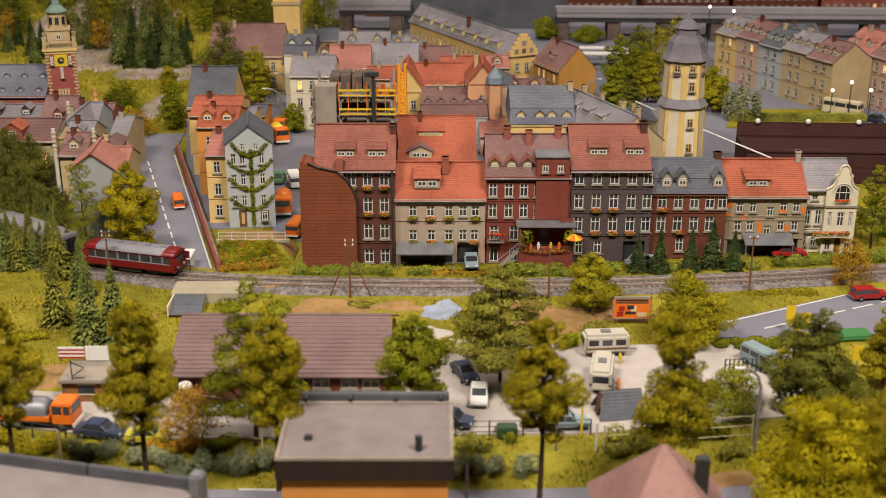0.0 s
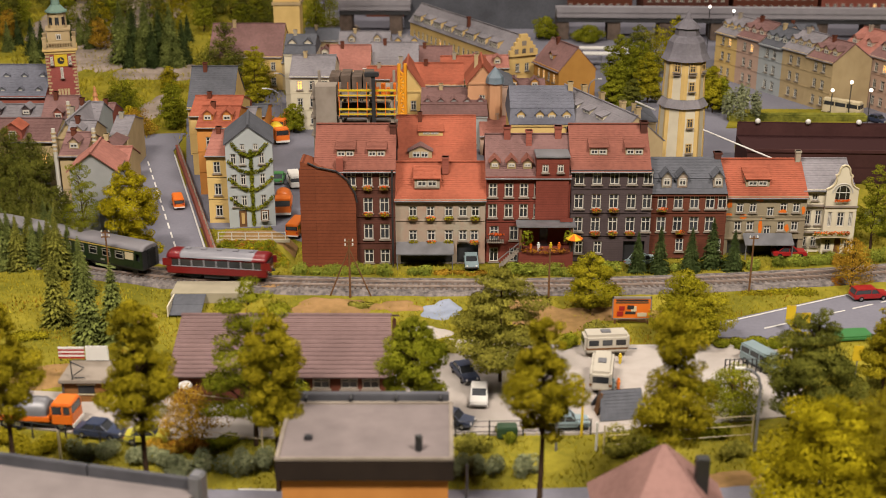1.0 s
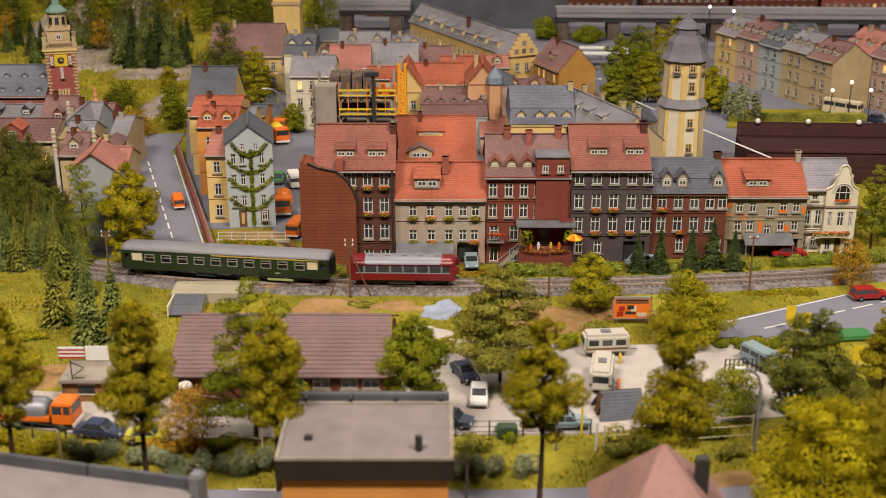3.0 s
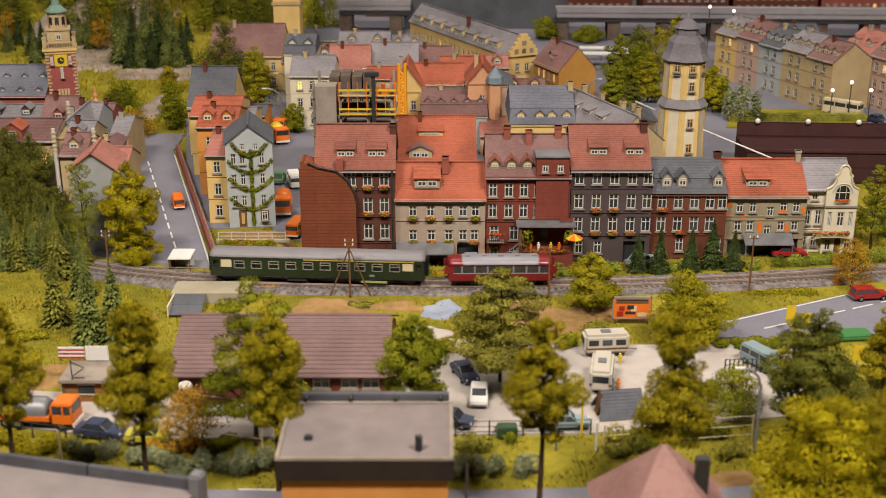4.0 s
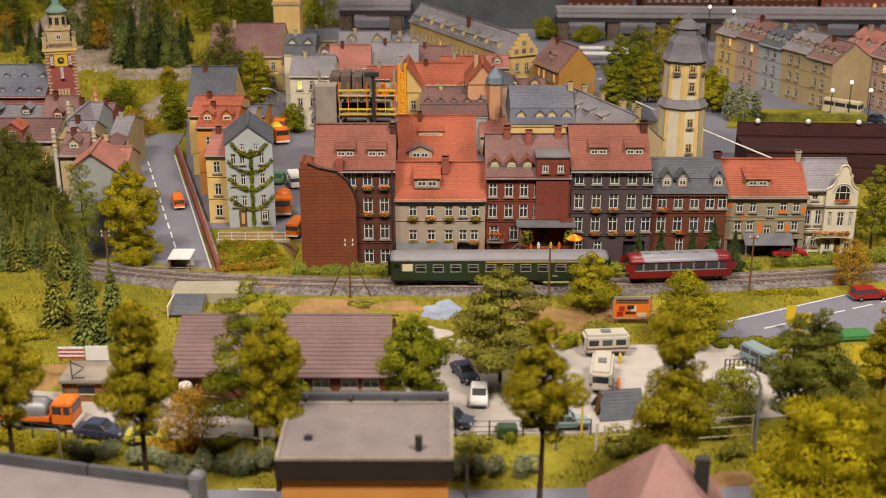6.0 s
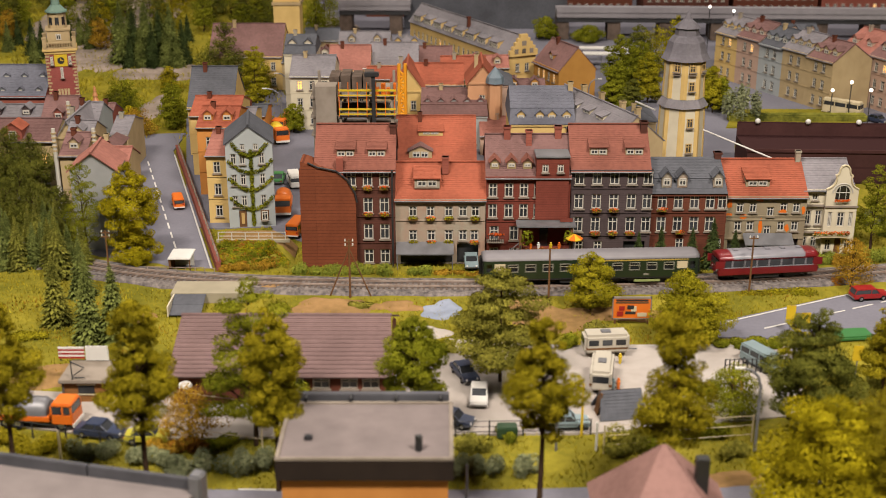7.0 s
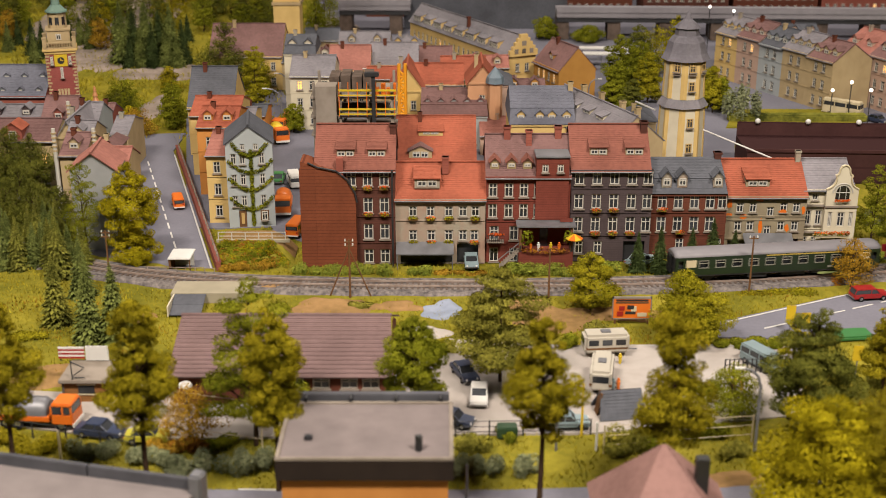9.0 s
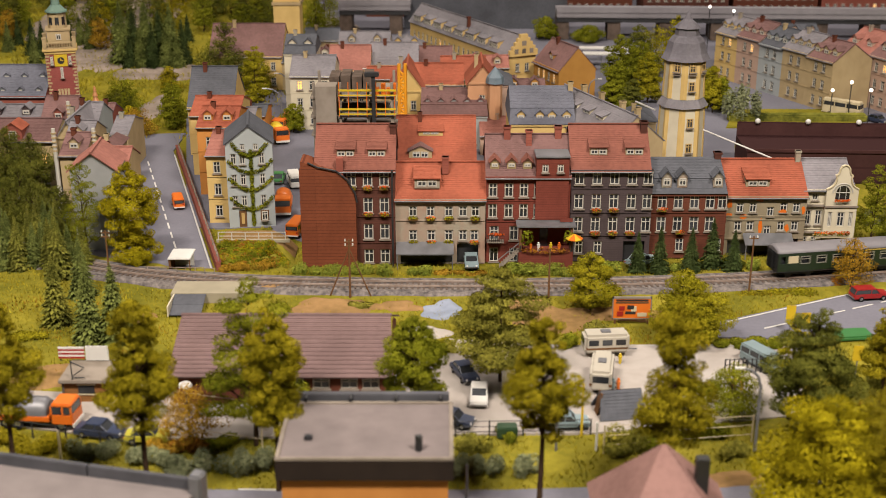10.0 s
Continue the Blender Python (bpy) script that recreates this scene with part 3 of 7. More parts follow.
def house(x, y, w, d, h, rh, wall, roof, rows=(), style="eaves", rz=0.0, z=0.0, over=0.35, holes=(), label="", frame_mat="frame", flowers=(), chimneys=(), dormers=(), side=(), name="town_house", band=True, lit=0.0, seed=0, course=0.3):
    """A house whose front runs from 0 to w at y = 0; rows: (foot height, width, height, middles of the windows)."""
    t = thing(name, x, y, z, rz, label, "house", "model houses")
    rng = random.Random(seed + int(x * 7))
    cut = [(c - ww / 2, fz, c + ww / 2, fz + wh) for fz, ww, wh, mids in rows for c in mids] + list(holes)
    bm = bmesh.new()
    panel(bm, (0, 0, 0), (1, 0, 0), w, h, cut)
    sh = [(c - ww / 2, fz, c + ww / 2, fz + wh) for fz, ww, wh, mids in side for c in mids]
    panel(bm, (0, d, 0), (0, -1, 0), d, h, sh)
    panel(bm, (w, 0, 0), (0, 1, 0), d, h)
    panel(bm, (w, d, 0), (-1, 0, 0), w, h)
    if style == "eaves":
        prism_pts = [(0, h), (d / 2, h + rh), (d, h)]
        for xx in (0.0, w):
            bm.faces.new([bm.verts.new((xx, a, b)) for a, b in prism_pts])
    if style == "gable":
        for yy in (0.0, d):
            bm.faces.new([bm.verts.new(p) for p in ((0, yy, h), (w / 2, yy, h + rh), (w, yy, h))])
    bmesh.ops.remove_doubles(bm, verts=bm.verts[:], dist=0.001)
    part("wall", bm, WALL[wall], t)
    # solid near-black block stands in for the shade of the rooms
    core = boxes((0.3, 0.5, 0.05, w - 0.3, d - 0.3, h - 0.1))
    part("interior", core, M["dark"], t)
    if band:
        part("cornice", boxes((-0.1, -0.22, h - 0.35, w + 0.1, -0.004, h - 0.02)), WALL[wall], t)
        for fz, *_ in rows[1:]:
            part("string_course", boxes((0.0, -0.1, fz - 0.5, w, -0.004, fz - 0.38)), WALL[wall], t)
    rb, o = bmesh.new(), over
    if style == "eaves":
        k = rh / (d / 2)
        slope(rb, (-.12, -o, h - o * k), (w + .12, -o, h - o * k), (w + .12, d / 2, h + rh), (-.12, d / 2, h + rh), course)
        slope(rb, (w + .12, d + o, h - o * k), (-.12, d + o, h - o * k), (-.12, d / 2, h + rh), (w + .12, d / 2, h + rh), course)
        part("ridge_tile", boxes((-.14, d / 2 - .17, h + rh - .02, w + .14, d / 2 + .17, h + rh + .16), bevel=.05), R[roof], t)
        part("gutter", rod(bmesh.new(), (-.12, -o - .08, h - o * k + .02), (w + .12, -o - .08, h - o * k + .02), .09), M["steel"], t)
    elif style == "gable":
        k = rh / (w / 2)
        slope(rb, (-o, d + o, h - o * k), (-o, -o, h - o * k), (w / 2, -o, h + rh), (w / 2, d + o, h + rh), course)
        slope(rb, (w + o, -o, h - o * k), (w + o, d + o, h - o * k), (w / 2, d + o, h + rh), (w / 2, -o, h + rh), course)
        part("ridge_tile", boxes((w / 2 - .17, -o, h + rh - .02, w / 2 + .17, d + o, h + rh + .16), bevel=.05), R[roof], t)
    elif style == "hip":
        i = min(w, d) * 0.5
        a, b = ((i, d / 2, h + rh), (w - i, d / 2, h + rh)) if w >= d else ((w / 2, i, h + rh), (w / 2, d - i, h + rh))
        c0, c1, c2, c3 = (-o, -o, h), (w + o, -o, h), (w + o, d + o, h), (-o, d + o, h)
        if w >= d:
            slope(rb, c0, c1, b, a, course), slope(rb, c2, c3, a, b, course), slope(rb, c1, c2, b, b, course), slope(rb, c3, c0, a, a, course)
        else:
            slope(rb, c0, c1, a, a, course), slope(rb, c2, c3, b, b, course), slope(rb, c1, c2, b, a, course), slope(rb, c3, c0, a, b, course)
    elif style == "mansard":
        m = rh * 0.5
        slope(rb, (-.15, -o, h), (w + .15, -o, h), (w - .1, 1.0, h + m), (.1, 1.0, h + m), course)
        slope(rb, (w + .15, d + o, h), (-.15, d + o, h), (.1, d - 1, h + m), (w - .1, d - 1, h + m), course)
        slope(rb, (-.15, d + o, h), (-.15, -o, h), (.1, 1.0, h + m), (.1, d - 1, h + m), course)
        slope(rb, (w + .15, -o, h), (w + .15, d + o, h), (w - .1, d - 1, h + m), (w - .1, 1.0, h + m), course)
        slope(rb, (0, .85, h + m), (w, .85, h + m), (w, d / 2, h + rh), (0, d / 2, h + rh), course)
        slope(rb, (w, d - .85, h + m), (0, d - .85, h + m), (0, d / 2, h + rh), (w, d / 2, h + rh), course)
        for xx in (.05, w - .05):
            rb.faces.new([rb.verts.new(p) for p in ((xx, 1, h + m), (xx, d / 2, h + rh), (xx, d - 1, h + m))])
    elif style == "flat":
        box(rb, -.2, -.2, h, w + .2, d + .2, h + .3)
    part("roof", rb, R[roof], t)
    for fz, ww, wh, mids in rows:
        for c in mids:
            window(t, c, 0.12, fz, ww, wh, frame_mat, lit=rng.random() < lit)
    for fz, ww, wh, mids in side:
        for c in mids:
            window(t, 0.12, d - c, fz, ww, wh, frame_mat, -90, lit=rng.random() < lit)
    for fx, fz, tint in flowers:
        fb = part("flower_box", boxes((fx - .55, -.45, fz - .28, fx + .55, -.12, fz), bevel=0.03), M["wood"], t)
        leaves("blossoms", int(fx * 31 + fz), [(fx, -.32, fz + .1, .6, .22, .24)], .11, 60, LEAF[tint], fb)
        leaves("greenery", int(fx * 37 + fz), [(fx, -.36, fz - .05, .62, .2, .25)], .11, 50, LEAF["lime"], fb)
    for c in chimneys:
        chimney(t, *c)
    for dm in dormers:
        dormer(t, **dm)
    return t


def steps(n, a, b):
    return [a + (b - a) * i / (n - 1) for i in range(n)]


FR = 138.5
# the brown house with its projecting boarded end
house(-15.22, FR, 9.48, 10, 11.94, 4.21, "brown", "brown",
      rows=[(0.1, 1.15, 1.75, (6.25, 8.2)), (3.15, 1.15, 1.95, (6.25, 8.2)), (6.5, 1.15, 1.9, (6.25, 8.2)), (9.85, 1.15, 1.75, (4.3, 6.25, 8.2))],
      flowers=[(4.3, 9.7, "lime"), (6.25, 9.7, "bloom"), (8.2, 9.7, "bloom"), (6.25, 6.4, "bloom"), (8.2, 6.4, "bloom")],
      chimneys=[(9.2, 4.2, 13.5, 16.4, 0.8, "brown")], dormers=[dict(x=3.6, y=1.5, z=12.9, w=2.1, h=1.15), dict(x=7.3, y=1.5, z=12.9, w=2.1, h=1.15)],
      label="four-storey brown brick town house with flower boxes and tiled roof")
# grey stone house with the red roof
house(-5.71, FR, 10.80, 9, 8.28, 3.25, "stone", "red",
      rows=[(2.95, 1.0, 1.35, (2.1, 4.3, 6.4, 8.1, 9.5)), (6.0, 1.0, 1.35, (2.1, 4.2, 6.4, 8.1, 9.6))], holes=[(0.6, 0.0, 6.9, 1.9), (7.4, 0.0, 10.0, 2.6)],
      flowers=[(2.1, 2.85, "lime"), (4.3, 2.85, "bloom"), (6.4, 2.85, "lime"), (9.5, 2.85, "bloom"), (2.1, 5.9, "lime"), (4.2, 5.9, "bloom"), (6.4, 5.9, "lime"), (9.6, 5.9, "lime")],
      chimneys=[(6.0, 3.2, 10.5, 12.6, 0.75)], dormers=[dict(x=3.8, y=0.9, z=9.3, w=3.0, h=1.3, wall="stone", roof="red")],
      label="grey stone house with a bright red tiled roof and an awning")
# dark red brick house
house(5.18, 138.9, 10.05, 10, 10.98, 3.8, "red", "mauve",
      rows=[(0.1, 1.1, 1.8, (1.0, 3.4)), (2.85, 1.1, 1.85, (1.0, 3.4)), (5.75, 1.05, 1.75, (.8, 2.7, 4.5, 6.2)), (8.35, 1.05, 1.75, (.8, 2.7, 4.5, 6.2))],
      chimneys=[(2.6, 4.7, 14, 15.9, .8), (5.2, 3.9, 13, 15.6, 0.7), (8.8, 4.8, 14, 15.9, .8)], dormers=[dict(x=a, y=0.7, z=11.7, w=1.05, h=0.85, shed=False, lights=1) for a in (1.0, 3.0, 4.9)],
      label="dark red brick house with terrace and three small dormers")
bay = thing("stair_bay", 11.08, 138.6, 0, 0, "dark red brick stair bay with a flat grey roof", "house bay")
bm = bmesh.new()
panel(bm, (0, 0, 5.6), (1, 0, 0), 3.9, 7.7, [(.7, 5.9, 1.45, 6.9), (2.5, 5.9, 3.25, 6.9)], .3)
panel(bm, (0, 4, 5.6), (0, -1, 0), 4, 7.7)
panel(bm, (3.9, 0, 5.6), (0, 1, 0), 4, 7.7)
part("wall", bm, WALL["red"], bay)
part("roof", boxes((-.1, -.2, 13.30, 4.0, 3.2, 13.30 + .22), bevel=.05), M["steel"], bay)
for xx in (1.08, 2.88):
    window(bay, xx, .08, 11.5, .75, 1.0)
cb = thing("flower_balcony", 5.27, 138.7, 3.04, 0, "small iron balcony full of orange flowers", "balcony")
part("slab", boxes((0, -1.0, -.12, 2.1, 0, 0)), M["stone"], cb)
for i in range(9):
    part("baluster", boxes((.02 + i * .25, -1.0, 0, .08 + i * .25, -.94, .85)), M["dark"], cb)
part("handrail", boxes((0, -1.02, .85, 2.1, -.92, .92)), M["dark"], cb)
leaves("blossoms", 77, [(1.05, -.95, .98, 1.0, .2, .2)], .12, 130, LEAF["bloom"], cb)
# dark grey brick house
house(15.34, 139.3, 9.40, 10, 11.70, 4.24, "dark", "brown",
      rows=[(1.0, 1.0, 1.6, (1.2, 3.5)), (3.8, 1.15, 1.9, (1.0, 3.1, 5.2, 7.3, 9.2)), (6.75, 1.15, 1.85, (1.0, 3.1, 5.2, 7.3, 9.2)), (9.8, 1.15, 1.75, (1.0, 3.1, 5.2, 7.3, 9.2))], holes=[(6.6, 0.0, 9.2, 2.6)],
      flowers=[(3.1, 3.7, "bloom"), (5.2, 3.7, "bloom"), (7.3, 3.7, "bloom"), (3.1, 6.65, "bloom"), (5.2, 6.65, "bloom")],
      chimneys=[(9.0, 4.3, 13.5, 16.5, 0.8, "brown")], dormers=[dict(x=3.3, y=1.5, z=12.9, w=2.1, h=1.15), dict(x=7.6, y=1.5, z=12.9, w=2.1, h=1.15)],
      label="dark grey brick town house with flower boxes and brown roof")
# red-brown brick house with the slate mansard
house(24.98, 140.3, 9.22, 9.5, 8.42, 3.19, "rust", "slate", style="mansard",
      rows=[(0.9, 1.0, 1.7, (4.0, 8.6)), (3.5, 1.15, 1.9, (1.6, 3.6, 5.6, 7.5)), (6.4, 1.15, 1.75, (1.6, 3.55, 5.5, 7.4, 8.9))],
      flowers=[(1.6, 6.4, "bloom"), (3.9, 3.5, "bloom")], chimneys=[(8.9, 4.6, 10.3, 12.3, .8, "brown")],
      dormers=[dict(x=a, y=0.1, z=9.1, w=1.15, h=1.35, wall="stone", roof="slate", shed=False, lights=1, depth=1.6) for a in (2.0, 3.9, 8.2)],
      label="red-brown brick house with dark slate mansard roof")
# grey stone house with orange patches
house(34.59, 141.6, 9.93, 9.5, 7.64, 3.3, "tan", "red",
      rows=[(3.1, 0.9, 1.25, (1.7, 3.2, 7.0, 8.7)), (2.6, .85, 1.2, (5.35,)), (5.5, 0.9, 1.25, (1.8, 3.4, 7.15, 8.7)), (5.0, .85, 1.2, (5.55,))], holes=[(0.6, 0, 6.2, 1.9), (6.9, 0, 9.3, 2.2)],
      dormers=[dict(x=4.0, y=1.15, z=8.35, w=2.9, h=1.15, wall="tan", roof="red")], chimneys=[(9.6, 4.6, 10.3, 12.1, 0.6, "stone")],
      label="sandy stone house with orange patches and red roof")
# cream villa
house(44.29, 142.6, 6.3, 9.5, 8.2, 2.5, "white", "pale",
      rows=[(0.7, 0.7, 1.3, (0.6, 1.85)), (3.55, 0.8, 1.9, (0.8, 2.1)), (6.75, 0.75, 0.95, (1.5,))],
      label="cream art nouveau villa with slate roof and flowered balcony", name="villa")


# ---------- the train ----------
LIVERY = material("crimson_paint", (0.20, 0.010, 0.014), (0.16, 0.008, 0.011), 12, 0.32, 0.02)
BOTTLE = material("bottle_green_paint", (0.017, 0.034, 0.014), (0.013, 0.026, 0.011), 12, 0.35, 0.02)
ROOFGREY = material("grey_carriage_roof", (0.235, 0.22, 0.235), (0.175, 0.165, 0.18), 12, 0.5, 0.03)
M["alu"] = material("window_aluminium", (0.34, 0.33, 0.28), (0.25, 0.24, 0.2), 20, 0.45, 0.03)
SILVER = material("silver_roof_paint", (0.27, 0.265, 0.30), (0.20, 0.195, 0.22), 12, 0.4, 0.03)


M["palegreen"] = material("pale_green_paint", (0.36, 0.42, 0.16), (0.28, 0.34, 0.12), 12, 0.5, 0.03)
M["strip"] = material("pale_yellow_strip", (0.5, 0.36, 0.08), (0.42, 0.3, 0.06), 12, 0.5, 0.02)


def arch(bm, length, width, z0, rise, seg=10):
    pts = [(-width / 2 * math.cos(math.pi * i / seg), z0 + rise * math.sin(math.pi * i / seg) ** 0.8) for i in range(seg + 1)]
    rows = []
    for x, s in ((-length / 2, 0.9), (-length / 2 + 0.5, 1.0), (length / 2 - 0.5, 1.0), (length / 2, 0.9)):
        rows.append([bm.verts.new((x, a * s, z0 + (b - z0) * (s if s == 1 else 0.75))) for a, b in pts])
    for r0, r1 in zip(rows, rows[1:]):
        for i in range(seg):
            bm.faces.new((r0[i], r1[i], r1[i + 1], r0[i + 1])).smooth = True
    bm.faces.new(rows[0][::-1])
    bm.faces.new(rows[-1])
    bmesh.ops.recalc_face_normals(bm, faces=bm.faces[:])
    return bm


def wheelset(parent, x, r=0.45):
    bm = bmesh.new()
    rod(bm, (x, -0.82, r), (x, -0.68, r), r, r, 16)
    rod(bm, (x, 0.68, r), (x, 0.82, r), r, r, 16)
    rod(bm, (x, -0.75, r), (x, 0.75, r), 0.08)
    return part("wheelset", bm, M["dark"], parent)


def railbus():
    t = thing("railbus", -20, 133, 0, 0, "crimson diesel railbus with silver roof on the track", "railbus")
    L, Wd = 11.9, 2.9
    part("body", boxes((-L / 2, -Wd / 2, 0.75, L / 2, Wd / 2, 1.75), (-L / 2 + .05, -Wd / 2 + .02, 2.5, L / 2 - .05, Wd / 2 - .02, 2.72), bevel=0.1), LIVERY, t)
    part("window_band", boxes((-L / 2 + .25, -Wd / 2 + .08, 1.7, L / 2 - .25, Wd / 2 - .08, 2.55)), M["glass"], t)
    for i in range(9):
        x = -L / 2 + 0.12 + i * (L - 0.24) / 8
        for s in (-1, 1):
            wdt = 0.55 if i in (0, 8) else 0.08
            part("window_pillar", boxes((x - wdt, s * (Wd / 2 - .06) - .05, 1.68, x + wdt, s * (Wd / 2 - .06) + .05, 2.56)), LIVERY if i in (0, 8) else SILVER, t)
    part("waist_stripe", boxes((-L / 2 + .6, -Wd / 2 - .015, 1.66, L / 2 - .6, Wd / 2 + .015, 1.75)), SILVER, t, "pale grey waist stripe")
    part("roof_end", arch(bmesh.new(), L - .02, Wd - .06, 2.7, 0.62), LIVERY, t)
    part("roof", arch(bmesh.new(), L - 2.6, Wd - .02, 2.73, 0.66), SILVER, t, "silver-grey painted roof")
    for i in range(5):
        part("roof_vent", boxes((-4.0 + i * 1.9, -.35, 3.36, -3.4 + i * 1.9, .35, 3.5), bevel=.04), SILVER, t)
    for s in (-1, 1):
        for yy in (-.75, .75):
            part("buffer", rod(bmesh.new(), (s * L / 2, yy, 1.0), (s * (L / 2 + .35), yy, 1.0), .16), M["dark"], t)
            part("headlight", rod(bmesh.new(), (s * (L / 2 - .02), yy, 1.35), (s * (L / 2 + .05), yy, 1.35), .13), M["white"], t)
        part("windscreen", boxes((s * L / 2 - .03, -1.2, 1.75, s * L / 2 + .03, 1.2, 2.5), bevel=.02), M["glass"], t)
        wheelset(t, s * 3.0)
        part("skirt", boxes((s * 3.0 - 1.0, -Wd / 2 + .35, .35, s * 3.0 + 1.0, Wd / 2 - .35, .8)), M["dark"], t)
    part("underframe", boxes((-L / 2 + .4, -.9, .55, L / 2 - .4, .9, .8), (-1.6, -1.2, .3, 1.4, 1.2, .75)), M["dark"], t)
    return t


def coach():
    t = thing("passenger_coach", -45, 137, 0, 0, "bottle green express coach with grey roof and yellow stripe", "coach")
    L, Wd = 24.6, 2.85
    n = 10
    mids = [-L / 2 + 3.4 + i * (L - 6.8) / (n - 1) for i in range(n)]
    z0, z1 = 1.0, 3.2
    for s in (-1, 1):
        bm = bmesh.new()
        hs = [(m + L / 2 - .56, .86, m + L / 2 + .56, 1.72) for m in mids]
        hs += [(0.4, .9, 1.0, 1.8), (L - 1.0, .9, L - .4, 1.8)]
        panel(bm, (-L / 2 * s * -1 if s > 0 else -L / 2, s * Wd / 2, z0), (-s, 0, 0) if s > 0 else (1, 0, 0), L, z1 - z0, hs, .08)
        side = part("side_wall", bm, BOTTLE, t)
        for m in mids:
            yf = s * (Wd / 2 + .01)
            part("window_frame", boxes(*((m + a, yf - .03, z0 + b, m + c, yf + .03, z0 + e) for a, b, c, e in (
                (-.6, .82, .6, .9), (-.6, 1.68, .6, 1.76), (-.6, .9, -.52, 1.68), (.52, .9, .6, 1.68), (-.52, 1.38, .52, 1.45)))), M["alu"], side)
        part("stripe", boxes((-1.5, s * (Wd / 2 + .01) - .02, 2.96, L / 2 - 1.2, s * (Wd / 2 + .01) + .02, 3.1)), M["strip"], t, "yellow first class stripe")
        for e in (-1, 1):
            part("door", boxes((e * (L / 2 - 1.9) - .55, s * Wd / 2 - .05, 1.15, e * (L / 2 - 1.9) + .55, s * Wd / 2 + .04, 3.0), bevel=.02), BOTTLE, t)
            part("door_window", boxes((e * (L / 2 - 1.9) - .6, s * (Wd / 2 + .05) - .02, 1.98, e * (L / 2 - 1.9) + .6, s * (Wd / 2 + .05) + .02, 2.86)), M["cream"], t, "cream frosted window")
    part("saloon", boxes((-L / 2 + .2, -1.0, 1.1, L / 2 - .2, 1.0, 3.05)), M["glass"], t)
    part("floor_pan", boxes((-L / 2, -Wd / 2 + .02, .85, L / 2, Wd / 2 - .02, 1.05), (-L / 2, -Wd / 2, 1, -L / 2 + .1, Wd / 2, 3.2), (L / 2 - .1, -Wd / 2, 1, L / 2, Wd / 2, 3.2)), M["dark"], t)
    part("roof", arch(bmesh.new(), L + .1, Wd + .06, 3.18, .62, 14), ROOFGREY, t)
    for s in (-1, 1):
        part("gangway", boxes((s * (L / 2 + .18) - .18, -.6, 1.1, s * (L / 2 + .18) + .18, .6, 3.25), bevel=.08), M["black"], t)
        b = part("bogie", boxes((s * 9.3 - 1.9, -1.1, .45, s * 9.3 + 1.9, -.85, .8), (s * 9.3 - 1.9, .85, .45, s * 9.3 + 1.9, 1.1, .8), (s * 9.3 - .4, -1.1, .4, s * 9.3 + .4, 1.1, .85), bevel=.04), M["dark"], t)
        for dx in (-1.25, 1.25):
            wheelset(b, s * 9.3 + dx)
    part("underfloor_box", boxes((-3.5, -1.2, .3, -1.2, 1.2, .85), (.5, -1.1, .35, 3.5, 1.1, .85), (4.2, -1.2, .45, 5.2, 1.2, .85), bevel=.05), M["dark"], t)
    part("battery_box", boxes((5.0, -1.3, .32, 8.0, -.9, .62), bevel=.04), M["palegreen"], t, "pale green battery box")
    part("brake_board", boxes((6.0, -Wd / 2 - .03, 1.2, 6.6, -Wd / 2, 1.42)), M["alu"], t)
    return t


# ---------- round the row of houses ----------
def annex():
    """The boarded end of the brown house, with its sloping top."""
    t = thing("boarded_annex", -14.91, 137.46, 0, 0, "brown boarded house end with a curved sloping top", "house end")
    pts = [(-1.9, 0), (4.55, 0), (4.55, 8.3), (4.35, 9.2), (3.5, 10.8), (2.3, 11.9), (0.2, 12.3), (-1.0, 12.9), (-1.7, 13.1), (-1.9, 13.1)]
    part("wall", prism(bmesh.new(), pts, 0, 3.5), WALL["board"], t)
    part("side_wall", boxes((-2.05, -0.05, 0, -0.2, 4.5, 12.2)), WALL["board"], t)
    bm = bmesh.new()
    edge = [(4.7, 8.2), (4.5, 9.3), (3.6, 10.95), (2.35, 12.05), (0.2, 12.48), (-1.0, 13.05)]
    for (a, b), (c, d) in zip(edge, edge[1:]):
        rod(bm, (a, -.1, b), (c, -.1, d), .11, .11, 6)
    part("verge", bm, M["dark"], t, "dark metal verge strip")
    part("chimney", boxes((2.3, .6, 11.2, 3.1, 1.4, 13.4)), WALL["brick"], t)
    part("drainpipe", rod(bmesh.new(), (8.9, -.2, 0), (8.9, -.2, 12.2), .12), M["dark"], t)
    return t


annex()


def awning(x, y, w, d, z, mat="steel"):
    t = thing("shop_awning", x, y, z, 0, "grey sloping awning over the shop front", "awning")
    bm = bmesh.new()
    quad(bm, (0, -d, -.9), (w, -d, -.9), (w, 0, 0), (0, 0, 0))
    quad(bm, (0, -d, -1.05), (0, 0, -.15), (w, 0, -.15), (w, -d, -1.05))
    quad(bm, (0, -d, -1.05), (w, -d, -1.05), (w, -d, -.9), (0, -d, -.9))
    bmesh.ops.remove_doubles(bm, verts=bm.verts[:], dist=.001)
    part("cover", bm, M[mat], t)
    for xx in (0.15, w - .15):
        part("post", rod(bmesh.new(), (xx, -d + .1, -z), (xx, -d + .1, -1), .07), M["steel"], t)
    return t


awning(-5.63, 138.3, 6.9, 1.9, 2.9)
awning(36.93, 141.4, 6.0, 1.7, 2.9)

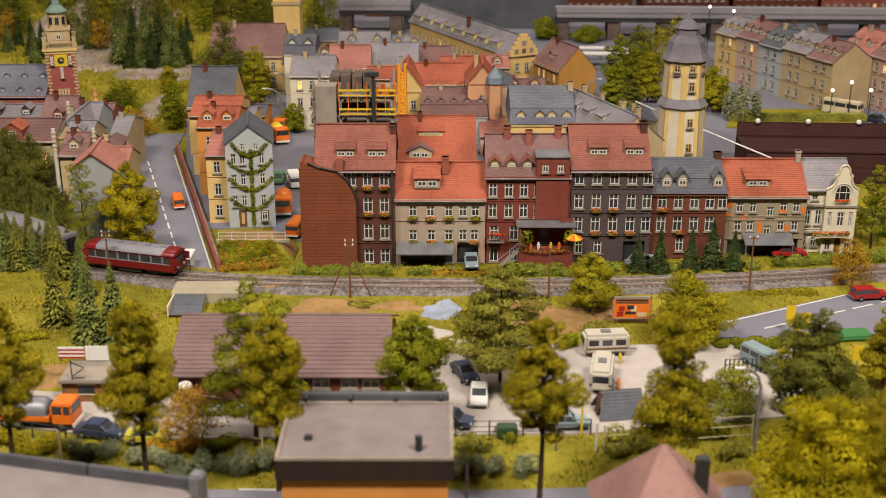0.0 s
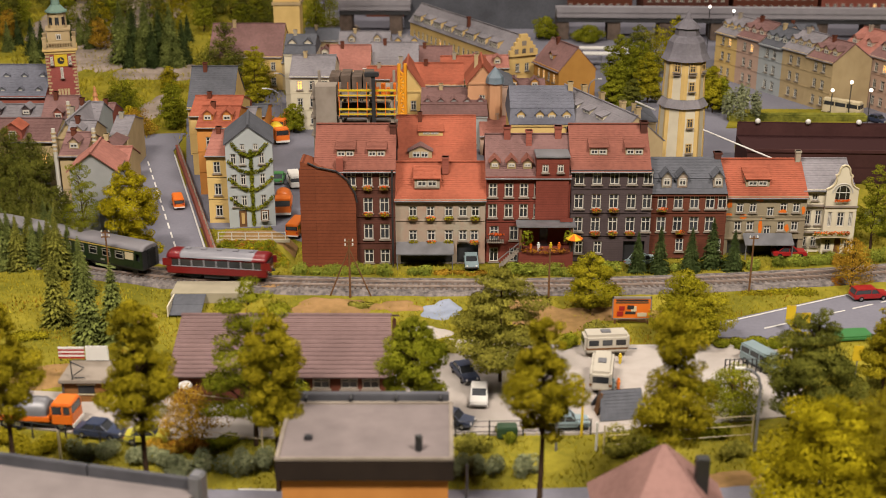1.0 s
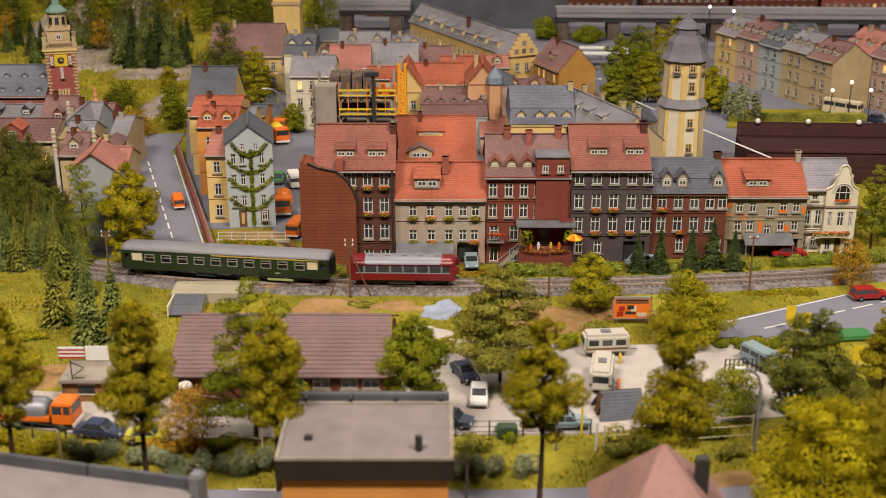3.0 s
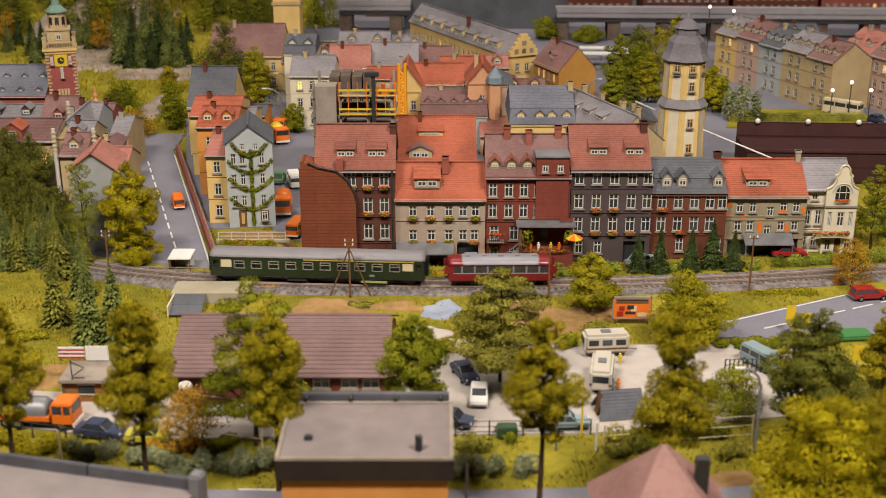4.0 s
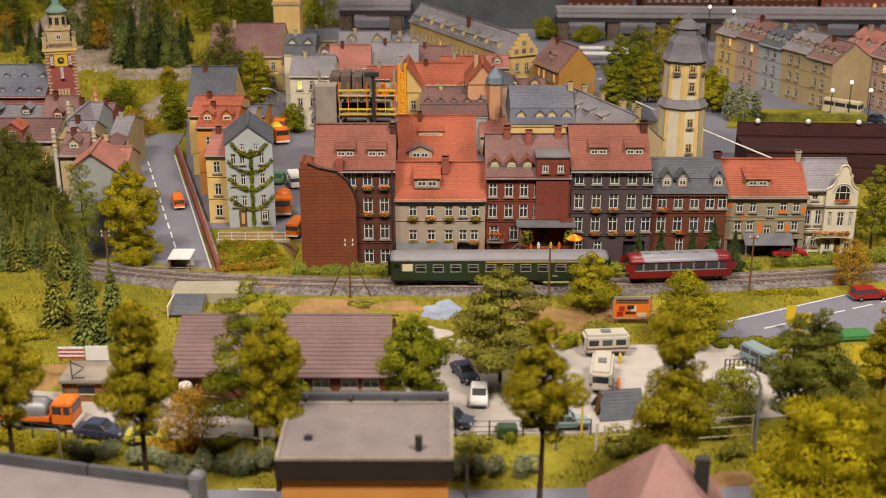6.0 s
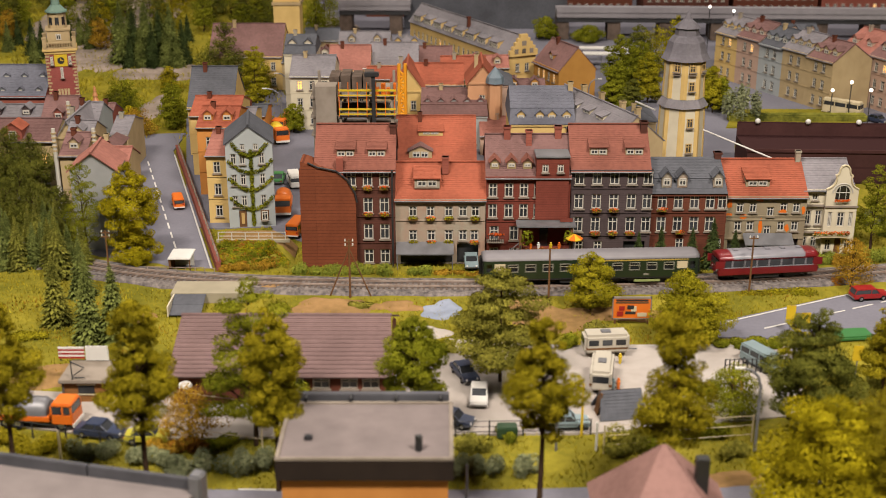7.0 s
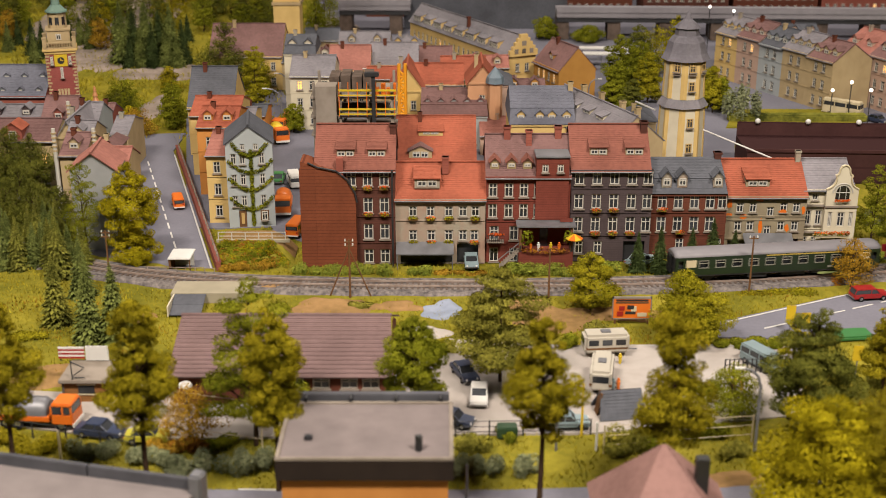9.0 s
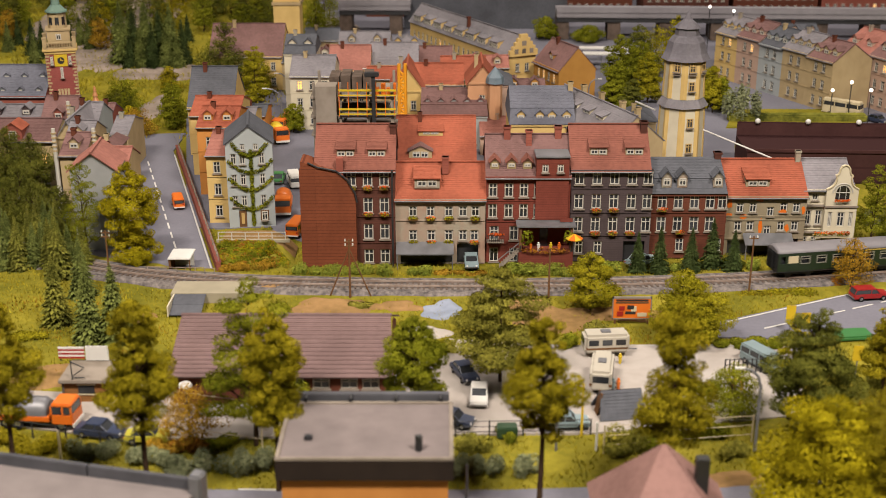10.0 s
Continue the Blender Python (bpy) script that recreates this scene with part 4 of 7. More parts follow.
# orange patches of bare brick on the stone house
for px_, pz_, w_, h_ in ((0.34, 6.7, 0.63, 1.42), (0.32, 5.24, 0.98, 0.45), (2.08, 4.95, 0.91, 0.75), (3.96, 7.14, 1.05, 0.6), (6.87, 5.61, 0.91, 0.6), (4.28, 3.63, 0.56, 2.46), (7.57, 3.48, 0.56, 1.04), (9.41, 5.83, 0.49, 1.04)):
    bm = bmesh.new()
    rr = random.Random(int(px_ * 10))
    n = 9
    pts = [(px_ + w_ * .5 * math.cos(6.28 * i / n) * rr.uniform(.7, 1.2), pz_ + h_ * .5 * math.sin(6.28 * i / n) * rr.uniform(.7, 1.2)) for i in range(n)]
    prism(bm, pts, -.03, .02)
    tagged(part("brick_patch", bm, M["orange"]), "orange patch of bare brick on the stone wall", "wall patch", "brick patches").matrix_basis = at(34.77, 141.6)


def terrace():
    """The covered terrace of the red house, with stair, planter and parasol."""
    t = thing("terrace", 9.06, 136.6, 0, 0, "raised red brick terrace with a flat grey canopy", "terrace")
    part("base", boxes((0, 0, 0, 6.5, 2.3, 2.2)), WALL["red"], t)
    part("canopy", boxes((-.3, -.2, 5.3, 6.8, 2.3, 5.5), bevel=.04), M["steel"], t)
    part("back_wall", boxes((5.0, 1.2, 5.6, 6.5, 2.3, 5.7)), WALL["red"], t)
    for xx in (.2, 6.3):
        part("post", boxes((xx - .15, .05, 2.2, xx + .15, .35, 5.3)), M["wood"], t)
        part("railing", boxes((xx - .1, 0, 2.2, xx + .1, 2, 3.0)), M["dark"], t)
    bm = bmesh.new()
    for i in range(9):
        box(bm, -2.3 + i * .26, .1, .1 + i * .24, -2.0 + i * .26, 1.2, .35 + i * .24)
    part("stair", bm, M["stone"], t)
    part("stair_rail", rod(bmesh.new(), (-2.4, .05, 1.2), (0, .05, 3.3), .07), M["steel"], t)
    leaves("climber", 5, [(1.0, .1, 4.0, .8, .3, 1.0), (5.9, .1, 4.1, .6, .3, .9)], .17, 240, LEAF["green"], t)
    leaves("planter", 6, [(3.2, -.1, 2.4, 3.2, .35, .35)], .14, 260, LEAF["rust"], t)
    part("door", boxes((2.6, 2.1, 2.2, 3.6, 2.34, 4.5)), M["glass"], t)
    return t


terrace()


def parasol():
    t = thing("parasol", 15.63, 136.4, 2.2, 0, "orange and yellow striped parasol on the terrace", "parasol")
    part("pole", rod(bmesh.new(), (0, 0, 0), (0, 0, 2.3), .04), M["steel"], t)
    for i in range(8):
        a, b = i * math.pi / 4, (i + 1) * math.pi / 4
        bm = bmesh.new()
        p, q = Vector((math.cos(a) * 1.05, math.sin(a) * 1.05, 1.85)), Vector((math.cos(b) * 1.05, math.sin(b) * 1.05, 1.85))
        bm.faces.new([bm.verts.new(c) for c in (p, q, (0, 0, 2.4))])
        bm.faces.new([bm.verts.new(c) for c in (q - Vector((0, 0, .1)), p - Vector((0, 0, .1)), p, q)])
        part("canopy_panel", bm, M["orange" if i % 2 else "yellow"], t)
    return t


parasol()


def figure(x, y, z, mat, seed=0):
    """A tiny painted layout figurine as one plain shape."""
    bm = bmesh.new()
    rod(bm, (0, 0, 0), (0, 0, .85), .13, .2, 8)
    bmesh.ops.create_uvsphere(bm, u_segments=8, v_segments=6, radius=.13, matrix=Matrix.Translation((0, 0, 1.02)))
    ob = part("figurine", bm, M[mat])
    ob.matrix_basis = at(x, y, z)
    return tagged(ob, "tiny painted plastic figurine standing on the layout", "figurine", "figurines")


for fx, fm in ((939, "orange"), (953, "white"), (975, "yellow"), (990, "orange")):
    figure((10.51) + (fx - 939) / 15, 136.9, 2.2, fm)

# villa: curved gable, bay and balcony
v = thing("villa_gable", 46.94, 142.0, 0, 0, "curved cream gable bay with arched window and flowered balcony", "gable")
half = [(1.95, 7.3), (1.95, 8.35), (1.7, 8.5), (1.45, 8.62), (1.2, 8.85), (1.0, 9.2), (.88, 9.65), (.95, 9.95), (1.05, 10.1), (.75, 10.25), (.62, 10.55), (.6, 10.9), (.4, 11.25), (0, 11.42)]
bm = panel(bmesh.new(), (0, 0, 0), (1, 0, 0), 3.9, 7.3, [(.45, 3.55, .95, 5.4), (1.6, 3.55, 2.5, 5.4), (3.0, 3.55, 3.5, 5.4), (.4, .4, 1.2, 1.9), (1.6, 0, 2.4, 2.0), (2.8, .4, 3.6, 1.9)], .3)
panel(bm, (0, .59, 0), (0, -1, 0), .59, 7.3)
panel(bm, (3.9, 0, 0), (0, 1, 0), .59, 7.3)
part("wall", bm, WALL["white"], v)
# dark block behind the openings, in place of unlit rooms
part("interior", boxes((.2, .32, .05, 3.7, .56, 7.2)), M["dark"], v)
part("gable_wall", prism(bmesh.new(), [(1.95 + a, b) for a, b in half[:-1]] + [(1.95 - a, b) for a, b in half[::-1]], 0, .42), WALL["white"], v)
bm = bmesh.new()
for sg in (-1, 1):
    for (a, b), (c, d) in zip(half[1:], half[2:]):
        rod(bm, (1.95 + sg * a, -.04, b), (1.95 + sg * c, -.04, d), .1, .1, 6)
part("gable_moulding", bm, M["cream"], v)
bm = bmesh.new()
prism(bm, [(1.95 + .85 * math.cos(i * math.pi / 10), 7.95 + .9 * math.sin(i * math.pi / 10)) for i in range(11)] + [(1.1, 7.1), (2.8, 7.1)], -.05, .02)
aw = part("arched_window", bm, M["glass"], v)
bm = bmesh.new()
for i in range(12):
    a, b = i * math.pi / 12, (i + 1) * math.pi / 12
    rod(bm, (1.95 + .88 * math.cos(a), -.07, 7.95 + .93 * math.sin(a)), (1.95 + .88 * math.cos(b), -.07, 7.95 + .93 * math.sin(b)), .06, .06, 6)
    rod(bm, (1.95 + 1.2 * math.cos(a), -.04, 7.95 + 1.15 * math.sin(a)), (1.95 + 1.2 * math.cos(b), -.04, 7.95 + 1.15 * math.sin(b)), .09, .09, 6)
for xx in (1.55, 2.35):
    rod(bm, (xx, -.07, 7.1), (xx, -.07, 8.75), .04)
rod(bm, (1.1, -.07, 7.95), (2.8, -.07, 7.95), .05)
part("window_bars", bm, M["frame"], aw)
part("cornice", boxes((-.1, -.2, 6.05, 4.0, -.004, 6.25), (-2.6, .2, 6.05, -.1, .59, 6.25), (-2.6, .2, 2.6, -.1, .59, 2.75)), M["stone"], v)
b = part("balcony", boxes((-1.2, -.9, 2.35, 3.0, -.004, 2.6), (-1.2, -.95, 2.6, 3.0, -.82, 3.0), bevel=.03), M["cream"], v)
leaves("balcony_flowers", 9, [(-1.2 + .5 * i, -.95, 3.05, .3, .2, .2) for i in range(9)], .11, 260, LEAF["bloom"], b)
leaves("balcony_greenery", 19, [(-1.2 + .5 * i, -.97, 2.9, .3, .18, .2) for i in range(9)], .11, 160, LEAF["green"], b)
leaves("window_flowers", 10, [(1.2 + .3 * i, -.3, 7.0, .25, .2, .16) for i in range(6)], .1, 140, LEAF["bloom"], v)
for xx, ww in ((.7, .5), (2.05, .9), (3.25, .5)):
    window(v, xx, .1, 3.55, ww, 1.85, sill=False)
for xx in (.8, 3.2):
    window(v, xx, .1, .4, .8, 1.5)
part("door", boxes((1.6, .15, 0, 2.4, .25, 2.0)), M["wood"], v)

# ---------- the houses along the town road ----------
ih = house(-28.09, 151.55, 6.03, 8, 11.5, 2.3, "grey", "slate", style="gable", over=.2, rz=8,
      rows=[(2.9, .75, 1.5, (.95, 2.1, 4.6)), (5.8, .75, 1.5, (.95, 2.1, 4.6)), (8.6, .75, 1.5, (.95, 2.1, 4.6)), (10.5, .6, .85, (2.2, 3.9))], holes=[(1.3, 0, 2.3, 2.4)], band=False,
      label="pale grey gabled house with climbing ivy on its front", name="ivy_house")
part("door", boxes((1.35, .1, 0, 2.25, .2, 2.35), (1.55, .05, .4, 2.05, .11, 2.1)), M["wood"], ih, "brown door with yellow panes")
part("door_pane", boxes((1.6, .0, .5, 2.0, .05, 2.0)), M["ochrewood"], ih)
part("framed_window", boxes((4.1, -.05, .9, 5.2, .05, 2.3)), M["wood"], ih)
window(ih, 4.65, -.22, 1.0, .8, 1.2)
blobs = [(3.2, -.15, .5 + .3 * i, .25, .15, .3) for i in range(34)]
for zz, hw in ((3.3, 2.7), (5.9, 2.7), (8.3, 2.75), (10.6, 2.2)):
    for i in range(21):
        u = -1 + i / 10
        blobs.append((3.1 + u * hw, -.15, zz - .75 + 1.6 * u * u, .26, .14, .26))
leaves("ivy", 3, blobs, .15, 2000, LEAF["green"], ih)

def auto_rows(w, h, gap=2.1, ww=.95, first=3.6):
    n = max(1, int((w - .6) / gap))
    mids = [w / 2 + (i - (n - 1) / 2) * gap for i in range(n)]
    out, zf = [], .9
    while zf + 1.8 < h:
        out.append((zf, ww, 1.6, tuple(mids)))
        zf += 3.0
    return out


def old_house(x, y, w, d, h, rh, wall, roof, style="eaves", rz=0.0, z=0.0, lit=.08, sides=False, dorm=0, label="", **kw):
    side = auto_rows(d, h) if sides else ()
    dormers = [dict(x=w * (i + .5) / dorm, y=d * .14, z=h + rh * .24, w=1.3, h=1.1, wall=wall, roof=roof, shed=False, lights=1, depth=2.2) for i in range(dorm)]
    return house(x, y, w, d, h, rh, wall, roof, rows=auto_rows(w, h), style=style, rz=rz, z=z, lit=lit, side=side, dormers=dormers, course=.36,
                 chimneys=[(w * .3, d * .45, h + rh * .5, h + rh + .8, .6, ("sand", "rust", "stone")[int(abs(x) * 7) % 3])], label=label or "old town house with %s roof and %s walls" % (roof, wall), **kw)


house(-45.72, 143, 5.53, 6.5, 10.6, 2.1, "plaster", "rose", style="gable", rz=4, band=False, label="blank grey gable house with a rose tiled roof")
old_house(-45.2, 150.5, 4.5, 7, 8.68, 1.72, "sand", "rose")
hall = old_house(-90.0, 192, 26.0, 12, 8.36, 3.8, "brick", "steelblue", dorm=0, label="long hall with a blue-grey slate roof and oval dormers")
for i in range(9):
    for yy, zz in ((1.0, 8.7), (3.7, 10.4)):
        dormer(hall, 1.6 + i * 2.9, yy, zz, .85, .55, "grey", "steelblue", 1.2, False, 1)
old_house(-88.0, 180, 26.8, 7, 7.48, 1.53, "dark", "pale", dorm=6, label="low hall with a long glazed front and pale roof")
low = old_house(-86.0, 168, 30.5, 10, 7.38, 2.04, "sand", "mauve", label="long low building with a mauve tiled roof")
dormer(low, 24.7, .3, 7.3, 2.6, 1.7, "brick", "red", 3.2, False, 1)
old_house(-60.65, 178, 5.1, 10, 6.85, 3.6, "brick", "mauve", dorm=1)
old_house(-55.6, 170, 3.2, 12, 7.5, 2.3, "sand", "pale", "gable", sides=True)
old_house(-51.62, 158, 3.42, 9, 8.13, 1.94, "sand", "mauve", dorm=1)
old_house(-53.41, 166, 3.62, 9, 7.6, 2.18, "sand", "pale", dorm=1)
old_house(-56.4, 178, 4.4, 9, 7.2, 2.4, "grey", "pale", dorm=1)
old_house(-54.2, 186, 2.0, 8, 5.75, 1.9, "brick", "mauve")
old_house(-49.6, 176, 2.6, 10, 6.2, 1.6, "sand", "pale")
old_house(-48.0, 162, 2.2, 9, 7.0, 1.2, "sand", "mauve", "hip")
for px_, py_, pz_ in ((-52.1, 158, 8.2), (-47.6, 161, 7.5), (-56.0, 178, 7.2)):
    wc = thing("ringed_chimney", px_, py_, 0, 0, "tall cream chimney stack with ringed joints", "chimney", "ringed chimneys")
    part("shaft", rod(bmesh.new(), (0, 0, 0), (0, 0, pz_ + 3.6), .3, .27), M["frame"], wc)
    for i in range(5):
        part("ring", rod(bmesh.new(), (0, 0, pz_ + .6 * i + .5), (0, 0, pz_ + .6 * i + .68), .38, .38), WALL["sand"], wc)
tu = thing("onion_turret", -55.3, 190, 0, 0, "slim orange turret with stacked copper bulbs", "turret")
part("shaft", rod(bmesh.new(), (0, 0, 0), (0, 0, 6.9), .85, .75, 8), WALL["orange"], tu)
for i, (zz, rr_) in enumerate(((6.9, .8), (7.9, .62), (8.8, .45), (9.6, .3))):
    part("bulb", rod(bmesh.new(), (0, 0, zz), (0, 0, zz + .75), rr_, rr_ * .45, 10), M["roofcopper"], tu)
# colourful row on the other side of the road
old_house(-31.06, 153.60, 2.69, 13, 9.38, 1.56, "yellow", "rose", sides=True)
old_house(-34.56, 165.99, 5.44, 11, 9.97, 1.67, "orange", "red", sides=True, dorm=2)
old_house(-37.44, 175.77, 7.17, 11, 9.15, 1.70, "yellow", "red", sides=True)
old_house(-40.04, 186.64, 7.13, 12, 7.80, 5.19, "yellow", "slate", sides=True, dorm=0)
old_house(-32.76, 178.76, 4.12, 9, 7.53, 1.09, "yellow", "pale")
rh_ = old_house(-7.04, 173.44, 11.90, 12, 2.88, 5.35, "yellow", "red", label="ochre house with a broad red tiled roof")
dormer(rh_, 3.7, .35, 2.98 + .1, 3.4, 1.3, "sand", "mauve", 2.6, False, 2)
dormer(rh_, 5.2, 3.1, 2.98 + 2.9, 3.6, .8, "yellow", "red", 2.0, True, 2)

# ---------- clock tower ----------
def clock_tower():
    x, y, hw = -62.3, 197.0, 2.3
    t = thing("clock_tower", x, y, 0, 16, "red brick clock tower with stone corners and copper cap", "tower")
    zt = 14.6
    part("shaft", boxes((-hw, -hw, 0, hw, hw, zt)), WALL["towerbrick"], t)
    for sx in (-1, 1):
        for sy in (-1, 1):
            for i in range(16):
                s, zq = (.4, .62)[i % 2], zt - 8.6 + i * .54
                bm = box(bmesh.new(), sx * hw - (s if sx > 0 else .06), sy * hw - (s if sy > 0 else .06), zq, sx * hw + (.06 if sx > 0 else s), sy * hw + (.06 if sy > 0 else s), zq + .3)
                part("quoin", bm, WALL["sand"], t)
    part("cornice", boxes((-hw - .15, -hw - .15, zt, hw + .15, hw + .15, zt + .45), (-hw - .4, -hw - .4, zt + .45, hw + .4, hw + .4, zt + .8), bevel=.04), WALL["yellow"], t)
    part("gallery_floor", boxes((-hw - .2, -hw - .2, zt + .8, hw + .2, hw + .2, zt + 1.0)), WALL["sand"], t)
    for sx in (-1, 1):
        for sy in (-1, 1):
            part("gallery_pier", boxes((sx * hw - .28, sy * hw - .28, zt + 1.0, sx * hw + .28, sy * hw + .28, zt + 2.5), (sx * hw - .34, sy * hw - .34, zt + 2.5, sx * hw + .34, sy * hw + .34, zt + 2.7), bevel=.03), WALL["sand"], t)
    for i in range(9):
        part("baluster", rod(bmesh.new(), (-1.6 + i * .4, -hw, zt + 1.0), (-1.6 + i * .4, -hw, zt + 1.75), .11, .08, 6), WALL["sand"], t)
    part("balustrade_rail", boxes((-hw + .3, -hw - .13, zt + 1.75, hw - .3, -hw + .13, zt + 1.92)), WALL["sand"], t)
    part("belfry_base", boxes((-1.75, -1.75, zt + 1.0, 1.75, 1.75, zt + 3.6), (-1.95, -1.95, zt + 3.6, 1.95, 1.95, zt + 3.9), bevel=.04), WALL["sand"], t)
    window(t, 0, -1.9, zt + 2.2, .8, .9, sill=False)
    part("belfry", rod(bmesh.new(), (0, 0, zt + 3.9), (0, 0, zt + 6.4), 1.5, 1.4, 8), WALL["sand"], t)
    for a in (-1, 0, 1):
        an = math.radians(-90 + a * 45)
        ab = part("arch", boxes((-.3, -.1, zt + 4.4, .3, .06, zt + 5.7), bevel=.05), M["glass"], t)
        ab.matrix_basis = at(1.36 * math.cos(an), 1.36 * math.sin(an), 0, a * 45)
    bm = bmesh.new()
    rod(bm, (0, 0, zt + 6.4), (0, 0, zt + 6.7), 1.75, 1.7, 12)
    rod(bm, (0, 0, zt + 6.7), (0, 0, zt + 7.5), 1.55, .8, 12)
    rod(bm, (0, 0, zt + 7.5), (0, 0, zt + 8.6), .7, .6, 8)
    rod(bm, (0, 0, zt + 8.6), (0, 0, zt + 9.6), .8, .08, 8)
    part("cap", bm, M["copper"], t, "green copper cap")
    part("clock_panel", boxes((-1.0, -hw - .12, zt - 2.0, 1.0, -hw, zt - .1)), M["yellow"], t)
    part("clock_face", rod(bmesh.new(), (0, -hw - .2, zt - 1.05), (0, -hw - .1, zt - 1.05), .55, .55, 20), M["dark"], t)
    part("clock_hand", boxes((-.06, -hw - .26, zt - 1.05, .06, -hw - .2, zt - .6), (0, -hw - .26, zt - 1.11, .4, -hw - .2, zt - .99)), M["yellow"], t)
    for a in (-1.4, 1.4):
        window(t, a, -hw - .16, zt - 1.7, .45, 1.3)
    for i in range(4):
        part("louvre", boxes((-.9 + i * .48, -hw - .1, zt - 7.1, -.55 + i * .48, -hw, zt - 5.7)), WALL["sand"], t)
    window(t, 0, -hw - .16, zt - 3.9, .45, 1.7)
    return t


clock_tower()


# ---------- octagonal tower ----------
def octagon_tower():
    Y = 178.0
    t = thing("octagonal_tower", 35.74, Y, 0, 35.0, "cream octagonal tower with yellow corner bands and slate cap", "tower")
    z1, z2 = 10.69, 17.36
    R0 = 3.3
    def octo(bm, z0, z1_, r0, r1):
        lo = [bm.verts.new((r0 * math.cos(math.pi * i / 4), r0 * math.sin(math.pi * i / 4), z0)) for i in range(8)]
        hi = [bm.verts.new((r1 * math.cos(math.pi * i / 4), r1 * math.sin(math.pi * i / 4), z1_)) for i in range(8)]
        for i in range(8):
            bm.faces.new((lo[i], lo[(i + 1) % 8], hi[(i + 1) % 8], hi[i]))
        bm.faces.new(hi)
        return bm
    part("lower_shaft", octo(bmesh.new(), 0, z1, R0 * 1.08, R0), WALL["white"], t)
    part("skirt_roof", octo(bmesh.new(), z1 - .3, z1 + 1.0, R0 + .5, R0 * .9), R["pale"], t)
    part("upper_shaft", octo(bmesh.new(), z1 + .9, z2, R0 * .93, R0 * .88), WALL["white"], t)
    for zz, a, b in ((0, R0 * 1.08, R0), (z1 + 1, R0 * .93, R0 * .88)):
        top = z1 if zz == 0 else z2
        for i in range(8):
            bm = bmesh.new()
            rows = []
            for rad, z_ in ((a, zz), (b, top)):
                c = [Vector((rad * math.cos(math.pi * (i + k) / 4), rad * math.sin(math.pi * (i + k) / 4), z_)) for k in (-1, 0, 1)]
                push = Vector((c[1].x, c[1].y, 0)).normalized() * .07
                rows.append([bm.verts.new(p) for p in (c[1] + (c[0] - c[1]).normalized() * .52, c[1] + (c[0] - c[1]).normalized() * .5 + push, c[1] + push, c[1] + (c[2] - c[1]).normalized() * .5 + push, c[1] + (c[2] - c[1]).normalized() * .52)])
            for k in range(4):
                bm.faces.new((rows[0][k], rows[0][k + 1], rows[1][k + 1], rows[1][k]))
            part("corner_band", bm, WALL["yellow"], t)
    prev = (z2 - .1, R0 + .3)
    bm = bmesh.new()
    for z_, r_ in ((z2 + .9, R0 * .93), (z2 + 1.5, R0 * .87), (z2 + 2.5, R0 * .8), (z2 + 3.2, R0 * .64), (z2 + 3.4, R0 * .54), (z2 + 4.3, R0 * .5), (z2 + 4.45, R0 * .6), (z2 + 5.1, R0 * .4), (z2 + 5.7, R0 * .18), (z2 + 6.9, .03)):
        octo(bm, prev[0], z_, prev[1], r_)
        prev = (z_, r_)
    bmesh.ops.remove_doubles(bm, verts=bm.verts[:], dist=.001)
    part("cap", bm, R["cap"], t, "stepped grey slate cap")
    for i in (4, 5, 6, 7):
        an = math.pi / 8 + math.pi * i / 4
        for zz, rr in ((z1 - 3.2, R0 * .945), (z1 - 7.0, R0 * .965), (z1 + 2.2, R0 * .865), (z1 + 5.0, R0 * .855), (z2 - 2.0, R0 * .835)):
            if i == 5 or zz > z2 - 3:
                window(t, (rr + .12) * math.cos(an), (rr + .12) * math.sin(an), zz, .95, 1.4, "ochrewood", math.degrees(an) + 90)
    return t


octagon_tower()
old_house(30.65, 178.76, 3.87, 8, 3.39, 1.06, "yellow", "slate")

# ---------- old town behind ----------
old_house(-3.54, 189.97, 10.62, 11, 5.61, 3.35, "grey", "mauve", "mansard", dorm=5)
old_house(-8.96, 200.64, 5.91, 10, 7.31, 4.02, "yellow", "red", "gable")
old_house(-5.72, 204.44, 9.21, 10, 7.43, 2.67, "yellow", "red")
old_house(-13.67, 212.45, 7.24, 9, 6.66, 1.29, "sand", "red")
old_house(3.98, 192, 4.69, 9, 10.6, 2.9, "peach", "red", "gable", sides=True)
ct = thing("corner_turret", 8.3, 191.5, 0, 0, "peach corner turret with a blue-grey pointed cap", "turret")
part("shaft", rod(bmesh.new(), (0, 0, 0), (0, 0, 10.6), 1.25, 1.2, 8), WALL["peach"], ct)
part("cap", rod(rod(bmesh.new(), (0, 0, 10.6), (0, 0, 11.6), 1.5, 1.35, 8), (0, 0, 11.6), (0, 0, 13.2), 1.35, .05, 8), M["turretblue"], ct)
old_house(-0.40, 212.45, 8.04, 10, 6.66, 3.03, "sand", "red")
old_house(-20.76, 218.85, 7.44, 10, 6.82, 3.69, "yellow", "rose")
old_house(-13.57, 223.31, 8.94, 10, 6.94, 3.26, "sand", "pale")
old_house(-5.79, 227.95, 7.51, 10, 6.31, 2.26, "yellow", "mauve")
old_house(-25.82, 202.52, 7.39, 11, 9.31, 2.46, "white", "pale")
old_house(-28.20, 214.55, 5.56, 9, 10.77, 2.70, "white", "slate", "mansard", dorm=2)
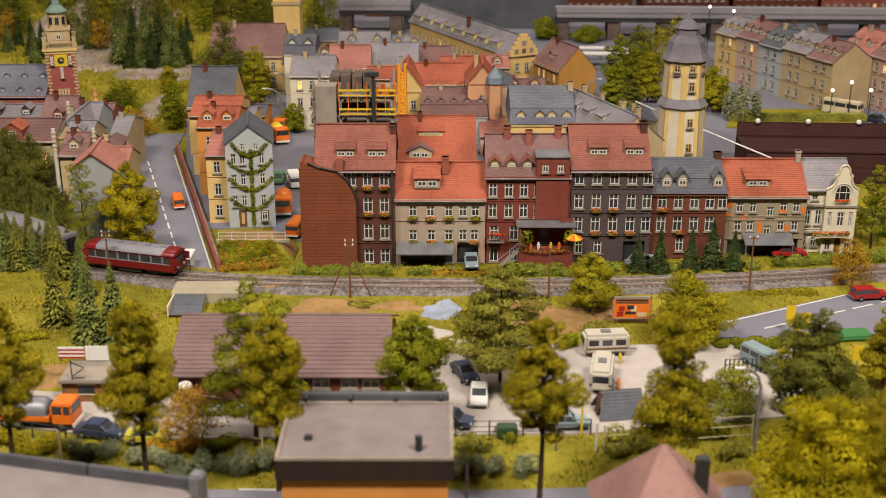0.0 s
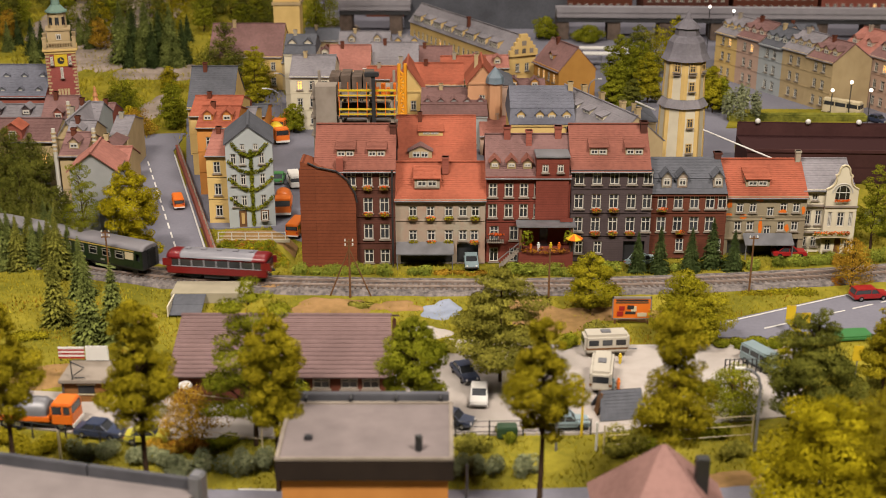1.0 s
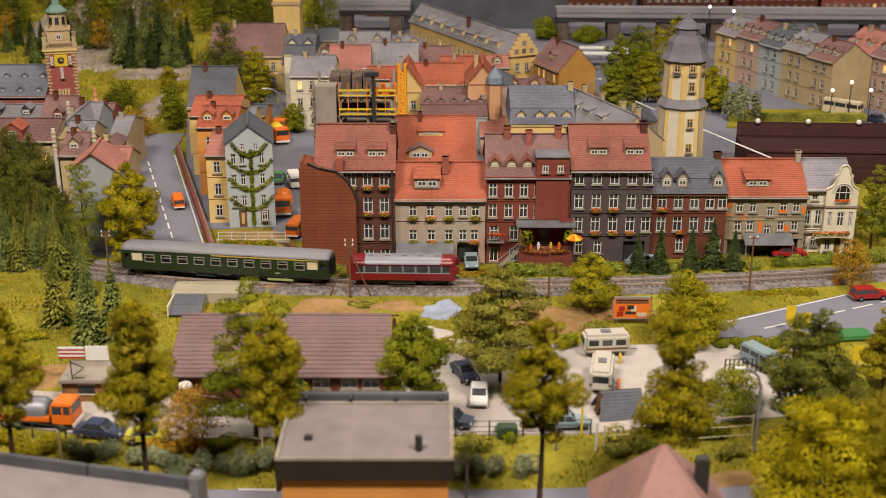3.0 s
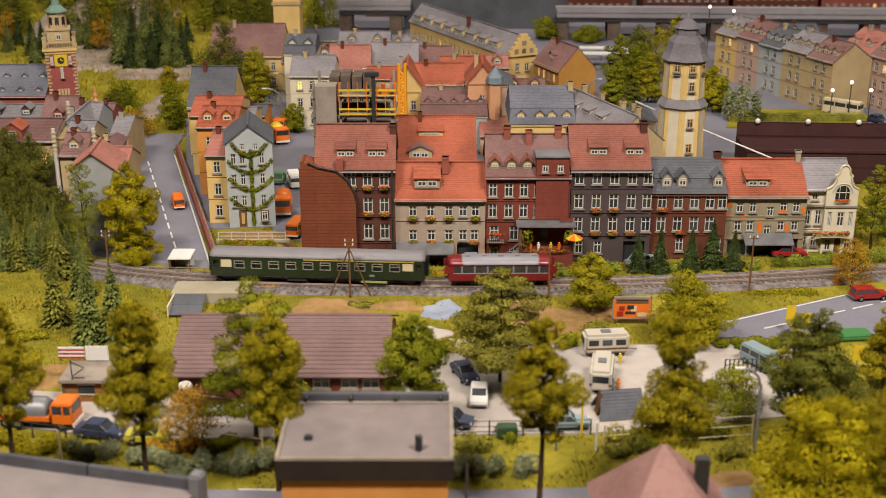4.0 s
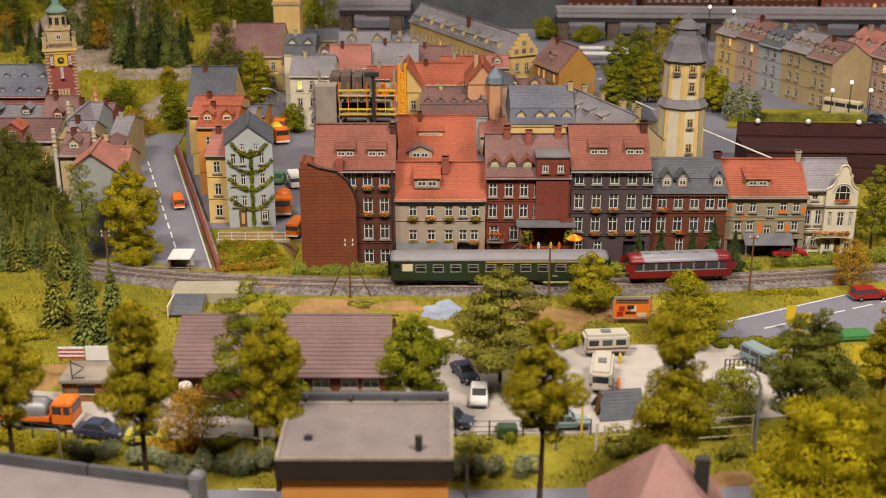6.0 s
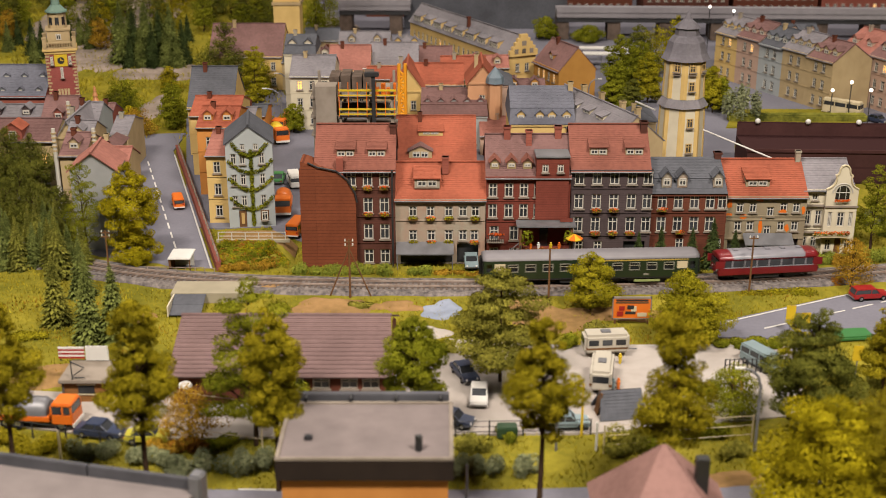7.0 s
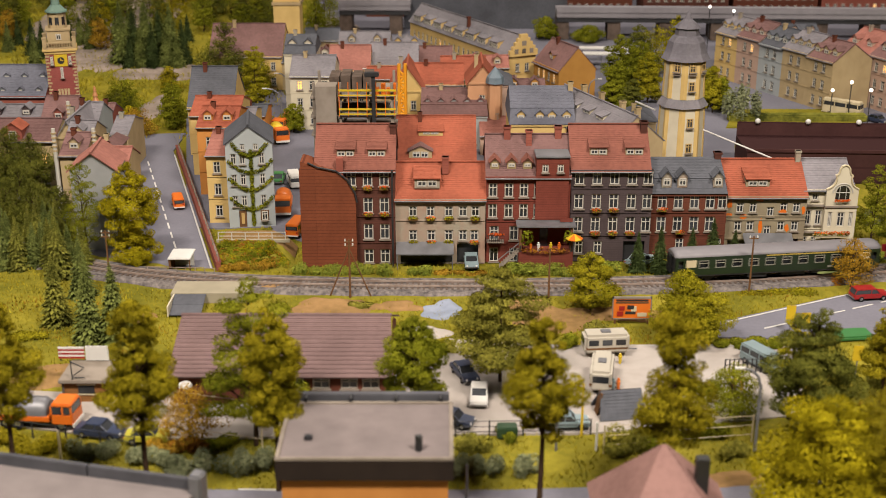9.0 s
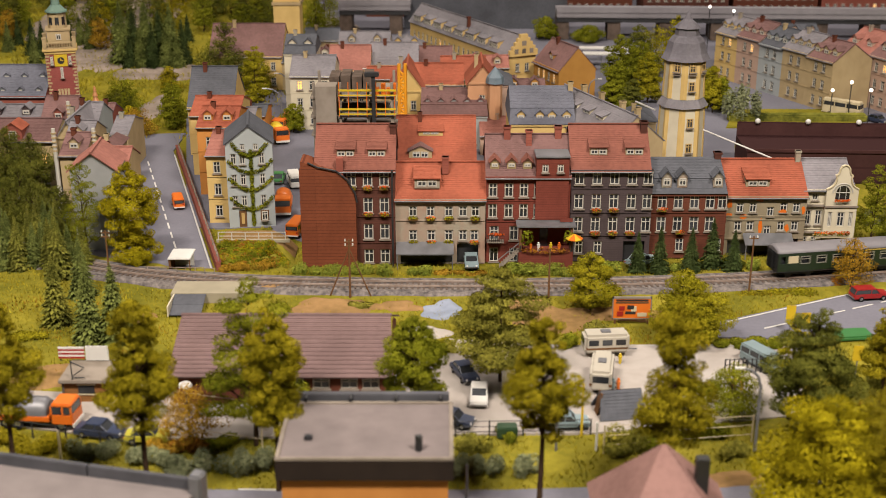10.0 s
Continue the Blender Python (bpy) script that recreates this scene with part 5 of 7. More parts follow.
mb = house(10.0, 176.5, 9.6, 12, 7.7, 4.5, "yellow", "steelblue", style="mansard", rows=auto_rows(9.6, 7.7), course=.36,
           dormers=[dict(x=a_, y=.25, z=8.2, w=1.2, h=1.0, wall="yellow", roof="steelblue", shed=False, lights=1, depth=1.6) for a_ in (1.6, 4.4, 6.2, 8.4)],
           chimneys=[(9.3, 5, 9, 13, .7, "sand")], label="yellow corner house with a steep blue-grey slate roof")
sw = house(14.92, 185.82, 21.91, 9.0, 7.4, 3.8, "sand", "pale", rows=auto_rows(21.91, 7.4), rz=-67.8, course=.36,
           chimneys=[(21.91 * f_, 4.9, 10.2, 12.3, .7, "sand") for f_ in (.25, .5, .78, .97)],
           dormers=[dict(x=21.91 * f_, y=2.3, z=9.15, w=1.9, h=.85, wall="white", roof="pale", shed=True, lights=1, depth=1.6) for f_ in (.15, .33, .51, .69)],
           label="long slate-roofed house with a row of flat skylight dormers")
old_house(5.91, 186.64, 8.95, 9, 3.24, 1.89, "pink", "rose")
old_house(17.31, 229.66, 10.4, 7.6, 6.5, 4.0, "ochre", "mauve", rz=-68, lit=.8, dorm=1, label="ochre house with mauve tiled roof and lit windows")
old_house(-29.61, 259.95, 7.28, 8, 4.64, 1.96, "sand", "slate")
for a_, wl, rf, st in (((-21.48, 249.51, 10.51, 9, 5.41, 2.22), "sand", "pale", "eaves"), ((-10.82, 245.66, 6.67, 9, 5.46, 2.17), "yellow", "pale", "hip"), ((-25.01, 237.77, 6.70, 8, 5.08, 1.47), "white", "mauve", "eaves"),
                   ((7.50, 208.38, 4.44, 8, 6.55, 1.64), "pink", "slate", "hip"), ((3.83, 225.61, 8.50, 9, 5.93, 1.45), "sand", "rose", "eaves"), ((61.36, 259.95, 9.70, 9, 5.85, 2.12), "sand", "mauve", "eaves"), ((72.69, 256.97, 7.20, 9, 6.03, 1.97), "pink", "slate", "eaves"),
                   ((10.67, 212.45, 7.55, 8, 4.62, 1.16), "ochre", "mauve", "eaves"), ((-31.08, 232.76, 4.93, 8, 5.54, 1.41), "sand", "slate", "eaves"), ((30.14, 193.41, 4.62, 8, 3.81, 1.39), "sand", "slate", "hip"), ((-33.16, 193.41, 4.16, 8, 4.75, 0.92), "orange", "slate", "eaves")):
    old_house(*a_, wl, rf, st, dorm=2 if a_[2] > 5 else 0)
for zz, yy in ((0, 0), (0, 6)):
    cn = thing("platform_canopy", 29.01, 251.20 + yy, 0, -2, "white glazed platform canopy on steel posts", "canopy", "platform canopies")
    part("roof", boxes((0, 0, 3.2, 11.5, 2.6, 3.5), bevel=.1), M["white"], cn)
    for i in range(4):
        part("post", boxes((.6 + i * 3.4, 1.2, 0, .8 + i * 3.4, 1.4, 3.2)), M["steel"], cn)
# the long yellow house
o = old_house(12.6, 230.5, 5.92, 44, 7.4, 3.4, "yellow", "pale", "gable", rz=26.8, sides=True, lit=.1, label="long yellow town house with stepped gable and dormers")
for i in range(8):
    c_ = 3.5 + i * (44 - 5) / 8
    dm = dormer(o, c_, .15, 7.4, 3.3, 1.5, "yellow", "pale", 2.7, True, 3)
    dm.matrix_basis = at(0, 44, 0, -90)
for i in range(5):
    e_ = i * .56
    part("gable_step", boxes((e_ - .1, -.55 - .004 * i, 7.0, 6.02 - e_, .2, 7.4 + .75 * (i + 1))), WALL["yellow"], o)
for wx_ in (1.3, 2.95, 4.6):
    part("gable_window", boxes((wx_ - .4, -.62, 7.5, wx_ + .4, -.56, 8.4) if wx_ != 2.95 else (wx_ - .5, -.62, 9.0, wx_ + .5, -.56, 9.9), (2.55, -.62, 7.5, 3.35, -.56, 8.4)), M["stone"], o)
# rows on the far side of the yard
for i, (wl, rf) in enumerate((("yellow", "pale"), ("pink", "mauve"), ("grey", "slate"), ("sand", "pale"), ("sand", "mauve"))):
    ax, ay, bx, by = 55.21, 245.66, 69.44, 214.55
    L = math.hypot(bx - ax, by - ay) / 5
    old_house(ax + (bx - ax) * i / 5, ay + (by - ay) * i / 5, L, 9, 9.14 + (i % 2) * .4, 3.0, wl, rf, rz=-65.4, dorm=3, lit=.05)
for i, (wl, rf) in enumerate((("pink", "rose"), ("pink", "mauve"), ("white", "rose"))):
    ax, ay, bx, by = 74.53, 227.01, 83.51, 204.44
    L = math.hypot(bx - ax, by - ay) / 3
    old_house(ax + (bx - ax) * i / 3, ay + (by - ay) * i / 3, L, 10, 9.63, 3.4, wl, rf, rz=-68.3, dorm=2, lit=.12)
for i in range(6):
    old_house(-20 + i * 24, 318 + (i % 3) * 3, 22, 12, 13.5, 5, ("rust", "brick", "rust", "brown")[i % 4], ("mauve", "pale", "slate")[i % 3], dorm=3, lit=.06)


def church():
    t = old_house(-45.06, 232.76, 14.00, 14, 6.64, 5.09, "yellow", "mauve", label="yellow church with mauve tiled roof", name="church")
    s = thing("church_tower", -33.68, 243, 0, 0, "yellow church tower with stone bands", "tower")
    part("shaft", boxes((0, 0, 0, 5.2, 5.2, 40)), WALL["yellow"], s)
    part("band", boxes((-.25, -.25, 14.8, 5.45, 5.45, 15.4), (-.25, -.25, 22, 5.45, 5.45, 22.6)), WALL["sand"], s)
    for zz in (17.5, 24):
        part("louvre", boxes((1.8, -.1, zz, 3.4, .1, zz + 3)), M["glass"], s)


church()


# ---------- viaduct, brown wall, building site ----------
def viaduct(px0, y, length, z, rz=0.0):
    t = thing("viaduct", px0, y, 0, rz, "grey concrete railway viaduct on dark piers", "viaduct")
    part("deck", boxes((0, 0, z - 1.6, length, 9, z), bevel=.1), M["deck"], t)
    part("parapet", boxes((0, -.3, z - .3, length, 0, z + 1.0), (0, -.15, z - 1.4, length, 0, z - 1.0)), M["deck"], t)
    # dark strip below the deck stands in for the shade under it
    part("girder", boxes((0, .5, z - 2.6, length, 1.0, z - 1.6)), M["dark"], t)
    for i in range(int(length / 12) + 1):
        part("pier", boxes((i * 12, 1, 0, i * 12 + 3, 8, z - 1.6), bevel=.1), M["sleeper"], t)
    return t


viaduct(-24.82, 292, 17.06, 7.31)
viaduct(26.53, 285, 92, 6.83, -2.5)
tagged(part("slate_wall", boxes((0, 0, 0, 40, 1, 12)), R["slate"]), "dark blue-grey wall behind the houses", "wall").matrix_basis = at(-9.59, 300)

bw = thing("retaining_wall", 44.62, 172.30, 0, -3, "dark red-brown metal viaduct wall with round lamps", "wall", kind="")
part("panel", boxes((0, 0, 0, 60, 9.5, 4.56)), banded("brown_metal", (0.075, 0.032, 0.03), (0.05, 0.02, 0.02), 2.2), bw)
part("parapet", boxes((0, 9.2, 4.56, 60, 9.5, 4.56 + 2.2), (0, -.2, 4.56, 60, .2, 4.56 + .5), bevel=.04), banded("brown_metal_parapet", (0.08, 0.034, 0.032), (0.05, 0.02, 0.02), 2.2), bw)
for i in range(5):
    lp = part("lamp_globe", bmesh.new(), M["white"], bw)
    bm = bmesh.new()
    bmesh.ops.create_uvsphere(bm, u_segments=10, v_segments=8, radius=.42, matrix=Matrix.Translation((3.0 + i * 7.6, 9.0, 4.56 + 2.4)))
    for v_ in bm.verts:
        v_.co *= K
    bm.to_mesh(lp.data)
    bm.free()
tagged(part("white_rail", rod(rod(bmesh.new(), (37.6, 171, 8.25), (44.77, 160, 7.16), .12), (30.69, 190, 7.91), (33.21, 186, 7.5), .14), M["white"]), "white pipe rail beside the tower", "rail")


def building_site():
    t = thing("concrete_shell", -18.20, 168, 0, 0, "unfinished concrete building with orange scaffold decks", "building site")
    zs = [8.37, 11.09, 13.78]
    for z in zs:
        part("slab", boxes((-.5, 0, z - .3, 11.5, 9, z)), M["stone"], t)
    for x in (0, 3.7, 7.6, 11):
        for y in (.2, 8.4):
            part("column", boxes((x - .2, y, 0, x + .2, y + .4, zs[-1] + 2)), M["stone"], t)
    part("stair_core", boxes((.3, -.6, 0, 3.2, 2.4, 15.39)), M["stone"], t)
    for z in zs[1:]:
        part("scaffold_deck", boxes((3.5, -.5, z + .9, 11.6, -.3, z + 1.15), (3.5, -.5, z + .25, 11.6, -.3, z + .4)), M["yellow"], t)
    for i in range(7):
        part("prop", rod(bmesh.new(), (3.6 + i * 1.3, -.4, zs[1]), (3.6 + i * 1.3, -.4, zs[2] + 2.2), .07), M["orange"], t)
    for i in range(4):
        part("formwork", boxes((2.0 + i * 1.6, 3, zs[-1], 3.4 + i * 1.6, 7.6, zs[-1] + 2.2 + (i % 2) * .2)), M["sleeper"], t)
    for i in range(4):
        part("brick_stack", boxes((8.6 + i * .8, 1, zs[-1], 9.2 + i * .8, 2, zs[-1] + 1 + (i % 2) * .6)), M["orange"], t)
    c = thing("tower_crane", -6.46, 190, 0, 0, "orange lattice crane mast", "crane")
    zt = 13.90
    for sx in (-.5, .5):
        for sy in (-.5, .5):
            part("mast_leg", rod(bmesh.new(), (sx, sy, 0), (sx, sy, zt), .26), M["crane"], c)
    bm = bmesh.new()
    for i in range(int(zt / 1.0)):
        z = i * 1.0
        s = 1 if i % 2 else -1
        rod(bm, (-.5 * s, -.5, z), (.5 * s, -.5, z + 1.0), .2, .2, 5)
        rod(bm, (-.5, .5 * s, z), (-.5, -.5 * s, z + 1.0), .2, .2, 5)
        rod(bm, (-.5, -.5, z), (.5, -.5, z), .2, .2, 5)
    part("lattice", bm, M["crane"], c)
    e = thing("hoist", -9.71, 167, 0, 0, "dark green hoist mast with a lamp head", "hoist")
    part("mast", boxes((-.25, -.25, 0, .25, .25, 17.37)), M["dark"], e)
    part("head", boxes((-1.2, -.5, 16.89, .8, .5, 17.53), bevel=.1), M["dark"], e)


building_site()

# ---------- road furniture of the town ----------
def dashes(points, n, w, ln, z=.1, name="lane_dash"):
    (ax, ay), (bx, by) = points
    L = math.hypot(bx - ax, by - ay)
    an = math.degrees(math.atan2(by - ay, bx - ax))
    for i in range(n):
        f = (i + .5) / n
        ob = part(name, boxes((-ln / 2, -w / 2, 0, ln / 2, w / 2, .02)), M["white"])
        ob.matrix_basis = at(ax + (bx - ax) * f, ay + (by - ay) * f, z, an)
        tagged(ob, "white painted road marking on asphalt", "road marking", "road markings")


dashes([(-32.26, 139.39), (-46.23, 183.41)], 12, .22, 2.4)
dashes([(-27.70, 135.96), (-42.66, 186.64)], 1, .22, 52.84)
dashes([(33.75, 118.57), (52.26, 127.49)], 5, .22, 3.0, .12)
dashes([(30.56, 120.51), (46.87, 128.67)], 1, .2, 18.24, .12)
dashes([(-16.83, 86.58), (-6.64, 86.23)], 1, .2, 10, .1)

ax, ay, bx, by = -26.96, 135.21, -42.59, 187.62
L = math.hypot(bx - ax, by - ay)
rw = thing("brick_wall", ax, ay, 0, math.degrees(math.atan2(by - ay, bx - ax)), "low red brick retaining wall with railing along the road", "wall")
part("masonry", boxes((0, -.5, 0, L, 0, 1.3)), WALL["brick"], rw)
part("coping", boxes((0, -.6, 1.3, L, .08, 1.45)), WALL["brick"], rw)
for i in range(int(L / 2)):
    part("railing_post", boxes((i * 2, -.3, 1.5, i * 2 + .08, -.22, 2.4)), M["stone"], rw)
part("rail", boxes((0, -.28, 2.36, L, -.22, 2.44), (0, -.28, 1.95, L, -.22, 2.01)), M["stone"], rw)

# terrace of earth below the ivy house, with its white fence
tb = thing("planted_bank", -27.28, 137.84, 0, 0, "planted earth bank below the ivy house", "bank")
part("soil", prism(bmesh.new(), [(0, 0), (9.0, 0), (7.6, 1.5), (6.0, 2.2), (.1, 2.2)], 2.6, 6.5), M["soil"], tb)
bm = bmesh.new()
quad(bm, (-.1, -.6, 0), (9.2, -.6, 0), (6.4, 2.59, 2.15), (.1, 2.59, 2.15))
quad(bm, (9.2, -.6, 0), (9.0, 2.59, 0), (7.6, 2.59, 1.5), (6.4, 2.59, 2.15))
part("slope", bm, M["grass"], tb)
rb_ = random.Random(21)
for nm_, lf_, n_, lb_ in (("bank_plants", "green", 170, "mixed green ground cover on the bank"), ("bank_shrubs", "rust", 40, "rust coloured shrubs on the bank"), ("bank_moss", "gold", 60, "yellow-green moss tufts on the bank")):
    spots = []
    for i in range(n_):
        f_ = rb_.random()
        spots.append((rb_.uniform(.1, 8.9 - 2.6 * f_), -.6 + 3.2 * f_, 2.15 * f_ + .05, rb_.uniform(.3, .6), rb_.uniform(.2, .4), rb_.uniform(.18, .4)))
    tagged(leaves(nm_, n_, spots, .11, n_ * 45, LEAF[lf_], m=at(-27.28, 137.84)), lb_, "plants", kind="stuff")
wf = thing("picket_fence", -27.66, 140.84, 2.2, 0, "white rail fence before the ivy house", "fence")
for i in range(6):
    part("post", boxes((i * 1.65, 0, 0, i * 1.65 + .1, .1, 1.0)), M["frame"], wf)
for zz in (.55, 1.05):
    part("rail", boxes((0, .02, zz - .1, 8.4, .08, zz - .02)), M["frame"], wf)
part("plinth", boxes((-.2, -.1, -.3, 8.8, .3, .06)), WALL["buff"], wf)

sh = thing("shelter", -32.31, 134.66, 0, 0, "white flat-roofed shelter at the end of the road", "shelter")
part("roof", boxes((-.3, 0, 1.9, 2.4, 3.4, 2.1), bevel=.04), M["white"], sh)
part("side_panel", boxes((-.25, .2, 0, -.1, 3.2, 1.9)), M["wood"], sh)
part("back_panel", boxes((-.1, 3.0, 0, 2.2, 3.1, 1.9)), M["white"], sh)
for xx in (-.1, 2.2):
    part("post", boxes((xx, .1, 0, xx + .12, .22, 1.9)), M["wood"], sh)
rf = thing("railing", -35.10, 134.85, 0, -4, "thin grey railing closing the road by the track", "railing")
for i in range(8):
    part("post", rod(bmesh.new(), (i * 1.15, 0, 0), (i * 1.15, 0, 1.0), .05), M["rail"], rf)
part("handrail", boxes((0, -.03, .95, 8.1, .03, 1.03), (0, -.02, .5, 8.1, .02, .55)), M["rail"], rf)


# ---------- the track ----------
def track():
    bed = bmesh.new()
    xs = [-72 + i * 1.5 for i in range(101)]
    prof = [(-3.4, -.2), (-2.2, .72), (2.2, .72), (3.4, -.2)]
    rings = []
    for x in xs:
        dy = (track_y(x + .1) - track_y(x - .1)) / .2
        n = Vector((-dy, 1, 0)).normalized()
        rings.append([bed.verts.new(Vector((x, track_y(x), 0)) + n * a + Vector((0, 0, b + .05 * noise.noise((x, a, b))))) for a, b in prof])
    for r0, r1 in zip(rings, rings[1:]):
        for i in range(3):
            bed.faces.new((r0[i], r1[i], r1[i + 1], r0[i + 1]))
    tagged(part("ballast_bed", bed, M["ballast"]), "grey-brown stone ballast bed of the railway", "track bed", kind="structure")
    tr = thing("railway_track", 0, 0, 0, 0, "single model railway track on dark sleepers", "track")
    for off in (-.72, .72):
        bm = bmesh.new()
        rings = []
        for x in xs:
            dy = (track_y(x + .1) - track_y(x - .1)) / .2
            n = Vector((-dy, 1, 0)).normalized()
            c = Vector((x, track_y(x), 0)) + n * off
            rings.append([bm.verts.new(c + n * a + Vector((0, 0, b))) for a, b in ((-.06, .8), (-.06, 1.02), (.06, 1.02), (.06, .8))])
        for r0, r1 in zip(rings, rings[1:]):
            for i in range(3):
                bm.faces.new((r0[i], r1[i], r1[i + 1], r0[i + 1]))
        part("rail", bm, M["rail"], tr)
    bm = boxes((-.13, -1.3, .6, .13, 1.3, .8))
    for v_ in bm.verts:
        v_.co *= K
    me = bpy.data.meshes.new("sleeper")
    bm.to_mesh(me)
    bm.free()
    for i in range(190):
        x = -60 + i * .65
        an = math.degrees(math.atan2(track_y(x + .1) - track_y(x - .1), .2))
        mesh_part("sleeper", me, M["sleeper"], tr, m=at(x, track_y(x), 0, an))


track()


# ---------- vehicles ----------
def wheel(parent, x, y, r):
    w = part("wheel", rod(bmesh.new(), (x, y - .1, r), (x, y + .1, r), r, r, 14), M["black"], parent)
    part("hubcap", rod(bmesh.new(), (x, y - .12, r), (x, y + .12, r), r * .55, r * .55, 10), M["chrome"], w)


def motor_car(x, y, rz, paint, z=.1, ln=4.2, wd=1.65, ht=1.42, estate=False, label=""):
    t = thing("car", x, y, z, rz, label, "car", "parked cars")
    L, b = ln / 2, .58 * ht
    low = [(-L, .28), (L, .28), (L, .5), (L - .06, b - .08), (L * .45, b + .02), (-L * .6, b + .04), (-L + .05, b - .04), (-L, .55)]
    if estate:
        cab = [(-L + .08, b), (L * .44, b), (L * .2, ht), (-L * .86, ht)]
    else:
        cab = [(-L * .72, b), (L * .46, b), (L * .2, ht), (-L * .42, ht)]
    bm = prism(bmesh.new(), low, -wd / 2, wd / 2)
    bmesh.ops.bevel(bm, geom=bm.edges[:], offset=.06, segments=2, affect="EDGES")
    part("body", bm, M[paint], t)
    glassy = [(a * 1.0, c if c == b else c - .1) for a, c in cab]
    bm = prism(bmesh.new(), glassy, -wd / 2 + .1, wd / 2 - .1)
    part("window_band", bm, M["glass"], t)
    bm = bmesh.new()
    box(bm, cab[3][0] - .04, -wd / 2 + .1, ht - .12, cab[2][0] + .04, wd / 2 - .1, ht, bevel=.04)
    part("roof", bm, M[paint], t)
    for s in (-1, 1):
        bm = bmesh.new()
        for (a, c), (d, e) in ((cab[0], cab[3]), (cab[1], cab[2]), ((-.15, b), (-.1, ht - .06))):
            rod(bm, (a, s * (wd / 2 - .12), c), (d, s * (wd / 2 - .12), e - .05), .06, .06, 6)
        part("pillar", bm, M[paint], t)
        for xx in (-L * .6, L * .62):
            wheel(t, xx, s * (wd / 2 - .08), .31)
        part("headlight", rod(bmesh.new(), (L - .04, s * (wd / 2 - .28), .62), (L + .03, s * (wd / 2 - .28), .62), .12, .12, 10), M["white"], t)
        part("tail_light", boxes((-L - .02, s * (wd / 2 - .25) - .12, .55, -L + .04, s * (wd / 2 - .25) + .12, .7)), M["red"], t)
    for e in (-1, 1):
        part("bumper", boxes((e * L - .06, -wd / 2 + .05, .36, e * (L + .08) if e > 0 else e * (L + .08) + .06, wd / 2 - .05, .48)) if e > 0 else boxes((-L - .08, -wd / 2 + .05, .36, -L + .04, wd / 2 - .05, .48)), M["chrome"], t)
    return t


def van(x, y, rz, paint, z=.1, ln=4.3, wd=1.75, ht=1.95, label=""):
    t = thing("van", x, y, z, rz, label, "van", "parked vans")
    part("body", boxes((-ln / 2, -wd / 2, .3, ln / 2, wd / 2, .59 * ht), (-ln / 2 + .04, -wd / 2 + .06, .81 * ht, ln / 2 - .2, wd / 2 - .06, ht), bevel=.1), M[paint], t)
    part("window_band", boxes((-ln / 2 + .1, -wd / 2 + .08, .57 * ht, ln / 2 - .12, wd / 2 - .08, .84 * ht), bevel=.04), M["glass"], t)
    for s in (-1, 1):
        for a in (-.47, -.18, .12, .42):
            part("pillar", boxes((a * ln - .06, s * (wd / 2 - .08) - .04, .57 * ht, a * ln + .06, s * (wd / 2 - .08) + .04, .84 * ht)), M[paint], t)
        for xx in (-ln * .3, ln * .32):
            wheel(t, xx, s * (wd / 2 - .1), .32)
        part("tail_light", boxes((-ln / 2 - .03, s * (wd / 2 - .2) - .1, .75, -ln / 2 + .03, s * (wd / 2 - .2) + .1, .95)), M["red"], t)
    part("rear_window", boxes((-ln / 2 - .02, -wd / 2 + .25, .61 * ht, -ln / 2 + .1, wd / 2 - .25, .82 * ht)), M["glass"], t)
    part("bumper", boxes((-ln / 2 - .08, -wd / 2 + .05, .35, -ln / 2 + .02, wd / 2 - .05, .5)), M["white"], t)
    return t


def truck(x, y, rz, z=.1, cargo="dark", label="", ln=8.0, paint="orange"):
    t = thing("lorry", x, y, z, rz, label, "lorry", "lorries")
    c = part("cab", boxes((ln / 2 - 2.0, -1.15, .6, ln / 2, 1.15, 1.65), (ln / 2 - 1.95, -1.1, 2.3, ln / 2 - .1, 1.1, 2.65), bevel=.1), M[paint], t)
    part("windscreen", boxes((ln / 2 - 1.9, -1.08, 1.6, ln / 2 - .08, 1.08, 2.35)), M["glass"], c)
    for s in (-1, 1):
        for a in (ln / 2 - 1.95, ln / 2 - .9, ln / 2 - .12):
            part("pillar", boxes((a - .08, s * 1.08 - .06, 1.6, a + .08, s * 1.08 + .06, 2.35)), M[paint], c)
    part("chassis", boxes((-ln / 2, -.9, .55, ln / 2 - 1.9, .9, .85)), M["dark"], t)
    part("load_bed", boxes((-ln / 2, -1.2, .85, ln / 2 - 2.2, 1.2, 1.35), bevel=.04), M[paint], t)
    part("cargo", arch(bmesh.new(), ln - 2.6, 2.3, 1.35, 1.35, 12), M[cargo], t, "grey rounded tarpaulin cover") .matrix_basis = at(-1.15, 0, 0)
    part("bumper", boxes((ln / 2 - .05, -1.15, .45, ln / 2 + .12, 1.15, .75)), M["white"], t)
    for xx in (-ln * .38, -ln * .22, ln * .34):
        for s in (-1, 1):
            wheel(t, xx, s * 1.0, .5)
    return t


M["ivory"] = material("ivory_paint", (.58, .53, .44), (.48, .44, .36), 10, .45, .03)


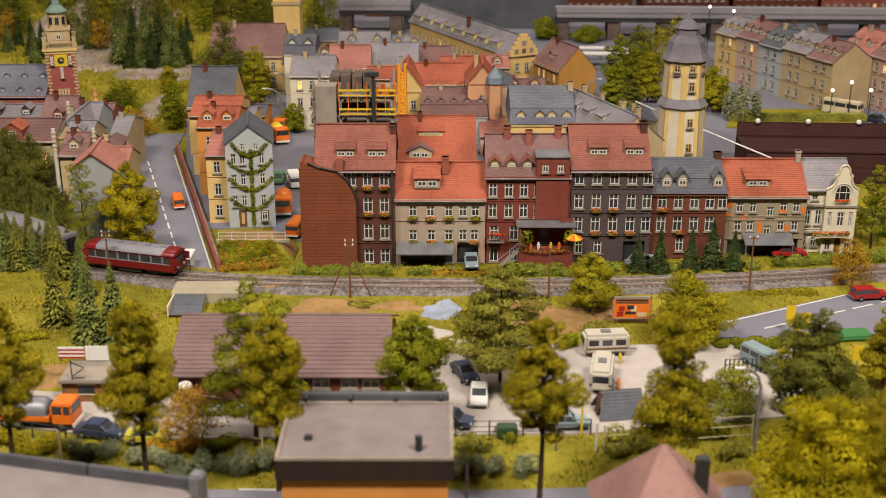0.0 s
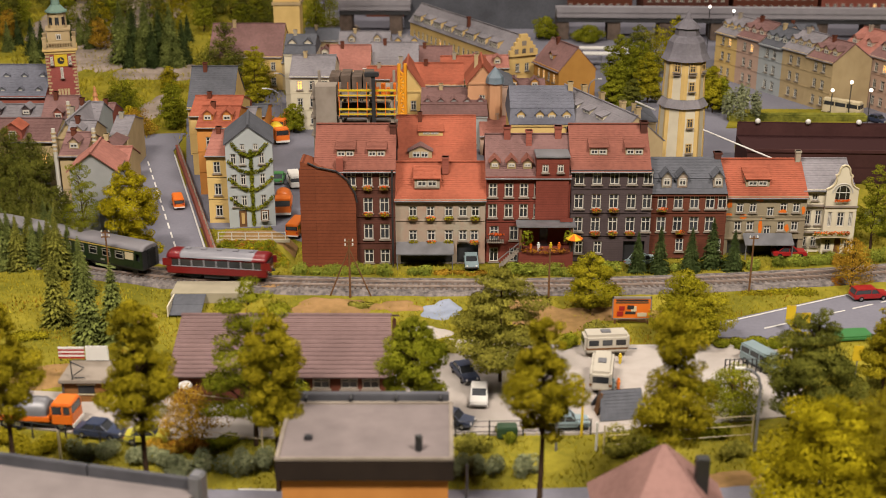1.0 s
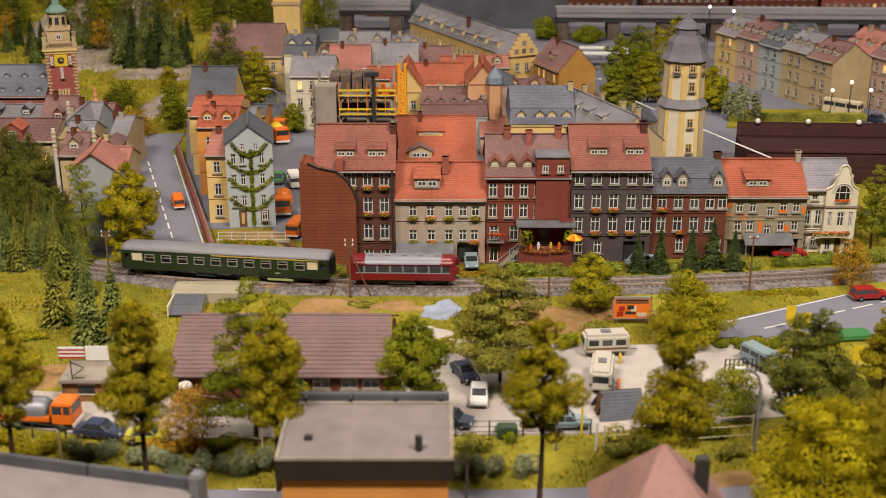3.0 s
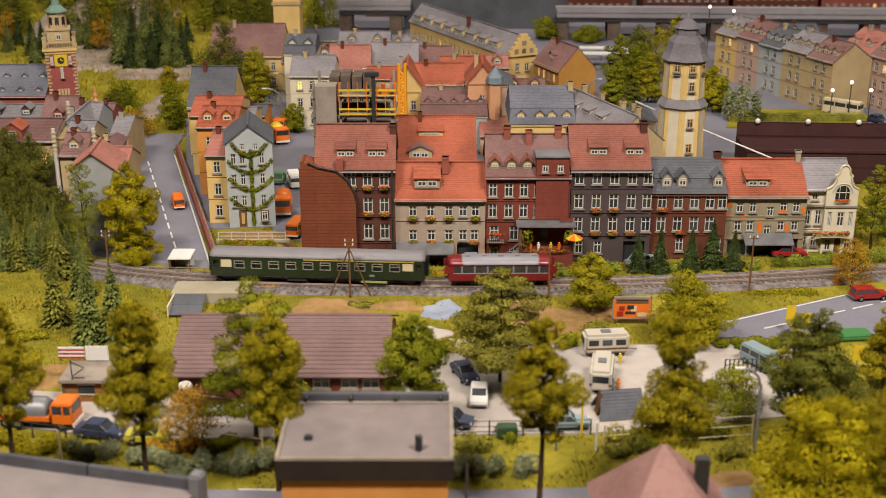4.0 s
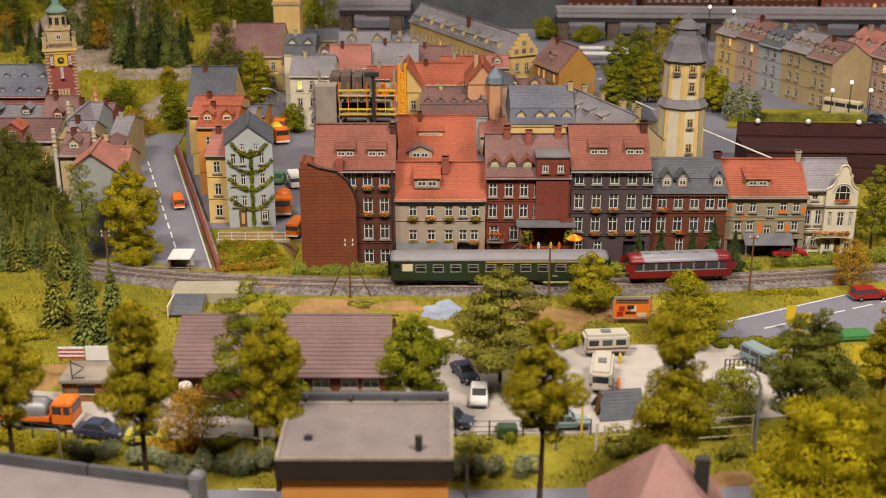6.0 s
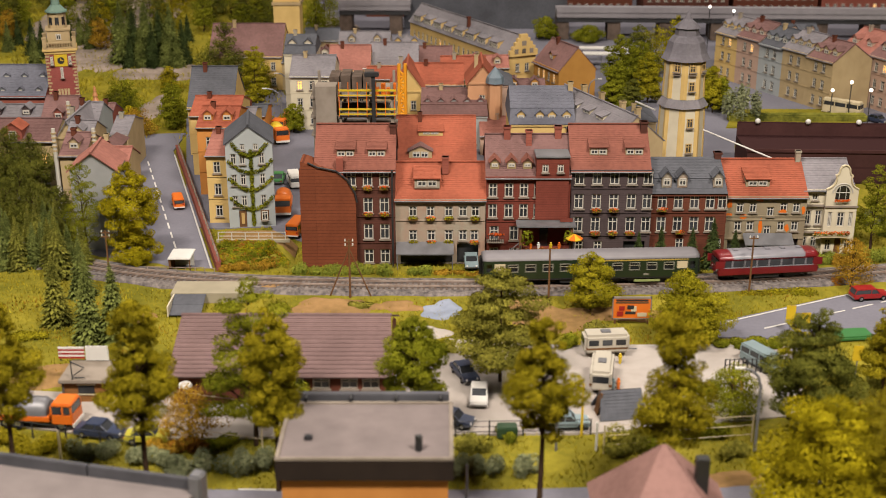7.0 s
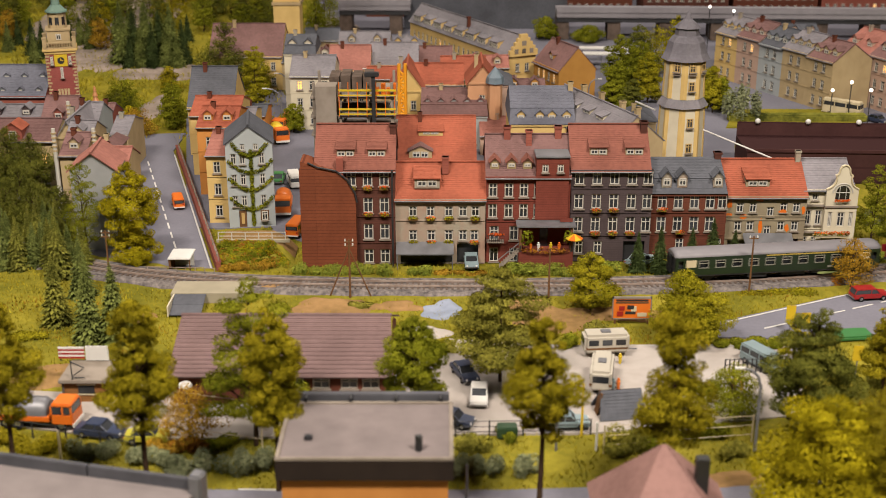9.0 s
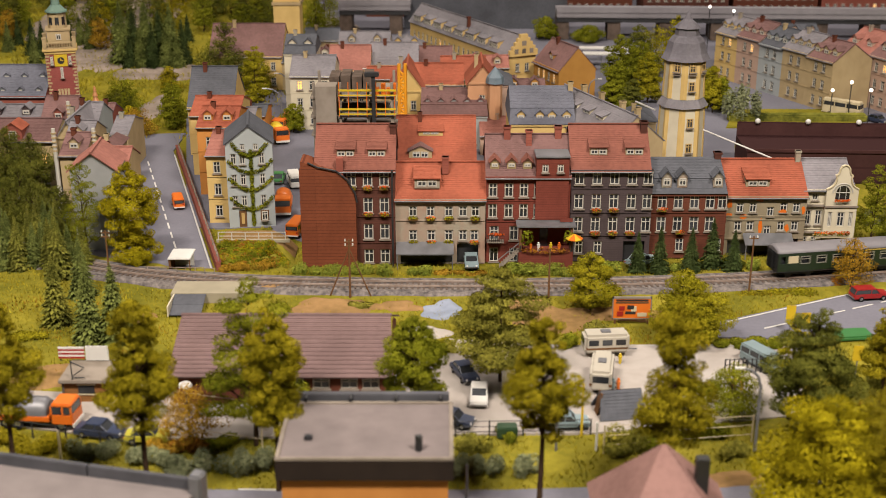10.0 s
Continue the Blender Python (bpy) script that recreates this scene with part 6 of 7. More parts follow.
def caravan(x, y, rz, label="", ln=5.2):
    t = thing("caravan", x, y, .1, rz, label, "caravan", "caravans")
    part("body", boxes((-ln / 2, -1.05, .45, ln / 2, 1.05, 2.5), bevel=.28), M["ivory"], t)
    part("stripe", boxes((-ln / 2 + .2, -1.07, .95, ln / 2 - .2, 1.07, 1.15)), M["wood"], t)
    for s in (-1, 1):
        for a in (-.3, .0, .3):
            part("window", boxes((a * ln - .5, s * 1.05 - .03, 1.4, a * ln + .5, s * 1.05 + .03, 2.0), bevel=.02), M["glass"], t)
        wheel(t, 0, s * .95, .33)
    part("front_window", boxes((-ln / 2 - .03, -.75, 1.4, -ln / 2 + .05, .75, 2.05)), M["glass"], t)
    part("roof_hatch", boxes((-.5, -.4, 2.48, .5, .4, 2.62), bevel=.04), M["steel"], t)
    part("tow_bar", rod(bmesh.new(), (ln / 2 - .2, 0, .5), (ln / 2 + 1, 0, .45), .06), M["steel"], t)
    return t


van(-36.67, 160.33, 107, "orange", ln=3.5, wd=1.5, ht=1.62, label="small orange van driving on the town road")
truck(-21.85, 158.35, -85, cargo="orange", label="orange lorry parked in the side street", ln=6)
van(-19.03, 149.10, 80, "orange", label="orange van at the corner of the side street")
van(-21.64, 170.06, -75, "white", label="white minibus with roof rack in the side street")
motor_car(-24.23, 172.30, 90, "green", label="green car in the side street")
truck(-27.09, 201.76, -100, cargo="orange", label="orange building lorry by the construction site", ln=7)
truck(-27.12, 195.17, -70, cargo="yellow", label="orange dumper by the construction site", ln=6)
motor_car(48.12, 127.16, 8, "red", estate=True, ln=4.3, label="red estate car on the ramp road")
motor_car(3.40, 102.57, -93, "white", ln=4.2, label="white saloon car in the car park")
motor_car(2.10, 107.35, -70, "blue", ln=4.1, label="dark saloon car under the oak tree")
motor_car(-30.40, 95.63, -12, "blue", ln=4.4, label="dark blue saloon car beside the hedge")
motor_car(-25.96, 94.62, 0, "lemon", ln=3.9, label="lemon yellow car half hidden by bushes")
motor_car(10.98, 97.19, 3, "teal", ln=4.3, estate=True, label="pale blue estate car behind the fence")
motor_car(0.72, 97.71, -20, "blue", ln=4.2, label="dark blue car behind the flat-roofed house")
truck(-36.37, 97.71, -6, cargo="steel", label="orange lorry with a grey rounded cover", ln=7.2)
caravan(15.27, 105.64, 80, "white caravan with a brown stripe on the campsite")
caravan(16.45, 112.52, 5, "cream caravan parked behind another caravan", 4.6)
motor_car(42.66, 140.76, 0, "red", label="red car before the stone house")
motor_car(24.06, 137.84, 30, "teal", label="pale blue car in the dark gateway")
motor_car(3.4, 137.6, -88, "teal", ln=3.7, label="grey-green car in the gateway of the stone house")
van(31.56, 109.63, -60, "teal", label="pale blue minibus behind the trees")
van(71.34, 212.45, -40, "cream", label="cream bus on the far street", ln=7, ht=2.8)
motor_car(75.84, 207.18, -60, "blue", label="dark car with headlights on the far street")


# ---------- foreground buildings ----------
def barn():
    t = thing("barn", -25.11, 101.16, 0, -.3, "long low building with a brown tiled roof", "barn")
    L = 20.21
    ze, zr, dp = 3.0, 6.2, 7.29
    holes = [(a, ze - 1.4, a + 1.6, ze - .35) for a in (10.6, 13.0, 15.6, 17.6)]
    bm = bmesh.new()
    panel(bm, (0, .6, 0), (1, 0, 0), L, ze, holes)
    panel(bm, (L, .6, 0), (0, 1, 0), dp * 1.8, ze)
    panel(bm, (0, .6 + dp * 1.8, 0), (0, -1, 0), dp * 1.8, ze)
    bm.faces.new([bm.verts.new(p) for p in ((L, .6, ze), (L, .6 + dp * 1.8, ze), (L, dp, zr - .2))])
    bmesh.ops.remove_doubles(bm, verts=bm.verts[:], dist=.001)
    part("wall", bm, WALL["rust"], t)
    # shade inside the barn, built as one dark block
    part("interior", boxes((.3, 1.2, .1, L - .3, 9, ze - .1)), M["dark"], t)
    for a in (10.6, 13.0, 15.6, 17.6):
        window(t, a + .8, .7, ze - 1.4, 1.6, 1.05)
    part("roof", slope(bmesh.new(), (-.4, 0, ze), (L + .3, 0, ze), (L - .2, dp, zr), (-.2, dp, zr), .5, .06), R["barn"], t)
    part("back_roof", slope(bmesh.new(), (L + .3, dp * 2, ze), (-.4, dp * 2, ze), (-.2, dp + .05, zr), (L - .2, dp + .05, zr), .8), R["barn"], t)
    part("ridge_tile", rod(bmesh.new(), (-.3, dp, zr), (L - .1, dp, zr), .2), R["barn"], t)


barn()
sb = thing("low_store", -29.87, 122.19, 0, 0, "low cream store with a slate skylight", "store")
part("skylight", slope(bmesh.new(), (0, 0, .2), (3.4, 0, .2), (3.4, 3.6, 1.2), (-.1, 3.6, 1.2), 2.0), R["slate"], sb)
part("roof", boxes((-.6, 3.7, 0, 8.0, 7.4, 1.25), bevel=.05), WALL["buff"], sb)
part("side_wall", boxes((-.25, 0, 0, -.1, 3.7, 1.2)), WALL["white"], sb)


def kiosk():
    t = thing("snack_kiosk", -35.54, 101.89, 0, 0, "brown timber snack kiosk with a beige flat roof", "kiosk")
    part("wall", boxes((.2, .2, 0, 4.4, 4, 2.1)), WALL["timber"], t)
    part("counter_window", boxes((1.5, .12, .9, 3.0, .25, 1.8)), M["glass"], t)
    part("window_trim", boxes((1.4, .1, .8, 3.1, .2, .92), (1.4, .1, 1.8, 3.1, .2, 1.9)), M["cream"], t)
    part("roof", boxes((-.2, -.2, 2.1, 4.8, 4.4, 2.45), bevel=.05), M["stone"], t)
    part("side_wall", boxes((0, .1, 0, .2, 4, 2.1)), M["sleeper"], t)
    s = thing("kiosk_sign", -36.43, 105.80, 2.45, 0, "white sign board and red striped awning on the kiosk", "sign")
    part("board", boxes((2.2, 0, .1, 4.4, .12, 1.6), bevel=.02), M["white"], s)
    for i in range(6):
        part("stripe", boxes((-.4, 0, .3 + i * .2, 2.1, .1, .5 + i * .2)), M["white" if i % 2 else "red"], s)
    part("frame", boxes((-.3, .1, 0, -.2, .2, 1.6), (4.2, .1, 0, 4.3, .2, .4)), M["dark"], s)
    f = thing("steel_frame", -34.45, 101.92, 2.45, 0, "small black steel frame on the kiosk roof", "frame")
    bm = bmesh.new()
    rod(bm, (0, 0, 0), (0, 0, 2), .06), rod(bm, (0, 0, 1.8), (1.2, 0, 1.2), .06), rod(bm, (0, 0, .2), (1.2, 0, .2), .06), rod(bm, (0, 0, .3), (1.1, 0, 1.1), .05)
    part("bar", bm, M["dark"], f)


kiosk()


M["slategrey"] = material("slate_grey_metal", (.13, .13, .145), (.09, .09, .1), 25, .6, .1)
M["fascia"] = material("dark_fascia", (.035, .025, .02), (.025, .018, .015), 20, .6, .1)


def flat_house():
    Y1, zr = 78.46, 7.5
    Y2 = 87.57
    w = 13.19
    x0 = -12.4
    d = Y2 - Y1
    t = thing("flat_roofed_house", x0, Y1, 0, 0, "orange house with a grey gravel flat roof and dark fascia", "house", "model houses")
    part("wall", boxes((.4, .4, 0, w - .4, d, zr - 1.6)), WALL["orange"], t)
    part("fascia", boxes((0, 0, zr - 1.75, w, d, zr - .12), bevel=.04), M["fascia"], t)
    part("roof", boxes((.12, .12, zr - .1, w - .12, d - .1, zr)), material("roof_felt", (.25, .21, .205), (.19, .16, .157), 22, .9, .3), t, "grey-pink roofing felt")
    for a in ((0, 0, w, .3), (0, d - .3, w, d), (0, .3, .3, d - .3), (w - .3, .3, w, d - .3)):
        part("edge_trim", boxes((a[0], a[1], zr - .1, a[2], a[3], zr + .16), bevel=.05), M["stone"], t)
    part("vent", boxes((1.9, 2.9, zr, 2.5, 3.4, zr + .35), bevel=.05), M["dark"], t)
    part("flue", rod(bmesh.new(), (w - 2.6, 1.5, zr), (w - 2.6, 1.5, zr + 1.2), .28, .28, 12), M["dark"], t)
    p = part("parapet", boxes((.7, d + .4, zr - 1.0, w - .3, d + 1.0, zr + .55), bevel=.06), M["slategrey"], t)
    for i in range(4):
        part("bracket", boxes((1.3 + i * 3.6, d - .2, zr, 1.5 + i * 3.6, d + .45, zr + .5)), M["dark"], p)


flat_house()


def parapet_house():
    x0, y0 = -34.02, 79.57
    x1, y1 = -17.58, 75.60
    an = math.degrees(math.atan2(y1 - y0, x1 - x0))
    L = math.hypot(x1 - x0, y1 - y0)
    t = thing("parapet_house", x0, y0, 0, an, "house with a pale flat roof and dark metal parapet", "house", "model houses")
    part("wall", boxes((.2, -12, 0, L - .2, .0, 6.6)), WALL["white"], t)
    part("roof", boxes((0, -12.2, 6.6, L, -.2, 6.8), bevel=.03), material("pale_roof_felt", (.27, .235, .23), (.22, .19, .187), 22, .9, .3), t)
    for i in range(2):
        part("parapet", boxes((i * L / 2 + .05, -.25, 6.4, (i + 1) * L / 2 - .05, .15, 7.7), bevel=.05), M["slategrey"], t)
    part("corner_post", boxes((L - .3, -.8, 5.5, L + .7, .4, 8.3), bevel=.15), M["steel"], t)


parapet_house()


def hip_house():
    ax, ay = 15.71, 76.36
    t = thing("pyramid_roofed_house", ax, ay, 0, 0, "house with a steep rose-brown tiled pyramid roof", "house", "model houses")
    part("wall", boxes((-4, -7, 0, 4.3, 3.3, 4.6)), WALL["white"], t)
    bm = bmesh.new()
    slope(bm, (-4.8, -7.5, 4.4), (5.0, -7.5, 4.4), (.1, 0, 10), (-.1, 0, 10), 6, .03)
    slope(bm, (5.0, -7.5, 4.4), (5.0, 4, 4.4), (.1, 0, 10), (.1, 0, 10), .42, .07)
    slope(bm, (-4.8, 4, 4.4), (-4.8, -7.5, 4.4), (-.1, 0, 10), (-.1, 0, 10), 6, .03)
    slope(bm, (5.0, 4, 4.4), (-4.8, 4, 4.4), (-.1, 0, 10), (.1, 0, 10), .42, .07)
    part("roof", bm, tiled("roof_rosebrown_tile", (.30, .17, .15)), t)
    part("chimney", boxes((2.1, -1.7, 6.5, 3.0, -.9, 9.7), bevel=.04), M["dark"], t)


hip_house()
hut = thing("tent_roofed_hut", 14.25, 98.14, 0, 8, "small grey hut with a ridged roof to the ground", "hut")
part("roof", slope(bmesh.new(), (0, 0, .1), (4.4, 0, .1), (4.2, 1.7, 2.3), (.4, 1.7, 2.3), .3, .06), R["slate"], hut)
part("back_roof", slope(bmesh.new(), (4.4, 3.4, .1), (0, 3.4, .1), (.4, 1.75, 2.3), (4.2, 1.75, 2.3), .3, .06), R["slate"], hut)
part("gable", prism(bmesh.new(), [(0, .1), (.1, .1), (.5, 2.2), (.4, 2.2)], 1.2, 2.2), M["wood"], hut)

bb = thing("billboard", 18.26, 120.21, 0, 0, "orange billboard on posts with dark picture and faded writing", "billboard")
part("board", boxes((0, 0, .7, 4.0, .15, 3.0)), M["orange"], bb)
part("frame", boxes((-.1, -.04, 2.95, 4.1, .2, 3.15), (-.1, -.04, .6, 4.1, .2, .72), (-.1, -.04, .6, .02, .2, 3.15), (3.98, -.04, .6, 4.1, .2, 3.15)), M["stone"], bb)
part("lettering_bar", boxes((.3, -.04, 2.7, 3.7, -.003, 2.86)), M["dark"], bb)
for r_ in ((1.5, 1.75, 2.2, 2.2), (1.3, 1.2, 2.4, 1.5)):
    part("picture_bar", boxes((r_[0], -.05, r_[1], r_[2], -.003, r_[3])), M["dark"], bb)
part("picture_panel", boxes((.25, -.03, 2.42, 3.75, -.002, 2.62)), M["wood"], bb)
for r_ in ((.4, .95, 1.1, 1.5), (2.6, .9, 3.6, 1.35), (1.9, 1.5, 2.5, 2.1), (.6, 1.6, 1.2, 2.1)):
    part("picture_bar", boxes((r_[0], -.045, r_[1], r_[2], -.003, r_[3])), M["red" if r_[0] < 1 else "cream"], bb)
for xx in (.2, 3.7):
    part("post", boxes((xx, .16, 0, xx + .15, .3, .8)), M["wood"], bb)

for sx_, sy_, hh in (36.62, 117.84, 3.2), (37.78, 116.40, 3.0), (40.30, 107.35, 3.4):
    s_ = thing("road_sign", sx_, sy_, 0, 0, "blank yellow direction sign on a thin post", "road sign", "road signs")
    part("post", rod(bmesh.new(), (0, 0, 0), (0, 0, hh), .06), M["steel"], s_)
    part("board", boxes((-.5, -.08, hh - 1.6, .5, -.02, hh), bevel=.02), M["yellow"], s_)

gt = thing("green_tarpaulin", 40.96, 115.55, 0, 6, "green tarpaulin sheet spread beside the road", "tarpaulin")
part("sheet", boxes((0, 0, 0, 4.2, 2.4, .5), bevel=.15), M["green"], gt)


# ---------- posts, lamps, fences ----------
def pole(x, y, h, z=0.3, arms=1, label="brown timber telegraph pole beside the track"):
    t = thing("telegraph_pole", x, y, z, 0, label, "pole", "telegraph poles")
    part("post", rod(bmesh.new(), (0, 0, -.3), (0, 0, h), .13, .09), M["wood"], t)
    for i in range(arms):
        part("crossarm", boxes((-.5, -.06, h - .35 - i * .5, .5, .06, h - .22 - i * .5)), M["wood"], t)
        for xx in (-.42, .42):
            part("insulator", rod(bmesh.new(), (xx, 0, h - .2 - i * .5), (xx, 0, h + .05 - i * .5), .09, .06), M["white"], t)
    return t


pole(-38.70, 131.43, 6.46, arms=2)
pole(11.89, 126.75, 5.98, arms=0)
pole(34.89, 128.53, 6.81, arms=1)
tp = pole(-10.45, 126.94, 6.98, arms=2, label="tripod telegraph pole of brown timber by the track")
for s_ in (-1, 1):
    part("brace", rod(bmesh.new(), (s_ * 2.4, .3, -.2), (0, 0, 5.9), .09, .07), M["wood"], tp)


def street_lamp(x, y, h, rz=0, z=0, reach=1.8):
    t = thing("street_lamp", x, y, z, rz, "grey curved street lamp with a flat head", "street lamp", "street lamps")
    bm = bmesh.new()
    rod(bm, (0, 0, 0), (0, 0, h * .78), .15, .12)
    p = [(0, 0, h * .78), (-.15 * reach, 0, h * .9), (-.5 * reach, 0, h * .98), (-reach, 0, h)]
    for a, b in zip(p, p[1:]):
        rod(bm, a, b, .12, .11)
    part("post", bm, M["steel"], t)
    part("head", boxes((-reach - .5, -.15, h - .08, -reach + .3, .15, h + .1), bevel=.05), M["white"], t)


street_lamp(26.97, 92.84, 8.01)
street_lamp(-27.24, 200.64, 7.60, 0, 0, 2.6)
street_lamp(25.87, 212.45, 6.66, 180)
for a_ in ((-12.36, 218.85, 7.14), (-28.45, 218.85, 6.30)):
    street_lamp(*a_)
for px_ in ((71.71, 210.40, 6.50), (72.20, 201.76, 7.06), (68.50, 210.40, 5.09), (57.98, 266.10, 10.87), (62.51, 262.99, 10.40)):
    t_ = thing("globe_lamp", px_[0], px_[1], 0, 0, "lit white globe street lamp on a thin post", "street lamp", "globe lamps")
    part("post", rod(bmesh.new(), (0, 0, 0), (0, 0, px_[2] - .4), .09), M["dark"], t_)
    bm = bmesh.new()
    bmesh.ops.create_uvsphere(bm, u_segments=10, v_segments=8, radius=.3, matrix=Matrix.Translation((0, 0, px_[2])))
    part("globe", bm, GLOBE, t_)


def wire_fence(x0, y0, x1, y1, n, h, mat, label, wires=2, z=0.0, name="fence"):
    t = thing(name, x0, y0, z, math.degrees(math.atan2(y1 - y0, x1 - x0)), label, "fence", "fences")
    L = math.hypot(x1 - x0, y1 - y0)
    for i in range(n):
        part("post", rod(bmesh.new(), (L * i / (n - 1), 0, -.2), (L * i / (n - 1), 0, h), .08, .07, 6), M[mat], t)
    for k_ in range(wires):
        zz = h * (.95 - k_ * .35)
        part("wire", rod(bmesh.new(), (0, 0, zz), (L, 0, zz), .035, .035, 5), M["cream" if mat == "cream" else mat], t)


wire_fence(1.10, 95.63, 13.14, 96.04, 5, 1.5, "dark", "thin dark wire fence along the car park", 3)
wire_fence(-39.58, 96.35, -26.63, 92.84, 5, 1.5, "dark", "thin dark wire fence beside the hedge")
wire_fence(-15.62, 92.84, -26.34, 95.83, 2, 5.0, "cream", "tall cream posts strung with wires", 3)
wire_fence(13.90, 92.84, 27.20, 94.82, 2, 2.6, "cream", "tall cream posts strung with wires", 3)
wire_fence(27.69, 108.10, 31.25, 108.35, 9, 1.6, "dark", "dark upright railing by the campsite", 2)
for a_, h_, m_ in (((12.31, 95.83), 5.0, "yellow"), ((9.83, 93.32), 3.0, "steel"), ((1.92, 85.55), 3.0, "steel"), ((-32.81, 91.87), 2.5, "cream"), ((13.32, 93.32), 2.6, "white")):
    tagged(part("marker_post", rod(bmesh.new(), (0, 0, -.2), (0, 0, h_), .12, .1), M[m_]), "slim painted post standing in the grass", "post", "posts").matrix_basis = at(*a_)
for a_, m_ in (((16.29, 104.68), "teal"), ((16.77, 104.68), "orange"), ((17.70, 110.27), "yellow"), ((27.92, 104.68), "orange"), ((28.52, 104.44), "orange"), ((-16.00, 201.76), "orange")):
    figure(*a_, .1, m_)
wb = boxes((-.9, -.6, 0, .9, .6, 1.1), bevel=.1)
tagged(part("waste_bin", wb, material("bin_green", (.03, .07, .03), (.02, .05, .02), 20, .5)), "dark green waste container by the fence", "bin").matrix_basis = at(5.67, 95.63)


ml = thing("mushroom_lamp", -23.31, 99, 0, 0, "white mushroom lamp on a slim post by the barn", "street lamp")
part("post", rod(bmesh.new(), (0, 0, 0), (0, 0, 3.17), .06), M["steel"], ml)
part("shade", rod(rod(bmesh.new(), (0, 0, 3.27), (0, 0, 3.49), .65, .55, 16), (0, 0, 3.07), (0, 0, 3.27), .3, .6, 16), M["white"], ml)
gb = thing("bottle_bank", -27.98, 100.31, 0, 0, "green and white bottle bank before the barn", "container")
part("body", boxes((-.45, -.4, 0, .45, .4, 1.3), bevel=.08), M["green"], gb)
part("lid", boxes((-.47, -.42, 1.3, .47, .42, 1.7), bevel=.12), M["frame"], gb)


# ---------- plants ----------
# foreground and car park trees
broad_tree(-34.24, 85.00, 17.58, 2.60, "olive", 11, .40, n=5200, size=.26, round_top=True)
broad_tree(-23.56, 84.50, 17.78, 2.68, "olive", 12, .40, n=5600, size=.26, round_top=True)
broad_tree(-16.4, 94.3, 15.2, 5.2, "green", 13, .14, n=6800, size=.26, tall=1.2, plate=.8, label="spreading green model tree with open dark limbs")
broad_tree(-13.39, 86.50, 16.10, 2.58, "olive", 14, .36, n=5000, size=.26, round_top=True)
broad_tree(-2.54, 94.82, 11.82, 2.79, "green", 15, .36, n=5000, size=.26, round_top=True)
broad_tree(5.54, 106.37, 11.54, 5.48, "drab", 16, .22, n=7600, size=.3, tall=1.3, plate=.6, label="broad drab green model oak in the car park")
broad_tree(7.55, 83.00, 17.41, 2.64, "olive", 17, .42, n=5600, size=.26, round_top=True)
broad_tree(16.31, 123.92, 6.54, 3.62, "lime", 18, .16, n=4200, size=.25, label="small yellow-green model tree by the track")
broad_tree(18.15, 86.00, 16.69, 3.02, "olive", 19, .30, n=5600, size=.26, round_top=True)
broad_tree(25.03, 114.71, 7.79, 4.56, "lime", 20, .2, n=7000, size=.25, tall=1.2)
broad_tree(31.38, 92.84, 12.99, 4.50, "pine", 21, .25, n=6500, size=.28)
broad_tree(31.55, 99.00, 10.11, 2.07, "lime", 31, .3, n=2200, size=.26)
broad_tree(29.08, 80.68, 11.13, 6.55, "gold", 22, .2, n=10000, size=.32, tall=1.4, label="large yellow-green model tree close to the viewer")
broad_tree(33.58, 79.15, 12.92, 5.16, "olive", 32, .2, n=6500, size=.26, tall=1.3)
broad_tree(40.55, 101.21, 10.27, 2.74, "olive", 23, .25, n=3200, size=.26)
broad_tree(-22.0, 93.62, 5.8, 3.3, "ochre", 24, .25, n=1500, size=.22, label="small ochre model tree with open branches")
broad_tree(46.90, 130.21, 6.03, 3.00, "ochre", 25, .2, n=1500, size=.22, label="small ochre model tree beside the track")
broad_tree(53.79, 143.79, 10.66, 2.99, "green", 26, .2, n=3000, size=.22)
broad_tree(-37.38, 138.23, 12.71, 3.44, "gold", 27, .03, n=7500, size=.27, round_top=True, label="tall ochre green model tree beside the town road")
broad_tree(-43.12, 138.61, 12.88, 2.76, "green", 28, .2, n=3000, size=.2, tall=1.3)
for i, a_ in enumerate(((-61.58, 165.99, 9.97, 3.23), (-57.61, 164.15, 9.23, 3.20), (-54.64, 150.20, 9.07, 3.25), (-59.64, 152.46, 10.09, 3.45))):
    broad_tree(*a_, "pine", 40 + i, .1, n=3400, size=.24, round_top=True)
broad_tree(26.25, 99.54, 4.87, 3.63, "green", 29, .15, n=2400, size=.22)
broad_tree(20.4, 97.5, 4.6, 2.3, "green", 33, .15, n=2000, size=.22)

# firs
for i, a_ in enumerate(((-41.60, 120.51, 7.95), (-36.87, 116.11, 8.36), (-34.15, 116.11, 8.85), (-45.2, 133.6, 8.3), (-41.0, 128.3, 7.3), (-52.89, 139.39, 6.56), (-50.26, 139.39, 7.07), (-47.35, 139.39, 7.28),
                        (-54.83, 139.39, 5.99), (-56.20, 148.01, 7.25), (-52.09, 140.76, 4.43), (-48.40, 137.84, 5.80), (-44.42, 137.84, 5.94), (-55.42, 143.79, 7.09), (-49.73, 143.79, 6.72), (-50.66, 143.79, 7.09))):
    fir(*a_, "firolive" if i % 3 == 0 else "fir", i + 1, slim=.24)
for i, a_ in enumerate(((23.12, 135.21, 5.43), (25.69, 134.85, 6.26), (29.46, 135.21, 5.99), (32.34, 137.08, 6.48), (34.60, 135.59, 5.58))):
    fir(*a_, "firdark", i + 20, slim=.24, label="dark green model fir tree before the houses")
rr = random.Random(4)
